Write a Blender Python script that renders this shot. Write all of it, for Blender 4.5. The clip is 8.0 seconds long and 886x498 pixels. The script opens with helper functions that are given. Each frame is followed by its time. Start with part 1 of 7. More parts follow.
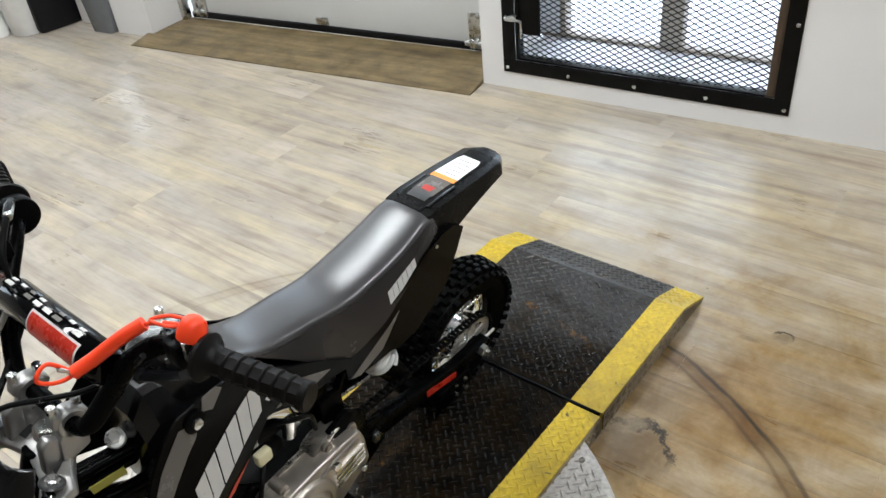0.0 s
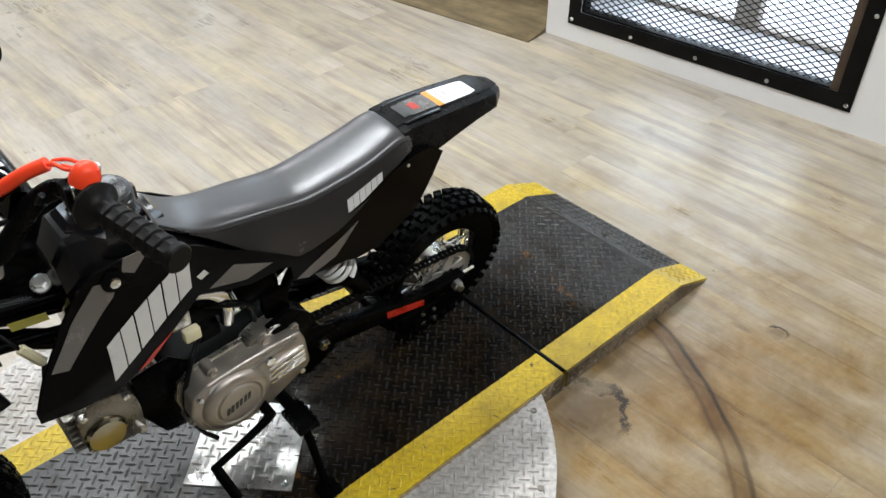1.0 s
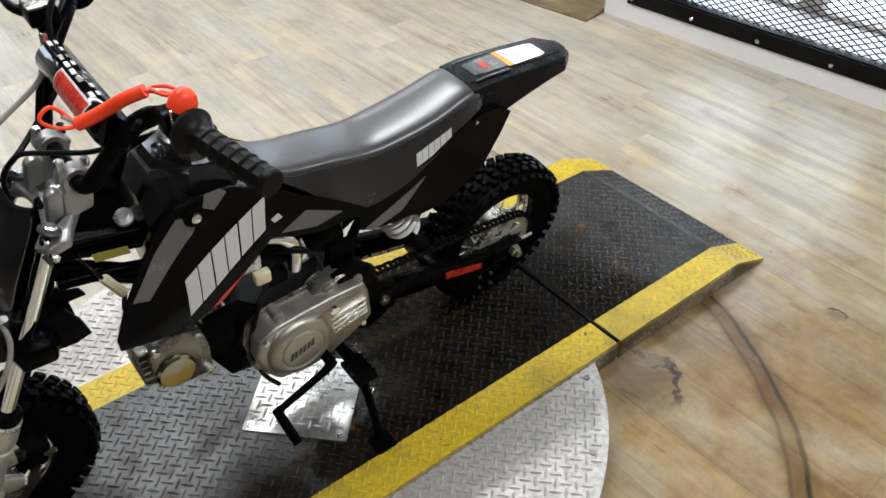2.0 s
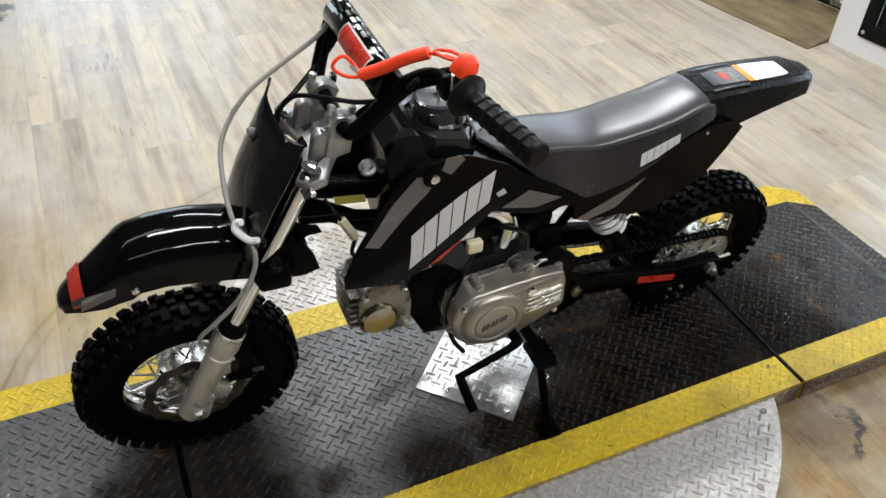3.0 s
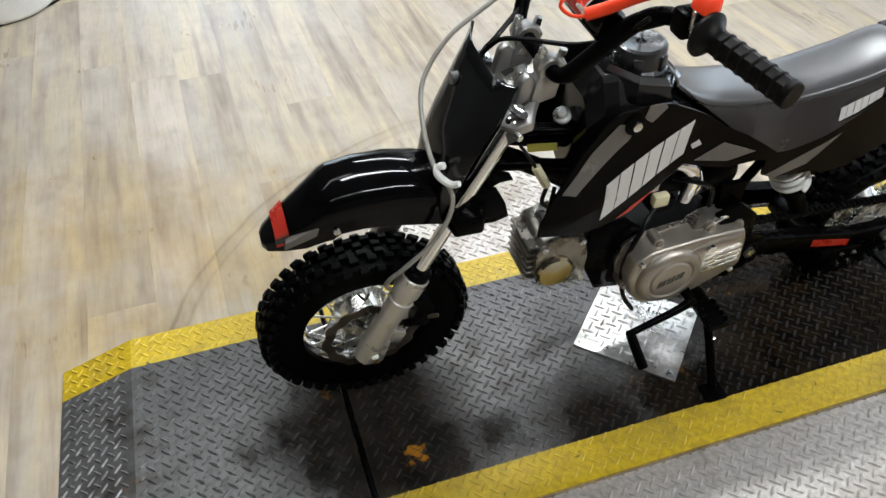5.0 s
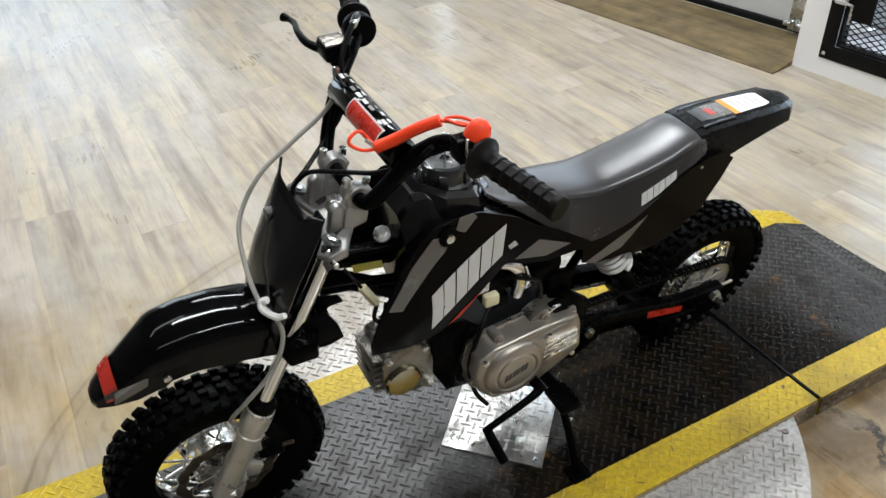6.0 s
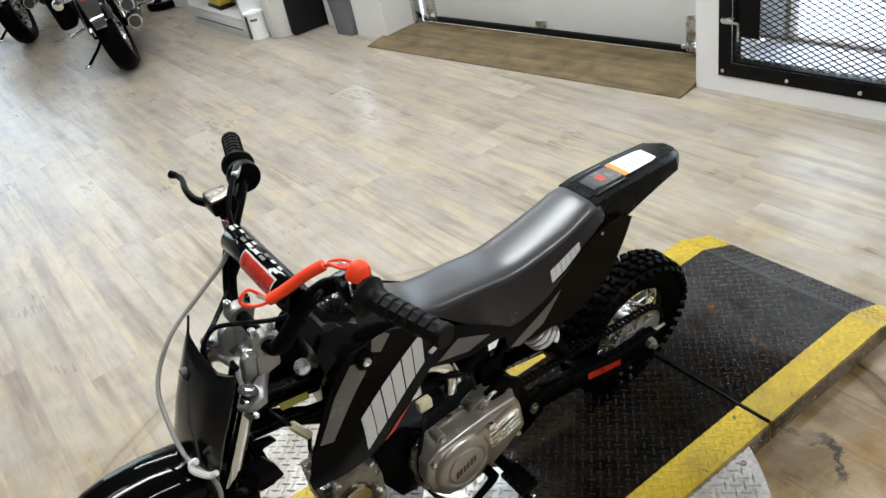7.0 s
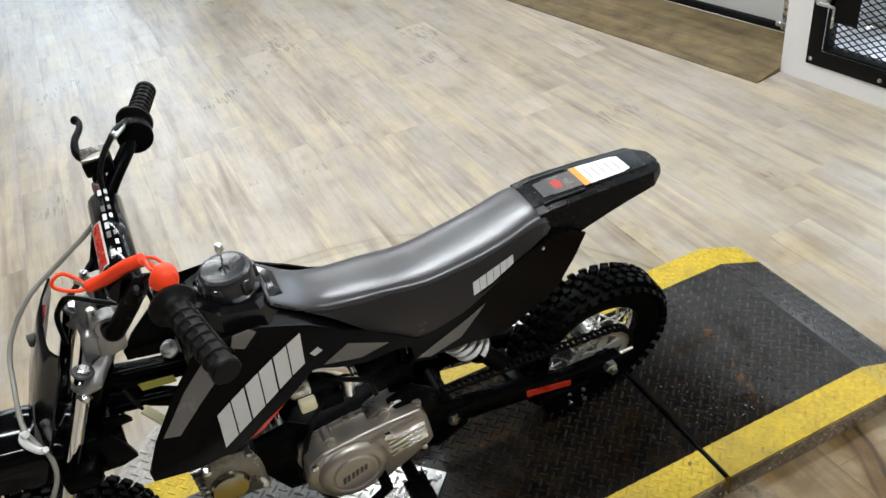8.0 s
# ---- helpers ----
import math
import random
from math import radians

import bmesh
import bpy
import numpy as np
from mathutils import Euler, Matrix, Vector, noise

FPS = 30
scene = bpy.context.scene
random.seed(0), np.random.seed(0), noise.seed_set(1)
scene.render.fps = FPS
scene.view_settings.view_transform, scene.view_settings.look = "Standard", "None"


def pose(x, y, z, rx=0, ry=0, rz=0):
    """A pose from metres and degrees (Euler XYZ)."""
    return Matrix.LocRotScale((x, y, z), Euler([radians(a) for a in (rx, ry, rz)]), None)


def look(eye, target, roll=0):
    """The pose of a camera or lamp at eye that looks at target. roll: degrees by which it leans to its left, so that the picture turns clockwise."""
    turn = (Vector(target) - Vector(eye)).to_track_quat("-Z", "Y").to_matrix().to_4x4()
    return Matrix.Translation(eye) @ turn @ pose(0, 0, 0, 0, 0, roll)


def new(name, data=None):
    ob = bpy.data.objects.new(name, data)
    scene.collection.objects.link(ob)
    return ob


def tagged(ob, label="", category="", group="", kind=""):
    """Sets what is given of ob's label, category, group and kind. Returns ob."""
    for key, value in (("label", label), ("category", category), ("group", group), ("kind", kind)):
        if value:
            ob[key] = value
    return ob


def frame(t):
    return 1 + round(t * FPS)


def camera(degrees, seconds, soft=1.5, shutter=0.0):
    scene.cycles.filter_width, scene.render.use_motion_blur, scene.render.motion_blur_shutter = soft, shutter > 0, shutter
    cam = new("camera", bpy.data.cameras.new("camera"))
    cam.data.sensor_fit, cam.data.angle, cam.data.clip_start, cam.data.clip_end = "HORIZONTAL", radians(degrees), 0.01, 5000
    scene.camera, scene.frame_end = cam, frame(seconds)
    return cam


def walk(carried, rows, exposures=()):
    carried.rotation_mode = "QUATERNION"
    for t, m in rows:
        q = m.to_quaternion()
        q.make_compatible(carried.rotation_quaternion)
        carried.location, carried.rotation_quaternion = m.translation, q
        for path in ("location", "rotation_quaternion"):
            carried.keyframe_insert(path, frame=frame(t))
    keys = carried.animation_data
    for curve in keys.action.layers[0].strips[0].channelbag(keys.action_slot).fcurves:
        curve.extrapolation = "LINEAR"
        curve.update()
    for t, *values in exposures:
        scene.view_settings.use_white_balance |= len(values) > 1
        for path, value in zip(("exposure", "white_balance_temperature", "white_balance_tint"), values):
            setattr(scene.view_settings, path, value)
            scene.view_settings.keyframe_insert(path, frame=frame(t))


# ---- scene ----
cam = camera(58.6, 8.0)
PATH = [
    (0, (-1.1195, -0.8884, 1.4351), (-0.0892, 0.0362, 0.4484), -6.35),
    (0.3, (-1.130, -0.944, 1.433), (0.094, 0.194, 0.335), -4.5),
    (0.5, (-1.0952, -0.9745, 1.4307), (-0.1023, 0.0009, 0.4545), -3.14),
    (0.7, (-1.047, -1.008, 1.389), (0.098, 0.157, 0.236), -0.3),
    (1, (-1.0089, -1.0353, 1.3689), (-0.1249, -0.0386, 0.3130), -0.27),
    (1.2, (-1.0064, -1.0423, 1.3394), (-0.1360, -0.0591, 0.2597), -1.05),
    (2.3, (-1.1189, -1.0343, 1.3316), (-0.3537, 0.0390, 0.2580), 1.39),
    (2.5, (-1.1439, -1.0223, 1.3337), (-0.4218, 0.0756, 0.2552), 2.20),
    (2.7, (-1.167, -1.013, 1.323), (-0.366, 0.310, 0.055), 1.9),
    (3, (-1.1951, -1.0161, 1.3330), (-0.6411, 0.1738, 0.2525), 2.02),
    (3.3, (-1.211, -1.018, 1.327), (-0.669, 0.410, 0.034), 1.3),
    (3.5, (-1.2346, -1.0106, 1.3236), (-0.8179, 0.2075, 0.2134), 1.81),
    (3.7, (-1.261, -0.979, 1.326), (-0.837, 0.446, -0.012), 0.9),
    (4, (-1.2812, -1.0035, 1.3160), (-0.9459, 0.2188, 0.1831), 1.56),
    (4.2, (-1.3037, -1.0138, 1.3036), (-0.9924, 0.2149, 0.1707), 0.59),
    (5.3, (-1.3642, -0.9607, 1.3005), (-0.9394, 0.2480, 0.1831), -0.61),
    (5.5, (-1.3331, -0.9860, 1.3285), (-0.8779, 0.2558, 0.2605), -0.16),
    (5.7, (-1.290, -0.997, 1.353), (-0.688, 0.471, 0.135), -1.8),
    (6, (-1.2510, -1.0045, 1.3595), (-0.6328, 0.2276, 0.3646), -2.74),
    (6.2, (-1.239, -1.024, 1.374), (-0.454, 0.421, 0.237), -3.0),
    (6.5, (-1.2440, -1.0019, 1.4006), (-0.5659, 0.2265, 0.4409), -6.20),
    (6.8, (-1.206, -1.023, 1.431), (-0.362, 0.453, 0.376), -11.0),
    (7, (-1.1380, -1.0391, 1.4510), (-0.4330, 0.2086, 0.5365), -12.30),
    (7.2, (-1.051, -1.091, 1.444), (-0.299, 0.419, 0.370), -10.6),
    (7.5, (-0.9107, -1.1532, 1.4397), (-0.3281, 0.1208, 0.4767), -5.70),
    (7.8, (-0.826, -1.126, 1.435), (-0.236, 0.411, 0.301), -5.9),
    (8, (-0.7757, -1.0442, 1.4134), (-0.3164, 0.2529, 0.4151), -9.29),
]
walk(cam, [(t, look(eye, target, roll)) for t, eye, target, roll in PATH],
     exposures=((0.0, -0.15), (1.0, -0.10), (2.5, -0.06), (3.5, 0.0), (4.0, 0.06), (5.5, -0.10), (6.5, -0.16), (8.0, -0.13)))

# ---- world, light, exposure ----
world = bpy.data.worlds.new("world")
scene.world = world
world.use_nodes = True
sky = world.node_tree.nodes.new("ShaderNodeTexSky")
sky.sky_type, sky.sun_disc, sky.sun_elevation, sky.sun_rotation = "NISHITA", False, radians(35), radians(200)
world.node_tree.links.new(sky.outputs[0], world.node_tree.nodes["Background"].inputs[0])
world.node_tree.nodes["Background"].inputs[1].default_value = 0.12


def area_lamp(name, m, sx, sy, watts, colour=(1, 1, 1)):
    d = bpy.data.lights.new(name, "AREA")
    d.shape, d.size, d.size_y, d.energy, d.color = "RECTANGLE", sx, sy, watts, colour
    ob = new(name, d)
    ob.matrix_world = m
    return ob


# unseen fittings: places and watts are set to balance brightness on floor and seat
LIGHTS = [(-2.4, -1.8, 0, 12), (0.1, -1.8, 0, 88), (-2.4, 1.5, 0, 6), (-0.45, 1.15, 0, 107), (0.4, 3.3, 0, 66), (-0.9, 7.0, 0, 34)]
LAMP = (0.915, 0.965, 1.0)

# ---- material helpers ----
def material(name, colour=(0.5, 0.5, 0.5), rough=0.5, metal=0.0, spec=0.5, coat=0.0):
    m = bpy.data.materials.new(name)
    m.use_nodes = True
    b = m.node_tree.nodes["Principled BSDF"]
    b.inputs["Base Color"].default_value = (*colour, 1)
    b.inputs["Roughness"].default_value = rough
    b.inputs["Metallic"].default_value = metal
    b.inputs["Specular IOR Level"].default_value = spec
    b.inputs["Coat Weight"].default_value = coat
    b.inputs["Coat Roughness"].default_value = 0.08
    return m


def N(m, kind, **values):
    n = m.node_tree.nodes.new(kind)
    for k, v in values.items():
        n.inputs[k].default_value = v
    return n


def L(m, a, b):
    m.node_tree.links.new(a, b)


def bsdf(m):
    return m.node_tree.nodes["Principled BSDF"]


def coords(m, scale=(1, 1, 1), rot=(0, 0, 0), source="Object"):
    tc = N(m, "ShaderNodeTexCoord")
    mp = N(m, "ShaderNodeMapping")
    mp.inputs["Scale"].default_value = scale
    mp.inputs["Rotation"].default_value = rot
    if source == "World":
        L(m, N(m, "ShaderNodeNewGeometry").outputs["Position"], mp.inputs["Vector"])
    else:
        L(m, tc.outputs[source], mp.inputs["Vector"])
    return mp.outputs["Vector"]


def noise_tex(m, vec, scale, detail=4.0, rough=0.55, dist=0.0):
    n = N(m, "ShaderNodeTexNoise", Scale=scale, Detail=detail, Roughness=rough, Distortion=dist)
    L(m, vec, n.inputs["Vector"])
    return n.outputs["Fac"]


def ramp(m, fac, stops):
    r = N(m, "ShaderNodeValToRGB")
    e = r.color_ramp.elements
    while len(e) < len(stops):
        e.new(0.5)
    for el, (p, c) in zip(e, stops):
        el.position, el.color = p, (*c, 1) if len(c) == 3 else c
    L(m, fac, r.inputs["Fac"])
    return r.outputs["Color"]


def mix(m, fac, a, b, blend="MIX"):
    n = N(m, "ShaderNodeMix")
    n.data_type, n.blend_type = "RGBA", blend
    fa, ca, cb = n.inputs[0], n.inputs[6], n.inputs[7]
    for sock, v in ((fa, fac), (ca, a), (cb, b)):
        if isinstance(v, bpy.types.NodeSocket):
            L(m, v, sock)
        elif isinstance(v, (int, float)):
            sock.default_value = v
        else:
            sock.default_value = (*v, 1)
    return n.outputs[2]


def maths(m, op, a, b=0.0, clamp=False):
    n = N(m, "ShaderNodeMath")
    n.operation, n.use_clamp = op, clamp
    for sock, v in zip(n.inputs, (a, b)):
        if isinstance(v, bpy.types.NodeSocket):
            L(m, v, sock)
        else:
            sock.default_value = v
    return n.outputs[0]


def bump(m, height, strength=0.2, dist=0.002):
    b = N(m, "ShaderNodeBump", Strength=strength, Distance=dist)
    L(m, height, b.inputs["Height"])
    L(m, b.outputs["Normal"], bsdf(m).inputs["Normal"])


def to_range(m, fac, lo, hi, a, b):
    n = N(m, "ShaderNodeMapRange")
    for k, v in zip(("From Min", "From Max", "To Min", "To Max"), (lo, hi, a, b)):
        n.inputs[k].default_value = v
    L(m, fac, n.inputs["Value"])
    return n.outputs[0]


def worn(name, colour, rough, metal=0.0, vary=0.25, scale=14.0, spec=0.5, coat=0.0, grain=0.0, rvary=0.12):
    """A plain painted, moulded or cast surface with two scales of unevenness and a fine relief."""
    m = material(name, colour, rough, metal, spec, coat)
    v = coords(m)
    big, fine = noise_tex(m, v, scale), noise_tex(m, v, scale * 17, 3)
    dark = tuple(c * (1 - vary) for c in colour)
    lite = tuple(min(1, c * (1 + vary)) for c in colour)
    L(m, ramp(m, big, [(0.3, dark), (0.7, lite)]), bsdf(m).inputs["Base Color"])
    L(m, maths(m, "ADD", to_range(m, big, 0.3, 0.7, rough - rvary, rough + rvary), to_range(m, fine, 0.3, 0.7, -rvary / 3, rvary / 3), True), bsdf(m).inputs["Roughness"])
    if grain:
        bump(m, fine, grain, 0.001)
    return m


# ---- materials ----
GLOSS = worn("gloss_black_plastic", (0.0016, 0.0016, 0.0018), 0.075, vary=0.2, spec=0.17, rvary=0.02)
# shaded copy of the gloss plastic: reflections toned down so shrouds and panels stay dark
DIM_GLOSS = worn("dimmed_gloss_plastic", (0.0022, 0.0021, 0.0022), 0.12, vary=0.2, spec=0.055, rvary=0.03)
TANKP = worn("moulded_tank_plastic", (0.0038, 0.0038, 0.0042), 0.17, vary=0.2, spec=0.50, rvary=0.04)
PLATEP = worn("glossy_number_plate", (0.003, 0.003, 0.0033), 0.12, vary=0.2, spec=0.40, rvary=0.03)
TAILP = worn("satin_tail_plastic", (0.0035, 0.0034, 0.0036), 0.27, vary=0.2, spec=0.12, rvary=0.05, grain=0.06)
SATIN = worn("satin_black_plastic", (0.002, 0.002, 0.0022), 0.33, vary=0.25, grain=0.1, spec=0.03)
FRAMEP = worn("black_frame_paint", (0.0012, 0.0012, 0.0013), 0.26, vary=0.3, rvary=0.06, spec=0.03)
RUBBER = worn("tyre_rubber", (0.0014, 0.0014, 0.0014), 0.42, vary=0.35, scale=30, grain=0.3, spec=0.035)
GRIPR = worn("grip_rubber", (0.0065, 0.0056, 0.0052), 0.42, vary=0.25, scale=40, grain=0.2, spec=0.09)
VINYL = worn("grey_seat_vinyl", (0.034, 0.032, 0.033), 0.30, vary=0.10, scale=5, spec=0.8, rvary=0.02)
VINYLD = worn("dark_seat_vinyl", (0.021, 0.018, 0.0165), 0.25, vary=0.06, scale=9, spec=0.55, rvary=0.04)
CAST = worn("cast_aluminium", (0.365, 0.328, 0.285), 0.40, metal=0.85, vary=0.12, scale=22, grain=0.3)
LEGM = worn("painted_fork_silver", (0.50, 0.48, 0.44), 0.34, metal=0.6, vary=0.08, scale=18)
ALLOY = worn("polished_alloy", (0.74, 0.73, 0.71), 0.27, metal=1.0, vary=0.10, scale=30)
HEADM = worn("oily_cast_aluminium", (0.24, 0.22, 0.19), 0.32, metal=0.85, vary=0.3, scale=26, grain=0.3)
POLISH = worn("polished_cover", (0.30, 0.265, 0.19), 0.15, metal=1.0, vary=0.08, rvary=0.03)
CHROME = worn("chrome", (0.8, 0.8, 0.8), 0.07, metal=1.0, vary=0.05, rvary=0.03)
RISERM = worn("satin_cast_alloy", (0.37, 0.36, 0.345), 0.40, metal=0.85, vary=0.10, scale=24, grain=0.15)
STEEL = worn("zinc_steel", (0.6, 0.6, 0.58), 0.28, metal=1.0, vary=0.15, scale=30)
RUSTY = worn("browned_disc_steel", (0.075, 0.058, 0.042), 0.35, metal=0.6, vary=0.4, scale=26)
NEARBLACK = worn("near_black_metal", (0.004, 0.004, 0.004), 0.5, metal=0.0, vary=0.4, scale=60, spec=0.04)
SILVERD = worn("silver_decal", (0.50, 0.485, 0.46), 0.3, vary=0.03, spec=0.4, rvary=0.03)
GREYD = worn("grey_decal", (0.115, 0.103, 0.093), 0.26, vary=0.04, rvary=0.03, spec=0.3)
REDD = worn("red_decal", (0.42, 0.026, 0.014), 0.32, vary=0.08)
REDP = worn("red_lanyard_plastic", (0.88, 0.060, 0.016), 0.42, vary=0.08, spec=0.3)
WHITEP = worn("white_nylon", (0.72, 0.71, 0.68), 0.45, vary=0.06)
CREAM = worn("cream_nylon", (0.62, 0.56, 0.36), 0.45, vary=0.1)
YELLOWL = worn("yellow_label", (0.35, 0.31, 0.05), 0.4, vary=0.12)
PAPER = worn("white_sticker", (0.78, 0.77, 0.74), 0.4, vary=0.04)
ORANGE = worn("orange_sticker", (0.80, 0.27, 0.03), 0.4, vary=0.06)
HOSE = worn("grey_brake_hose", (0.30, 0.285, 0.25), 0.38, vary=0.15, scale=25)
SPRINGM = worn("grey_spring_enamel", (0.62, 0.61, 0.59), 0.4, vary=0.15, scale=30)
CAPM = worn("grey_cap_plastic", (0.016, 0.016, 0.017), 0.24, vary=0.15, spec=0.5, rvary=0.05)
CABLE = worn("black_cable", (0.003, 0.003, 0.0033), 0.35, vary=0.2, spec=0.12)
# for dark print, and for the shade painted into gaps and holes
INK_SHADE = worn("dark_print_and_shade", (0.03, 0.03, 0.03), 0.4, vary=0.1)


def floor_material():
    m = material("wood_look_vinyl_plank", rough=0.4, spec=0.5)
    ang = radians(-1.5)
    v = coords(m, rot=(0, 0, ang), source="World")
    info = N(m, "ShaderNodeObjectInfo").outputs["Random"]
    shift = N(m, "ShaderNodeVectorMath")
    shift.operation = "ADD"
    L(m, v, shift.inputs[0])
    comb = N(m, "ShaderNodeCombineXYZ")
    L(m, maths(m, "MULTIPLY", info, 37.0), comb.inputs[0])
    L(m, maths(m, "MULTIPLY", info, 11.0), comb.inputs[1])
    L(m, comb.outputs[0], shift.inputs[1])

    def stretched(sx, sy, scale, detail=4.0, dist=0.0):
        mp = N(m, "ShaderNodeMapping")
        mp.inputs["Scale"].default_value = (sx, sy, 1)
        L(m, shift.outputs[0], mp.inputs["Vector"])
        return noise_tex(m, mp.outputs[0], scale, detail, 0.6, dist)
    streak = stretched(17, 1.3, 1.0, 4.0, 0.25)
    grain = stretched(95, 9, 1.0, 3.0)
    patch = stretched(6, 1.0, 1.2, 3.0, 0.3)
    crack = stretched(52, 3.4, 1.0, 3.0, 0.6)
    knots = stretched(11, 6, 1.0, 2.0)
    col = ramp(m, streak, [(0.28, (0.205, 0.163, 0.118)), (0.42, (0.325, 0.268, 0.206)), (0.50, (0.405, 0.340, 0.252)), (0.58, (0.455, 0.382, 0.262)), (0.72, (0.485, 0.412, 0.285))])
    grey = ramp(m, patch, [(0.35, (0.285, 0.255, 0.226)), (0.65, (0.425, 0.382, 0.336))])
    col = mix(m, to_range(m, patch, 0.42, 0.60, 0.05, 0.70), col, grey)
    col = mix(m, to_range(m, grain, 0.35, 0.5, 0.16, 0.0), col, (0.17, 0.137, 0.098))
    col = mix(m, to_range(m, crack, 0.60, 0.80, 0.0, 0.30), col, (0.15, 0.115, 0.078))
    col = mix(m, to_range(m, knots, 0.60, 0.85, 0.0, 0.45), col, (0.13, 0.098, 0.065))
    blot = noise_tex(m, shift.outputs[0], 5.0, 5.0, 0.65)
    col = mix(m, 1.0, col, to_range(m, blot, 0.3, 0.7, 0.86, 1.11), "MULTIPLY")
    tone = maths(m, "ADD", maths(m, "MULTIPLY", info, 0.17), 0.915)
    col = mix(m, 1.0, col, tone, "MULTIPLY")
    # scuffed ring round the turntable, and dirt near it
    pos = N(m, "ShaderNodeNewGeometry").outputs["Position"]
    rel = N(m, "ShaderNodeVectorMath")
    rel.operation = "SUBTRACT"
    L(m, pos, rel.inputs[0])
    rel.inputs[1].default_value = (-0.63, 0.0, 0.0)
    ln = N(m, "ShaderNodeVectorMath")
    ln.operation = "LENGTH"
    L(m, rel.outputs[0], ln.inputs[0])
    w = noise_tex(m, pos, 2.2, 4.0)
    r = maths(m, "ADD", ln.outputs["Value"], to_range(m, w, 0.3, 0.7, -0.012, 0.012))
    fine = noise_tex(m, pos, 9.0, 5.0)
    apart = N(m, "ShaderNodeSeparateXYZ")
    L(m, pos, apart.inputs[0])
    worn_side = to_range(m, apart.outputs[1], -0.2, 0.5, 1.0, 0.22)
    for at_r, half, strength, tint in ((1.002, 0.036, 0.85, (0.150, 0.092, 0.022)), (1.030, 0.030, 0.55, (0.150, 0.098, 0.028)), (1.024, 0.008, 1.0, (0.018, 0.014, 0.005)), (0.990, 0.007, 0.6, (0.060, 0.038, 0.014))):
        band = to_range(m, maths(m, "ABSOLUTE", maths(m, "SUBTRACT", r, at_r)), half * 0.3, half, 1.0, 0.0)
        broken = to_range(m, w, 0.40, 0.55, 0.45, 1.0)
        col = mix(m, maths(m, "MULTIPLY", maths(m, "MULTIPLY", band, broken), maths(m, "MULTIPLY", worn_side, strength)), col, tint)
    specks = N(m, "ShaderNodeTexVoronoi", Scale=7.0)
    L(m, pos, specks.inputs["Vector"])
    dots = to_range(m, specks.outputs["Distance"], 0.015, 0.035, 1.0, 0.0)
    col = mix(m, maths(m, "MULTIPLY", dots, to_range(m, fine, 0.5, 0.62, 0.0, 0.85)), col, (0.035, 0.028, 0.02))
    for sx, sy, rad, edge, colour, amount in ((-1.64, 2.52, 0.13, 9.0, (0.022, 0.020, 0.017), 0.92), (1.9, -1.9, 0.2, 9.0, (0.04, 0.03, 0.02), 0.5)):
        far = N(m, "ShaderNodeVectorMath")
        far.operation = "DISTANCE"
        L(m, pos, far.inputs[0])
        far.inputs[1].default_value = (sx, sy, 0.0)
        rim = maths(m, "ADD", far.outputs["Value"], to_range(m, noise_tex(m, pos, edge, 5.0, 0.7), 0.3, 0.7, -rad * 0.7, rad * 0.7))
        col = mix(m, to_range(m, rim, rad * (0.75 if rad < 0.3 else 0.2), rad, amount, 0.0), col, colour)
    # rust-brown tint beside the ramp: grime, plus the dimmer glare-free light painted in
    for gx, gy, reach, tint in ((0.22, -0.52, 0.60, (0.74, 0.60, 0.38)), (0.30, -0.72, 1.45, (0.60, 0.47, 0.235)), (-1.62, 0.66, 0.60, (0.90, 0.78, 0.57))):
        near = N(m, "ShaderNodeVectorMath")
        near.operation = "DISTANCE"
        L(m, pos, near.inputs[0])
        near.inputs[1].default_value = (gx, gy, 0.0)
        grime_dim = to_range(m, maths(m, "ADD", near.outputs["Value"], to_range(m, noise_tex(m, pos, 3.0, 5.0, 0.7), 0.3, 0.7, -0.35, 0.35)), 0.15, reach, 0.9, 0.0)
        grime_dim = maths(m, "MULTIPLY", grime_dim, to_range(m, noise_tex(m, pos, 6.5, 6.0, 0.7, 0.5), 0.34, 0.64, 1.12, 0.55), True)
        col = mix(m, grime_dim, col, tint, "MULTIPLY")
    # oil smear with a dried dark rim beside the ramp
    for sx, sy, stretch, rad in ((-0.012, -0.385, 1.0, 0.090), (0.478, -0.472, 2.6, 0.030), (0.527, -0.542, 1.3, 0.030)):
        off = N(m, "ShaderNodeVectorMath")
        off.operation = "SUBTRACT"
        L(m, pos, off.inputs[0])
        off.inputs[1].default_value = (sx, sy, 0.0)
        squash = N(m, "ShaderNodeVectorMath")
        squash.operation = "MULTIPLY"
        L(m, off.outputs[0], squash.inputs[0])
        squash.inputs[1].default_value = (stretch, 1.0, 0.0)
        size = N(m, "ShaderNodeVectorMath")
        size.operation = "LENGTH"
        L(m, squash.outputs[0], size.inputs[0])
        edge = maths(m, "ADD", size.outputs["Value"], to_range(m, noise_tex(m, pos, 16.0, 6.0, 0.7), 0.3, 0.7, -0.4 * rad, 0.4 * rad))
        col = mix(m, to_range(m, edge, rad * 0.5, rad, 0.55, 0.0), col, (0.095, 0.055, 0.024))
        rim = to_range(m, maths(m, "ABSOLUTE", maths(m, "SUBTRACT", edge, rad * 0.92)), 0.06 * rad, 0.19 * rad, 1.0, 0.0)
        side = N(m, "ShaderNodeSeparateXYZ")      # the rim is thick on the side away from the turntable
        L(m, off.outputs[0], side.inputs[0])
        rim = maths(m, "MULTIPLY", rim, to_range(m, side.outputs[0], -0.2 * rad, 0.35 * rad, 0.15, 1.0))
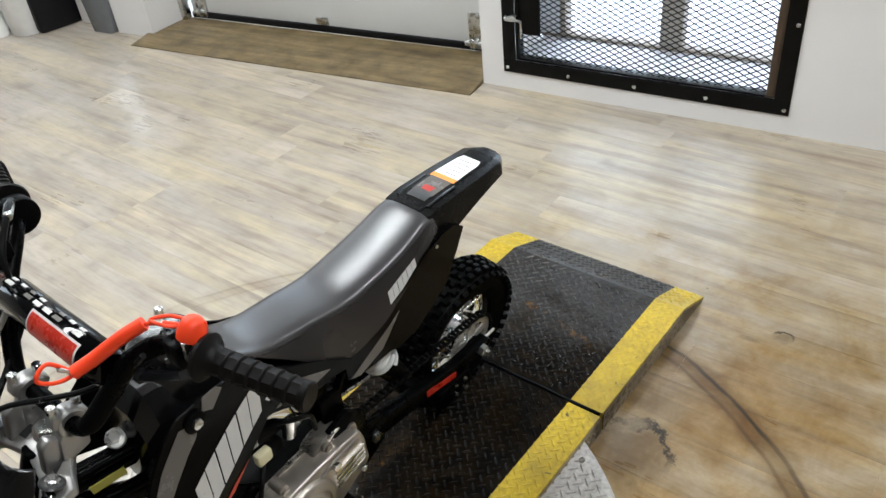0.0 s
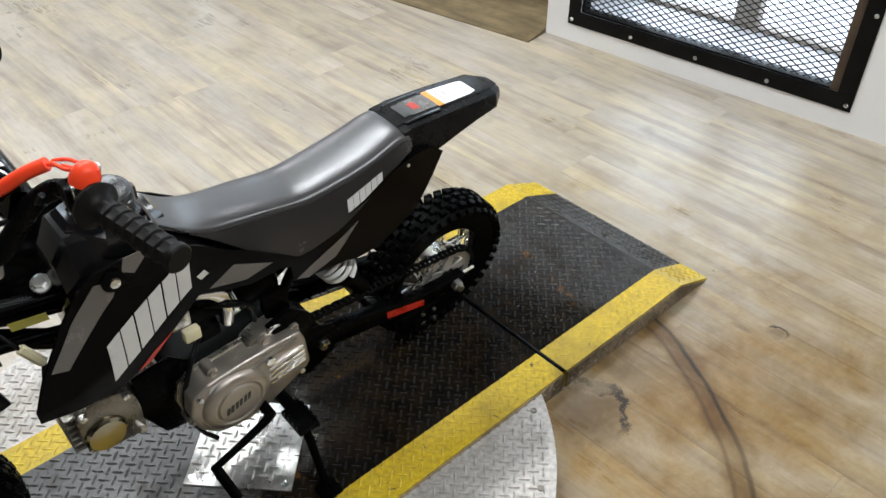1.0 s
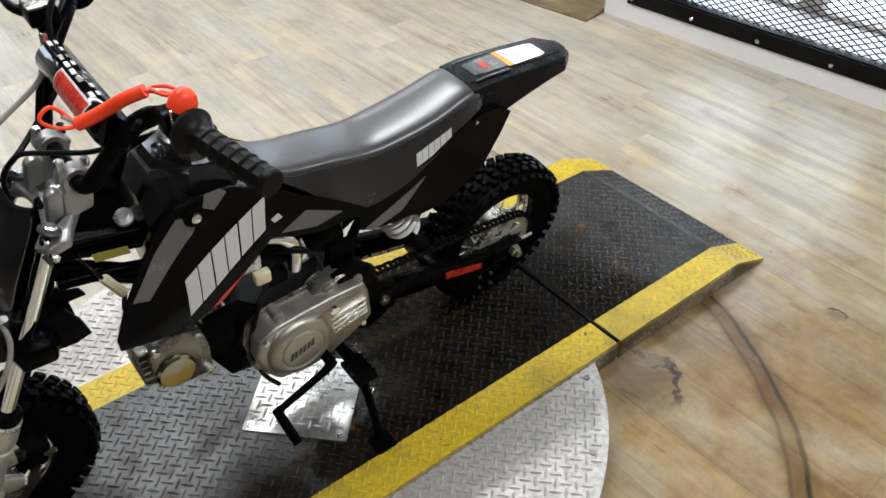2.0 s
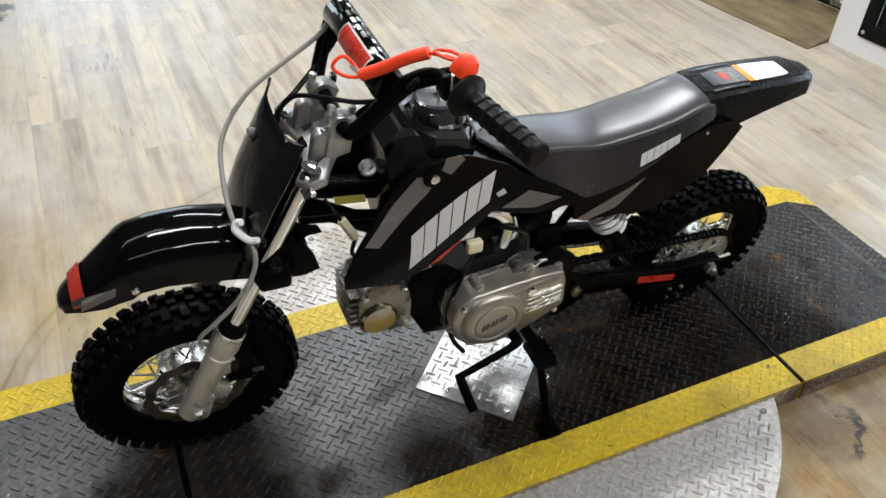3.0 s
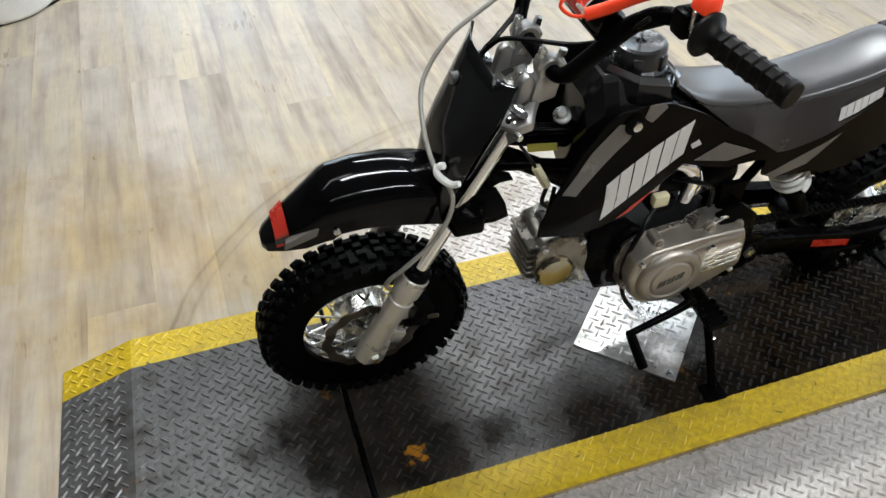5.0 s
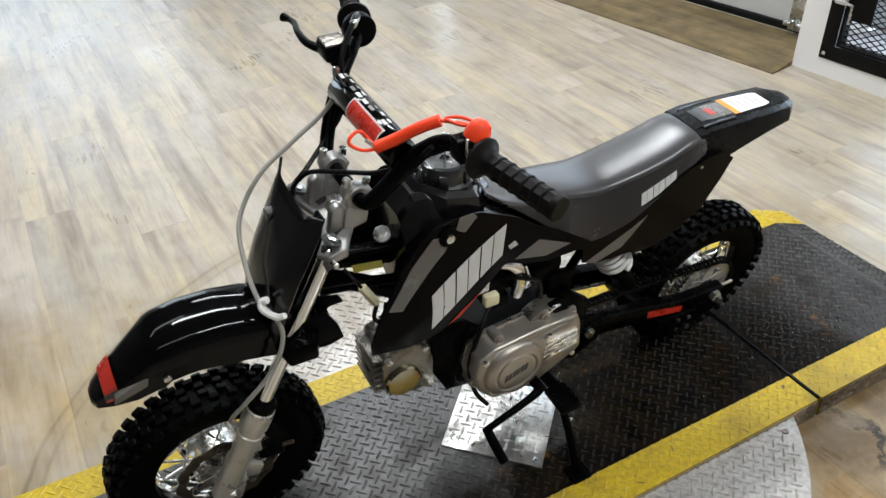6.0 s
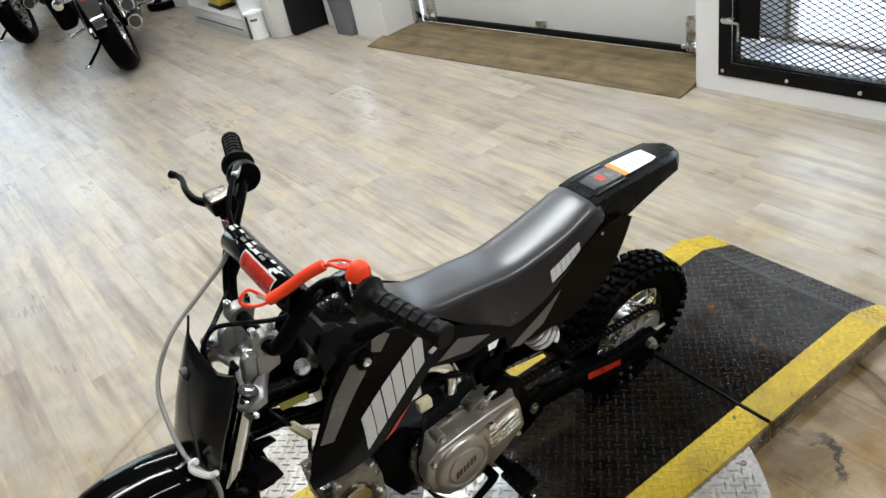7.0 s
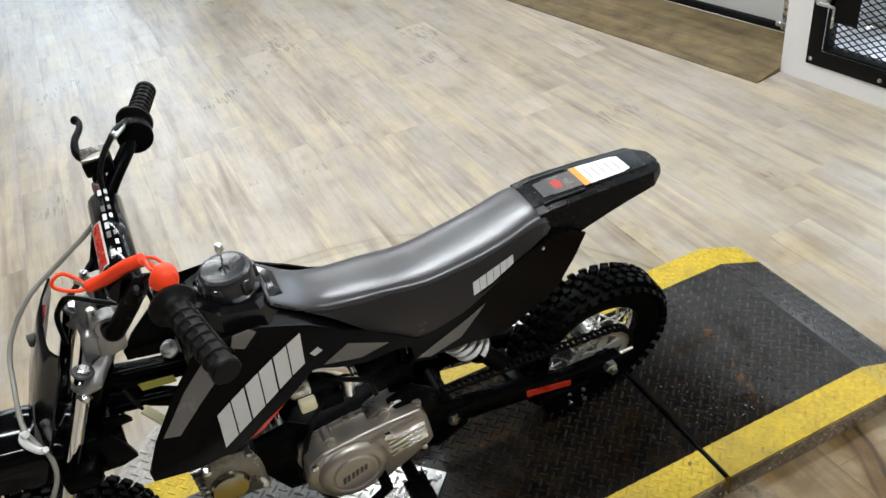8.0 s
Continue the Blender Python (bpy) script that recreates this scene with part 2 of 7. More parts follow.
        col = mix(m, maths(m, "MULTIPLY", rim, to_range(m, fine, 0.40, 0.55, 0.3, 0.95)), col, (0.016, 0.011, 0.007))
    L(m, col, bsdf(m).inputs["Base Color"])
    ro = to_range(m, noise_tex(m, pos, 3.0, 4.0), 0.3, 0.7, 0.27, 0.39)
    L(m, maths(m, "ADD", ro, to_range(m, grain, 0.3, 0.6, 0.05, -0.02)), bsdf(m).inputs["Roughness"])
    bump(m, grain, 0.10, 0.0008)
    return m


def deck_material(name, base, metal, rough, stain, wet, amount, dark_spots=(), spec=0.5, wet_gloss=-0.04, wet_spec=0.06):
    """Steel tread plate: base paint or bare metal, with rust-brown stains and oily dark patches."""
    m = material(name, base, rough, metal, spec)
    pos = N(m, "ShaderNodeNewGeometry").outputs["Position"]
    big, mid, fine = noise_tex(m, pos, 3.3, 5.0, 0.6, 0.4), noise_tex(m, pos, 11.0, 5.0, 0.65), noise_tex(m, pos, 90.0, 3.0)
    col = ramp(m, fine, [(0.3, tuple(c * 0.75 for c in base)), (0.7, tuple(min(1, c * 1.22) for c in base))])
    col = mix(m, maths(m, "MULTIPLY", to_range(m, mid, 0.52, 0.72, 0.0, 1.0), amount), col, stain)
    patch_mix = maths(m, "MULTIPLY", to_range(m, big, 0.50, 0.62, 0.0, 1.0), amount * (0.25 if dark_spots else 1.0))
    if dark_spots:      # the plate mixes darker towards the rear and eases past x 0.08
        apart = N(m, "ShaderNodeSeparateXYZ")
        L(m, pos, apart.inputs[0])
        patch_mix = maths(m, "MAXIMUM", patch_mix, maths(m, "MULTIPLY", to_range(m, apart.outputs[0], -0.72, -0.42, 0.0, 1.0), maths(m, "MULTIPLY", to_range(m, mid, 0.35, 0.55, 0.93, 1.0), to_range(m, apart.outputs[0], 0.08, 0.24, 1.0, 0.72))))
    for x, y, rad in dark_spots:
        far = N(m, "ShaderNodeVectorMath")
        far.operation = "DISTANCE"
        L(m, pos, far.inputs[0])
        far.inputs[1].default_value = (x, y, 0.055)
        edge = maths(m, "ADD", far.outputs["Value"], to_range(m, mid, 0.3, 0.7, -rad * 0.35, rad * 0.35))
        patch_mix = maths(m, "MAXIMUM", patch_mix, to_range(m, edge, rad * 0.45, rad, amount * (0.935 if x < -0.7 else 1.0), 0.0))
    col = mix(m, patch_mix, col, mix(m, to_range(m, noise_tex(m, pos, 24.0, 5.0, 0.7), 0.42, 0.66, 0.0, 0.9), wet, stain))
    if base[0] > 0.45 and base[2] < 0.05:      # black scuffs and chips in the yellow paint
        chips = noise_tex(m, pos, 34.0, 3.0, 0.6, 0.8)
        col = mix(m, to_range(m, chips, 0.675, 0.71, 0.0, 0.88), col, (0.05, 0.04, 0.02))
        col = mix(m, to_range(m, noise_tex(m, pos, 5.0, 5.0, 0.7), 0.48, 0.72, 0.0, 0.5), col, (0.30, 0.20, 0.015))
    if dark_spots:
        rust = to_range(m, noise_tex(m, pos, 7.0, 5.0, 0.7), 0.655, 0.70, 0.0, 0.7)
        col = mix(m, rust, col, (0.16, 0.075, 0.018))
        spot = N(m, "ShaderNodeVectorMath")      # one orange rust spot in the wet patch by the front joint
        spot.operation = "DISTANCE"
        L(m, pos, spot.inputs[0])
        spot.inputs[1].default_value = (-1.162, -0.158, 0.056)
        ring = maths(m, "ADD", spot.outputs["Value"], to_range(m, noise_tex(m, pos, 40.0, 4.0, 0.7), 0.3, 0.7, -0.022, 0.022))
        col = mix(m, to_range(m, ring, 0.012, 0.020, 0.9, 0.0), col, (0.30, 0.125, 0.012))
    L(m, col, bsdf(m).inputs["Base Color"])
    rr = maths(m, "ADD", to_range(m, mid, 0.3, 0.7, rough - 0.08, rough + 0.1), to_range(m, patch_mix, 0.0, 1.0, 0.0, wet_gloss), True)
    L(m, rr, bsdf(m).inputs["Roughness"])
    if dark_spots:
        L(m, to_range(m, patch_mix, 0.0, 0.9, metal, 0.0), bsdf(m).inputs["Metallic"])
        L(m, to_range(m, patch_mix, 0.0, 0.9, spec, wet_spec), bsdf(m).inputs["Specular IOR Level"])
    bump(m, fine, 0.12, 0.0008)
    return m


FLOOR = floor_material()
# dark spots (x, y, radius); the first two make the wet patch by the front joint
DARK_SPOTS = [(-1.22, -0.05, 0.25), (-1.19, -0.16, 0.23), (-0.80, -0.20, 0.15), (-0.60, -0.22, 0.22), (-0.42, -0.17, 0.27), (-0.06, -0.15, 0.27), (0.12, -0.22, 0.20), (-0.35, 0.08, 0.26)]
DECK = deck_material("black_tread_plate", (0.098, 0.096, 0.094), 0.25, 0.40, (0.0165, 0.0095, 0.0036), (0.0024, 0.0019, 0.0015), 0.97, DARK_SPOTS, 0.4, -0.12, 0.03)
# treads are paler than the plate: wear, with their glints put into the colour
TREAD = deck_material("worn_glint_tread_tops", (0.16, 0.158, 0.156), 0.60, 0.30, (0.012, 0.0075, 0.0034), (0.006, 0.005, 0.004), 0.975, DARK_SPOTS, 0.4, 0.02, 0.10)
YELLOW = deck_material("yellow_edge_paint", (0.52, 0.36, 0.010), 0.0, 0.45, (0.22, 0.15, 0.02), (0.40, 0.28, 0.012), 0.7)
TABLE = deck_material("bare_tread_plate", (0.50, 0.47, 0.435), 0.55, 0.42, (0.25, 0.21, 0.16), (0.29, 0.26, 0.22), 0.7)
SHINY = deck_material("bright_tread_plate", (0.62, 0.605, 0.58), 0.95, 0.30, (0.6, 0.56, 0.5), (0.66, 0.63, 0.6), 0.4)
SKIRT = deck_material("grimy_side_plate", (0.28, 0.225, 0.16), 0.6, 0.45, (0.09, 0.06, 0.03), (0.06, 0.045, 0.03), 0.8)
WALLP = worn("white_wall_paint", (0.74, 0.72, 0.70), 0.55, vary=0.035, scale=2.5, grain=0.15)
DOORP = worn("white_door_enamel", (0.70, 0.70, 0.685), 0.42, vary=0.03, scale=3, grain=0.06)
CEILP = worn("darkened_ceiling_paint", (0.10, 0.098, 0.095), 0.8, vary=0.04, scale=2)
BLACKST = worn("black_steel_angle", (0.0036, 0.0034, 0.0032), 0.46, metal=0.0, vary=0.5, spec=0.12, scale=12, grain=0.2)
RUSTST = worn("rusty_steel_edge", (0.075, 0.05, 0.032), 0.5, metal=0.3, vary=0.4, scale=14, grain=0.25)
TANF = worn("tan_window_frame", (0.34, 0.29, 0.24), 0.5, vary=0.08, scale=8)
SNOW = worn("pale_concrete_outside", (0.78, 0.79, 0.82), 0.7, vary=0.05, scale=4)
DARKW = worn("dark_wall_paint", (0.16, 0.155, 0.15), 0.6, vary=0.2, scale=2.0)
GREYP = worn("grey_plastic", (0.15, 0.16, 0.17), 0.4, vary=0.1)
BLACKC = worn("black_case_plastic", (0.005, 0.005, 0.006), 0.4, vary=0.25, spec=0.25)
YELP = worn("yellow_plastic", (0.62, 0.43, 0.03), 0.4, vary=0.12)
WOODM = worn("ramp_brown_board", (0.115, 0.080, 0.038), 0.42, vary=0.35, scale=7, grain=0.2, spec=0.3)
wood_grain = noise_tex(WOODM, coords(WOODM, (26.0, 3.0, 26.0)), 1.0, 4.0, 0.6, 0.3)
L(WOODM, mix(WOODM, to_range(WOODM, noise_tex(WOODM, coords(WOODM), 9.0, 5.0, 0.65), 0.44, 0.70, 0.0, 0.7), ramp(WOODM, wood_grain, [(0.30, (0.095, 0.066, 0.030)), (0.50, (0.165, 0.118, 0.056)), (0.68, (0.225, 0.168, 0.084))]), (0.060, 0.042, 0.022)), bsdf(WOODM).inputs["Base Color"])


def glowing(name, colour, strength):
    m = material(name, colour)
    bsdf(m).inputs["Emission Color"].default_value = (*colour, 1)
    bsdf(m).inputs["Emission Strength"].default_value = strength
    return m


DAYLIGHT = glowing("bright_outdoors", (0.76, 0.88, 1.0), 6.0)
TUBE = glowing("fluorescent_tube", (1.0, 0.985, 0.96), 6.0)


# ---- mesh helpers ----
def finish(bm, name, mat, smooth=40):
    me = bpy.data.meshes.new(name)
    bmesh.ops.recalc_face_normals(bm, faces=bm.faces)
    bm.to_mesh(me)
    bm.free()
    me.materials.append(mat)
    if smooth:
        me.polygons.foreach_set("use_smooth", [True] * len(me.polygons))
        me.set_sharp_from_angle(angle=radians(smooth))
    return me


def part(name, bm, mat, parent, label="", smooth=40):
    ob = new(name, finish(bm, name, mat, smooth))
    ob.parent = parent
    return tagged(ob, label)


def thing(name, label, category, m=None, group="", kind=""):
    ob = new(name)
    ob.empty_display_size = 0.1
    ob.matrix_world = m or Matrix()
    return tagged(ob, label, category, group, kind)


def solid(name, bm, mat, label, category, m=None, group="", kind="", smooth=40):
    ob = new(name, finish(bm, name, mat, smooth))
    ob.matrix_world = m or Matrix()
    return tagged(ob, label, category, group, kind)


def box(x0, x1, y0, y1, z0, z1, bevel=0.0, bm=None, segs=2, m=None):
    out = bmesh.new() if bm is None else bm
    t = bmesh.new()
    bmesh.ops.create_cube(t, size=1)
    for v in t.verts:
        v.co = Vector((x0 + (v.co.x + 0.5) * (x1 - x0), y0 + (v.co.y + 0.5) * (y1 - y0), z0 + (v.co.z + 0.5) * (z1 - z0)))
    if bevel:
        bmesh.ops.bevel(t, geom=t.edges[:], offset=bevel, segments=segs, affect="EDGES", profile=0.5)
    return merge(out, t, m)


def merge(bm, other, m=None):
    verts = [bm.verts.new((m @ v.co) if m else v.co) for v in other.verts]
    other.verts.index_update()
    for f in other.faces:
        try:
            bm.faces.new([verts[v.index] for v in f.verts])
        except ValueError:
            pass
    other.free()
    return bm


def prism(poly, y0, y1, bevel=0.0, bm=None, plane="xz", m=None, segs=2):
    """A polygon in the xz, xy or yz plane, drawn out along the third axis from y0 to y1."""
    t = bmesh.new()
    place = {"xz": lambda a, b, c: (a, c, b), "xy": lambda a, b, c: (a, b, c), "yz": lambda a, b, c: (c, a, b)}[plane]
    lo = [t.verts.new(place(a, b, y0)) for a, b in poly]
    hi = [t.verts.new(place(a, b, y1)) for a, b in poly]
    t.faces.new(lo)
    t.faces.new(hi[::-1])
    for i in range(len(poly)):
        j = (i + 1) % len(poly)
        t.faces.new((lo[i], lo[j], hi[j], hi[i]))
    bmesh.ops.recalc_face_normals(t, faces=t.faces)
    if bevel:
        bmesh.ops.bevel(t, geom=t.edges[:], offset=bevel, segments=segs, affect="EDGES", profile=0.5)
    return merge(bmesh.new() if bm is None else bm, t, m)


def rings(loops, bm=None, closed=True, caps=True, cyclic=False):
    """A skin over loops of points; each loop has the same number of points."""
    bm = bmesh.new() if bm is None else bm
    vs = [[bm.verts.new(p) for p in lp] for lp in loops]
    n = len(vs[0])
    for a, b in zip(vs, vs[1:] + ([vs[0]] if cyclic else [])):
        for i in range(n if closed else n - 1):
            j = (i + 1) % n
            bm.faces.new((a[i], a[j], b[j], b[i]))
    if caps and closed and not cyclic:
        bm.faces.new(vs[0][::-1])
        bm.faces.new(vs[-1])
    return bm


def spline(points, steps=6, cyclic=False):
    """A smooth line through the points."""
    P = [Vector(p) for p in points]
    if steps < 2 or len(P) < 3:
        return P
    out = []
    n = len(P)
    for i in range(n if cyclic else n - 1):
        if cyclic:
            a, b, c, d = P[i - 1], P[i], P[(i + 1) % n], P[(i + 2) % n]
        else:
            b, c = P[i], P[i + 1]
            a = P[i - 1] if i else b * 2 - c
            d = P[i + 2] if i + 2 < n else c * 2 - b
        for k in range(steps):
            t = k / steps
            out.append(0.5 * ((2 * b) + (c - a) * t + (2 * a - 5 * b + 4 * c - d) * t * t + (3 * b - a - 3 * c + d) * t ** 3))
    if not cyclic:
        out.append(P[-1])
    return out


def sweep(points, radius, seg=10, steps=5, bm=None, cyclic=False, ends=True):
    """A round tube along a smooth line; radius may be a list, one for each given point."""
    line = spline(points, steps, cyclic)
    n = len(line)
    loops, up = [], Vector((0.0, 0.13, 1.0)).normalized()
    for i, p in enumerate(line):
        if cyclic:
            t = (line[(i + 1) % n] - line[i - 1]).normalized()
        else:
            t = (line[min(i + 1, n - 1)] - line[max(i - 1, 0)]).normalized()
        side = t.cross(up)
        if side.length < 1e-3:
            side = t.cross(Vector((1, 0, 0)))
        side.normalize()
        nor = side.cross(t).normalized()
        up = nor
        if isinstance(radius, (list, tuple)):
            f = i / max(1, n - 1) * (len(radius) - 1)
            k = min(int(f), len(radius) - 2)
            r = radius[k] + (radius[k + 1] - radius[k]) * (f - k)
        else:
            r = radius
        loops.append([p + (side * math.cos(a) + nor * math.sin(a)) * r for a in (2 * math.pi * j / seg for j in range(seg))])
    return rings(loops, bm, caps=ends, cyclic=cyclic)


def turned(profile, centre=(0, 0, 0), axis="Y", seg=32, bm=None, m=None):
    """A turned body: profile of (radius, along) round an axis through the centre."""
    loops = []
    for r, h in profile:
        lp = []
        for j in range(seg):
            a = 2 * math.pi * j / seg
            c, s = r * math.cos(a), r * math.sin(a)
            p = {"Y": (c, h, s), "Z": (c, s, h), "X": (h, c, s)}[axis]
            lp.append(Vector(p) + Vector(centre))
        loops.append(lp)
    t = rings(loops)
    return merge(bmesh.new() if bm is None else bm, t, m)


def rod(a, b, r, seg=12, bm=None, r2=None, bevel=0.0):
    """A straight round bar from a to b with small chamfers."""
    a, b = Vector(a), Vector(b)
    r2 = r if r2 is None else r2
    d = (b - a)
    q = d.to_track_quat("Z", "Y").to_matrix().to_4x4()
    h, c = d.length, min(bevel or r * 0.15, d.length * 0.3)
    return turned([(r - c, 0), (r, c), (r2, h - c), (r2 - c, h)], axis="Z", seg=seg, bm=bm, m=Matrix.Translation(a) @ q)


def patch(poly, f, cell=0.02, thick=0.0025, side=-1):
    """A moulded sheet: a polygon in x and z, bent to y = f(x, z), with thickness towards the middle plane."""
    bm = bmesh.new()
    bm.faces.new([bm.verts.new((a, 0, b)) for a, b in poly])
    for k, ax in ((0, (1, 0, 0)), (2, (0, 0, 1))):
        lo, hi = min(p[k // 2] for p in poly), max(p[k // 2] for p in poly)
        n = max(1, int((hi - lo) / cell))
        for i in range(1, n):
            v = lo + (hi - lo) * i / n
            co = (v, 0, 0) if k == 0 else (0, 0, v)
            bmesh.ops.bisect_plane(bm, geom=bm.verts[:] + bm.edges[:] + bm.faces[:], plane_co=co, plane_no=ax, dist=1e-5)
    for v in bm.verts:
        v.co.y = side * f(v.co.x, v.co.z)
    bmesh.ops.recalc_face_normals(bm, faces=bm.faces)
    if sum(fc.normal.y for fc in bm.faces) * side < 0:
        bmesh.ops.reverse_faces(bm, faces=bm.faces)
    if thick:
        ret = bmesh.ops.extrude_face_region(bm, geom=bm.faces[:])
        moved = [g for g in ret["geom"] if isinstance(g, bmesh.types.BMVert)]
        for v in moved:
            v.co.y += side * thick * 0.0
        old = [v for v in bm.verts if v not in set(moved)]
        for v in old:
            v.co.y -= side * thick
    return bm


def treads(spots, z, length=0.026, width=0.0062, height=0.0030, bm=None, m=None):
    """Raised lens-shaped bars of tread plate at (x, y, turn)."""
    verts, faces = [], []
    for x, y, a in spots:
        c, s = math.cos(a), math.sin(a)
        n = len(verts)
        for p, q, h in ((-0.5, 0, 0), (-0.25, -0.5, 0), (0.25, -0.5, 0), (0.5, 0, 0), (0.25, 0.5, 0), (-0.25, 0.5, 0), (-0.3, 0, 1), (0.3, 0, 1)):
            p, q = p * length, q * width
            co = Vector((x + p * c - q * s, y + p * s + q * c, z + h * height))
            verts.append(m @ co if m else co)
        faces += [tuple(n + k for k in f) for f in ((0, 1, 6), (1, 2, 7, 6), (2, 3, 7), (3, 4, 7), (4, 5, 6, 7), (5, 0, 6))]
    me = bpy.data.meshes.new("treads")
    me.from_pydata([tuple(v) for v in verts], [], faces)
    out = bmesh.new() if bm is None else bm
    out.from_mesh(me)
    bpy.data.meshes.remove(me)
    return out


def tread_spots(x0, x1, y0, y1, pitch=0.0195, keep=None):
    """Places of treads in a basket pattern: the grid runs at 45 degrees, the treads turn by turns along and across it."""
    out = []
    s = pitch / math.sqrt(2)
    for u in range(int((x1 - x0) / s) + 1):
        for v in range(int((y1 - y0) / s) + 1):
            if (u + v) % 2:
                continue
            x, y = x0 + u * s, y0 + v * s
            i = (u + v) // 2
            j = (u - v) // 2
            if x0 + 0.008 < x < x1 - 0.008 and y0 + 0.006 < y < y1 - 0.006 and (keep is None or keep(x, y)):
                out.append((x, y, radians(45 if (i + j) % 2 else -45)))
    return out

# ---- setting: floor ----
TURNF = radians(1.5)          # the planks run across the platform
FL = Matrix.Rotation(TURNF, 4, "Z")
floor = new("floor", finish(box(-9, 9, -9, 12, -0.06, -0.004, m=None), "floor", FLOOR, 0))
tagged(floor, "grey and tan wood-look vinyl plank floor, scuffed in a ring", "floor", kind="structure")

# ---- setting: walls ----
O = Vector((1.454, 1.074, 0))                      # corner between the gate wall and the door recess
MD = Matrix.Translation(O) @ Matrix.Rotation(radians(99.5 - 90), 4, "Z")   # door wall: +y along it away from the gate, -x into the room
MG = Matrix.Translation(O) @ Matrix.Rotation(radians(96.0 - 90), 4, "Z")   # gate wall: runs towards -y


def wall(name, bm, m, label, mat=None):
    return solid(name, bm, mat or WALLP, label, "wall", m, kind="structure")


TOP = 3.1
gw = box(0, 0.22, -0.125, 0.0, 0, TOP)              # jamb beside the door recess
gw = box(0, 0.22, -1.225, -0.125, 0, 0.085, bm=gw)
gw = box(0, 0.22, -1.225, -0.125, 2.15, TOP, bm=gw)
gw = box(0, 0.22, -6.5, -1.225, 0, TOP, bm=gw)
wall("wall_gate", gw, MG, "white painted wall with a gated doorway")
dw = box(0, 0.34, 2.02, 2.30, 0, TOP)
dw = box(0, 0.34, 0.0, 2.02, 2.5, TOP, bm=dw)
dw = box(0.14, 0.34, 2.30, 3.25, 0, 0.10, bm=dw)
dw = box(0.14, 0.34, 2.30, 3.25, 2.1, TOP, bm=dw)
dw = box(0, 0.30, 3.25, 8.0, 0, TOP, bm=dw)
dw = box(0.20, 0.34, -0.12, 0.10, 0, TOP, bm=dw)
wall("wall_door", dw, MD, "white painted wall with a wide garage door recess")
WX0, WX1, WZ0, WZ1 = -2.1, 1.3, 0.7, 2.7
fw_ = box(-6.2, WX0, 8.4, 8.6, 0, TOP)
fw_ = box(WX1, 3, 8.4, 8.6, 0, TOP, bm=fw_)
fw_ = box(WX0, WX1, 8.4, 8.6, 0, WZ0, bm=fw_)
fw_ = box(WX0, WX1, 8.4, 8.6, WZ1, TOP, bm=fw_)
wall("wall_far", fw_, None, "plain white wall with an unseen window added for floor glare")
# sky-coloured lamp in the unseen window, added for glare on floor and seat
area_lamp("window_daylight", pose((WX0 + WX1) / 2, 8.5, (WZ0 + WZ1) / 2, 90, 0, 180), WX1 - WX0, WZ1 - WZ0, 85, (0.74, 0.88, 1.0))
# unseen walls and ceiling are darkened so the black plastics reflect little light
wall("wall_back", box(-6.2, -6.0, -6, 8.6, 0, TOP), None, "unseen plain wall, made dark to keep reflections dark", DARKW)
wall("wall_side", box(-6.2, 3, -5.2, -5.0, 0, TOP), None, "unseen plain wall, made dark to keep reflections dark", DARKW)
solid("ceiling", box(-6.2, 4, -5.2, 8.6, TOP, TOP + 0.1), CEILP, "unseen plain ceiling, made dark to keep reflections dark", "ceiling", kind="structure")

# ---- ceiling lights ----
def ceiling_light(x, y, turn, watts):
    m = pose(x, y, TOP - 0.11, 0, 0, turn)
    t = thing("ceiling_light", "long white fluorescent ceiling light fitting", "ceiling light", m, "shop lights")
    part("housing", box(-1.22, 1.22, -0.09, 0.09, 0.05, 0.11, 0.012), WHITEP, t)
    for s in (-0.045, 0.045):
        part("tube", rod((-1.2, s, 0.03), (1.2, s, 0.03), 0.014, 10), TUBE, t, "glowing fluorescent tube")
    area_lamp("fluorescent_glow", m @ pose(0, 0, 0.005), 2.4, 0.16, watts, LAMP)


for lx, ly, lt, lw in LIGHTS:
    ceiling_light(lx, ly, lt, lw)

# ---- daylight outside ----
solid("backdrop_outside", box(1.6, 1.62, -2.2, 4.6, -0.5, 3.4), DAYLIGHT, "overcast white daylight outside", "backdrop", MD, kind="structure")
solid("ground_outside", box(0.36, 1.6, -2.2, 4.6, -0.1, 0.03), SNOW, "pale concrete outside the doorway", "ground", MD, kind="structure")

# ---- garage door ----
gd = thing("garage_door", "white sectional garage door, shut, with a black rubber seal", "garage door", MD)
part("door_panel", box(0.285, 0.325, 0.12, 1.98, 0.055, 0.56, 0.004), DOORP, gd)
for k in range(1, 5):
    z0, z1 = 0.57 + 0.5 * (k - 1), 0.565 + 0.5 * k
    if k < 3:
        part("door_panel", box(0.285, 0.325, 0.12, 1.98, z0, z1, 0.004), DOORP, gd)
        continue
    # the two upper sections are unseen, opened to add daylight on seat and floor
    part("rail", box(0.285, 0.325, 0.12, 1.98, z0, z0 + 0.05, 0.004), DOORP, gd)
    part("rail", box(0.285, 0.325, 0.12, 1.98, z1 - 0.05, z1, 0.004), DOORP, gd)
    for yy in (0.12, 0.565, 1.01, 1.455, 1.90):
        part("stile", box(0.286, 0.324, yy, yy + 0.08, z0 + 0.05, z1 - 0.05, 0.003), DOORP, gd)
part("bottom_seal", box(0.272, 0.33, 0.12, 1.98, 0.022, 0.055, 0.006), BLACKC, gd, "black rubber seal with daylight under it")
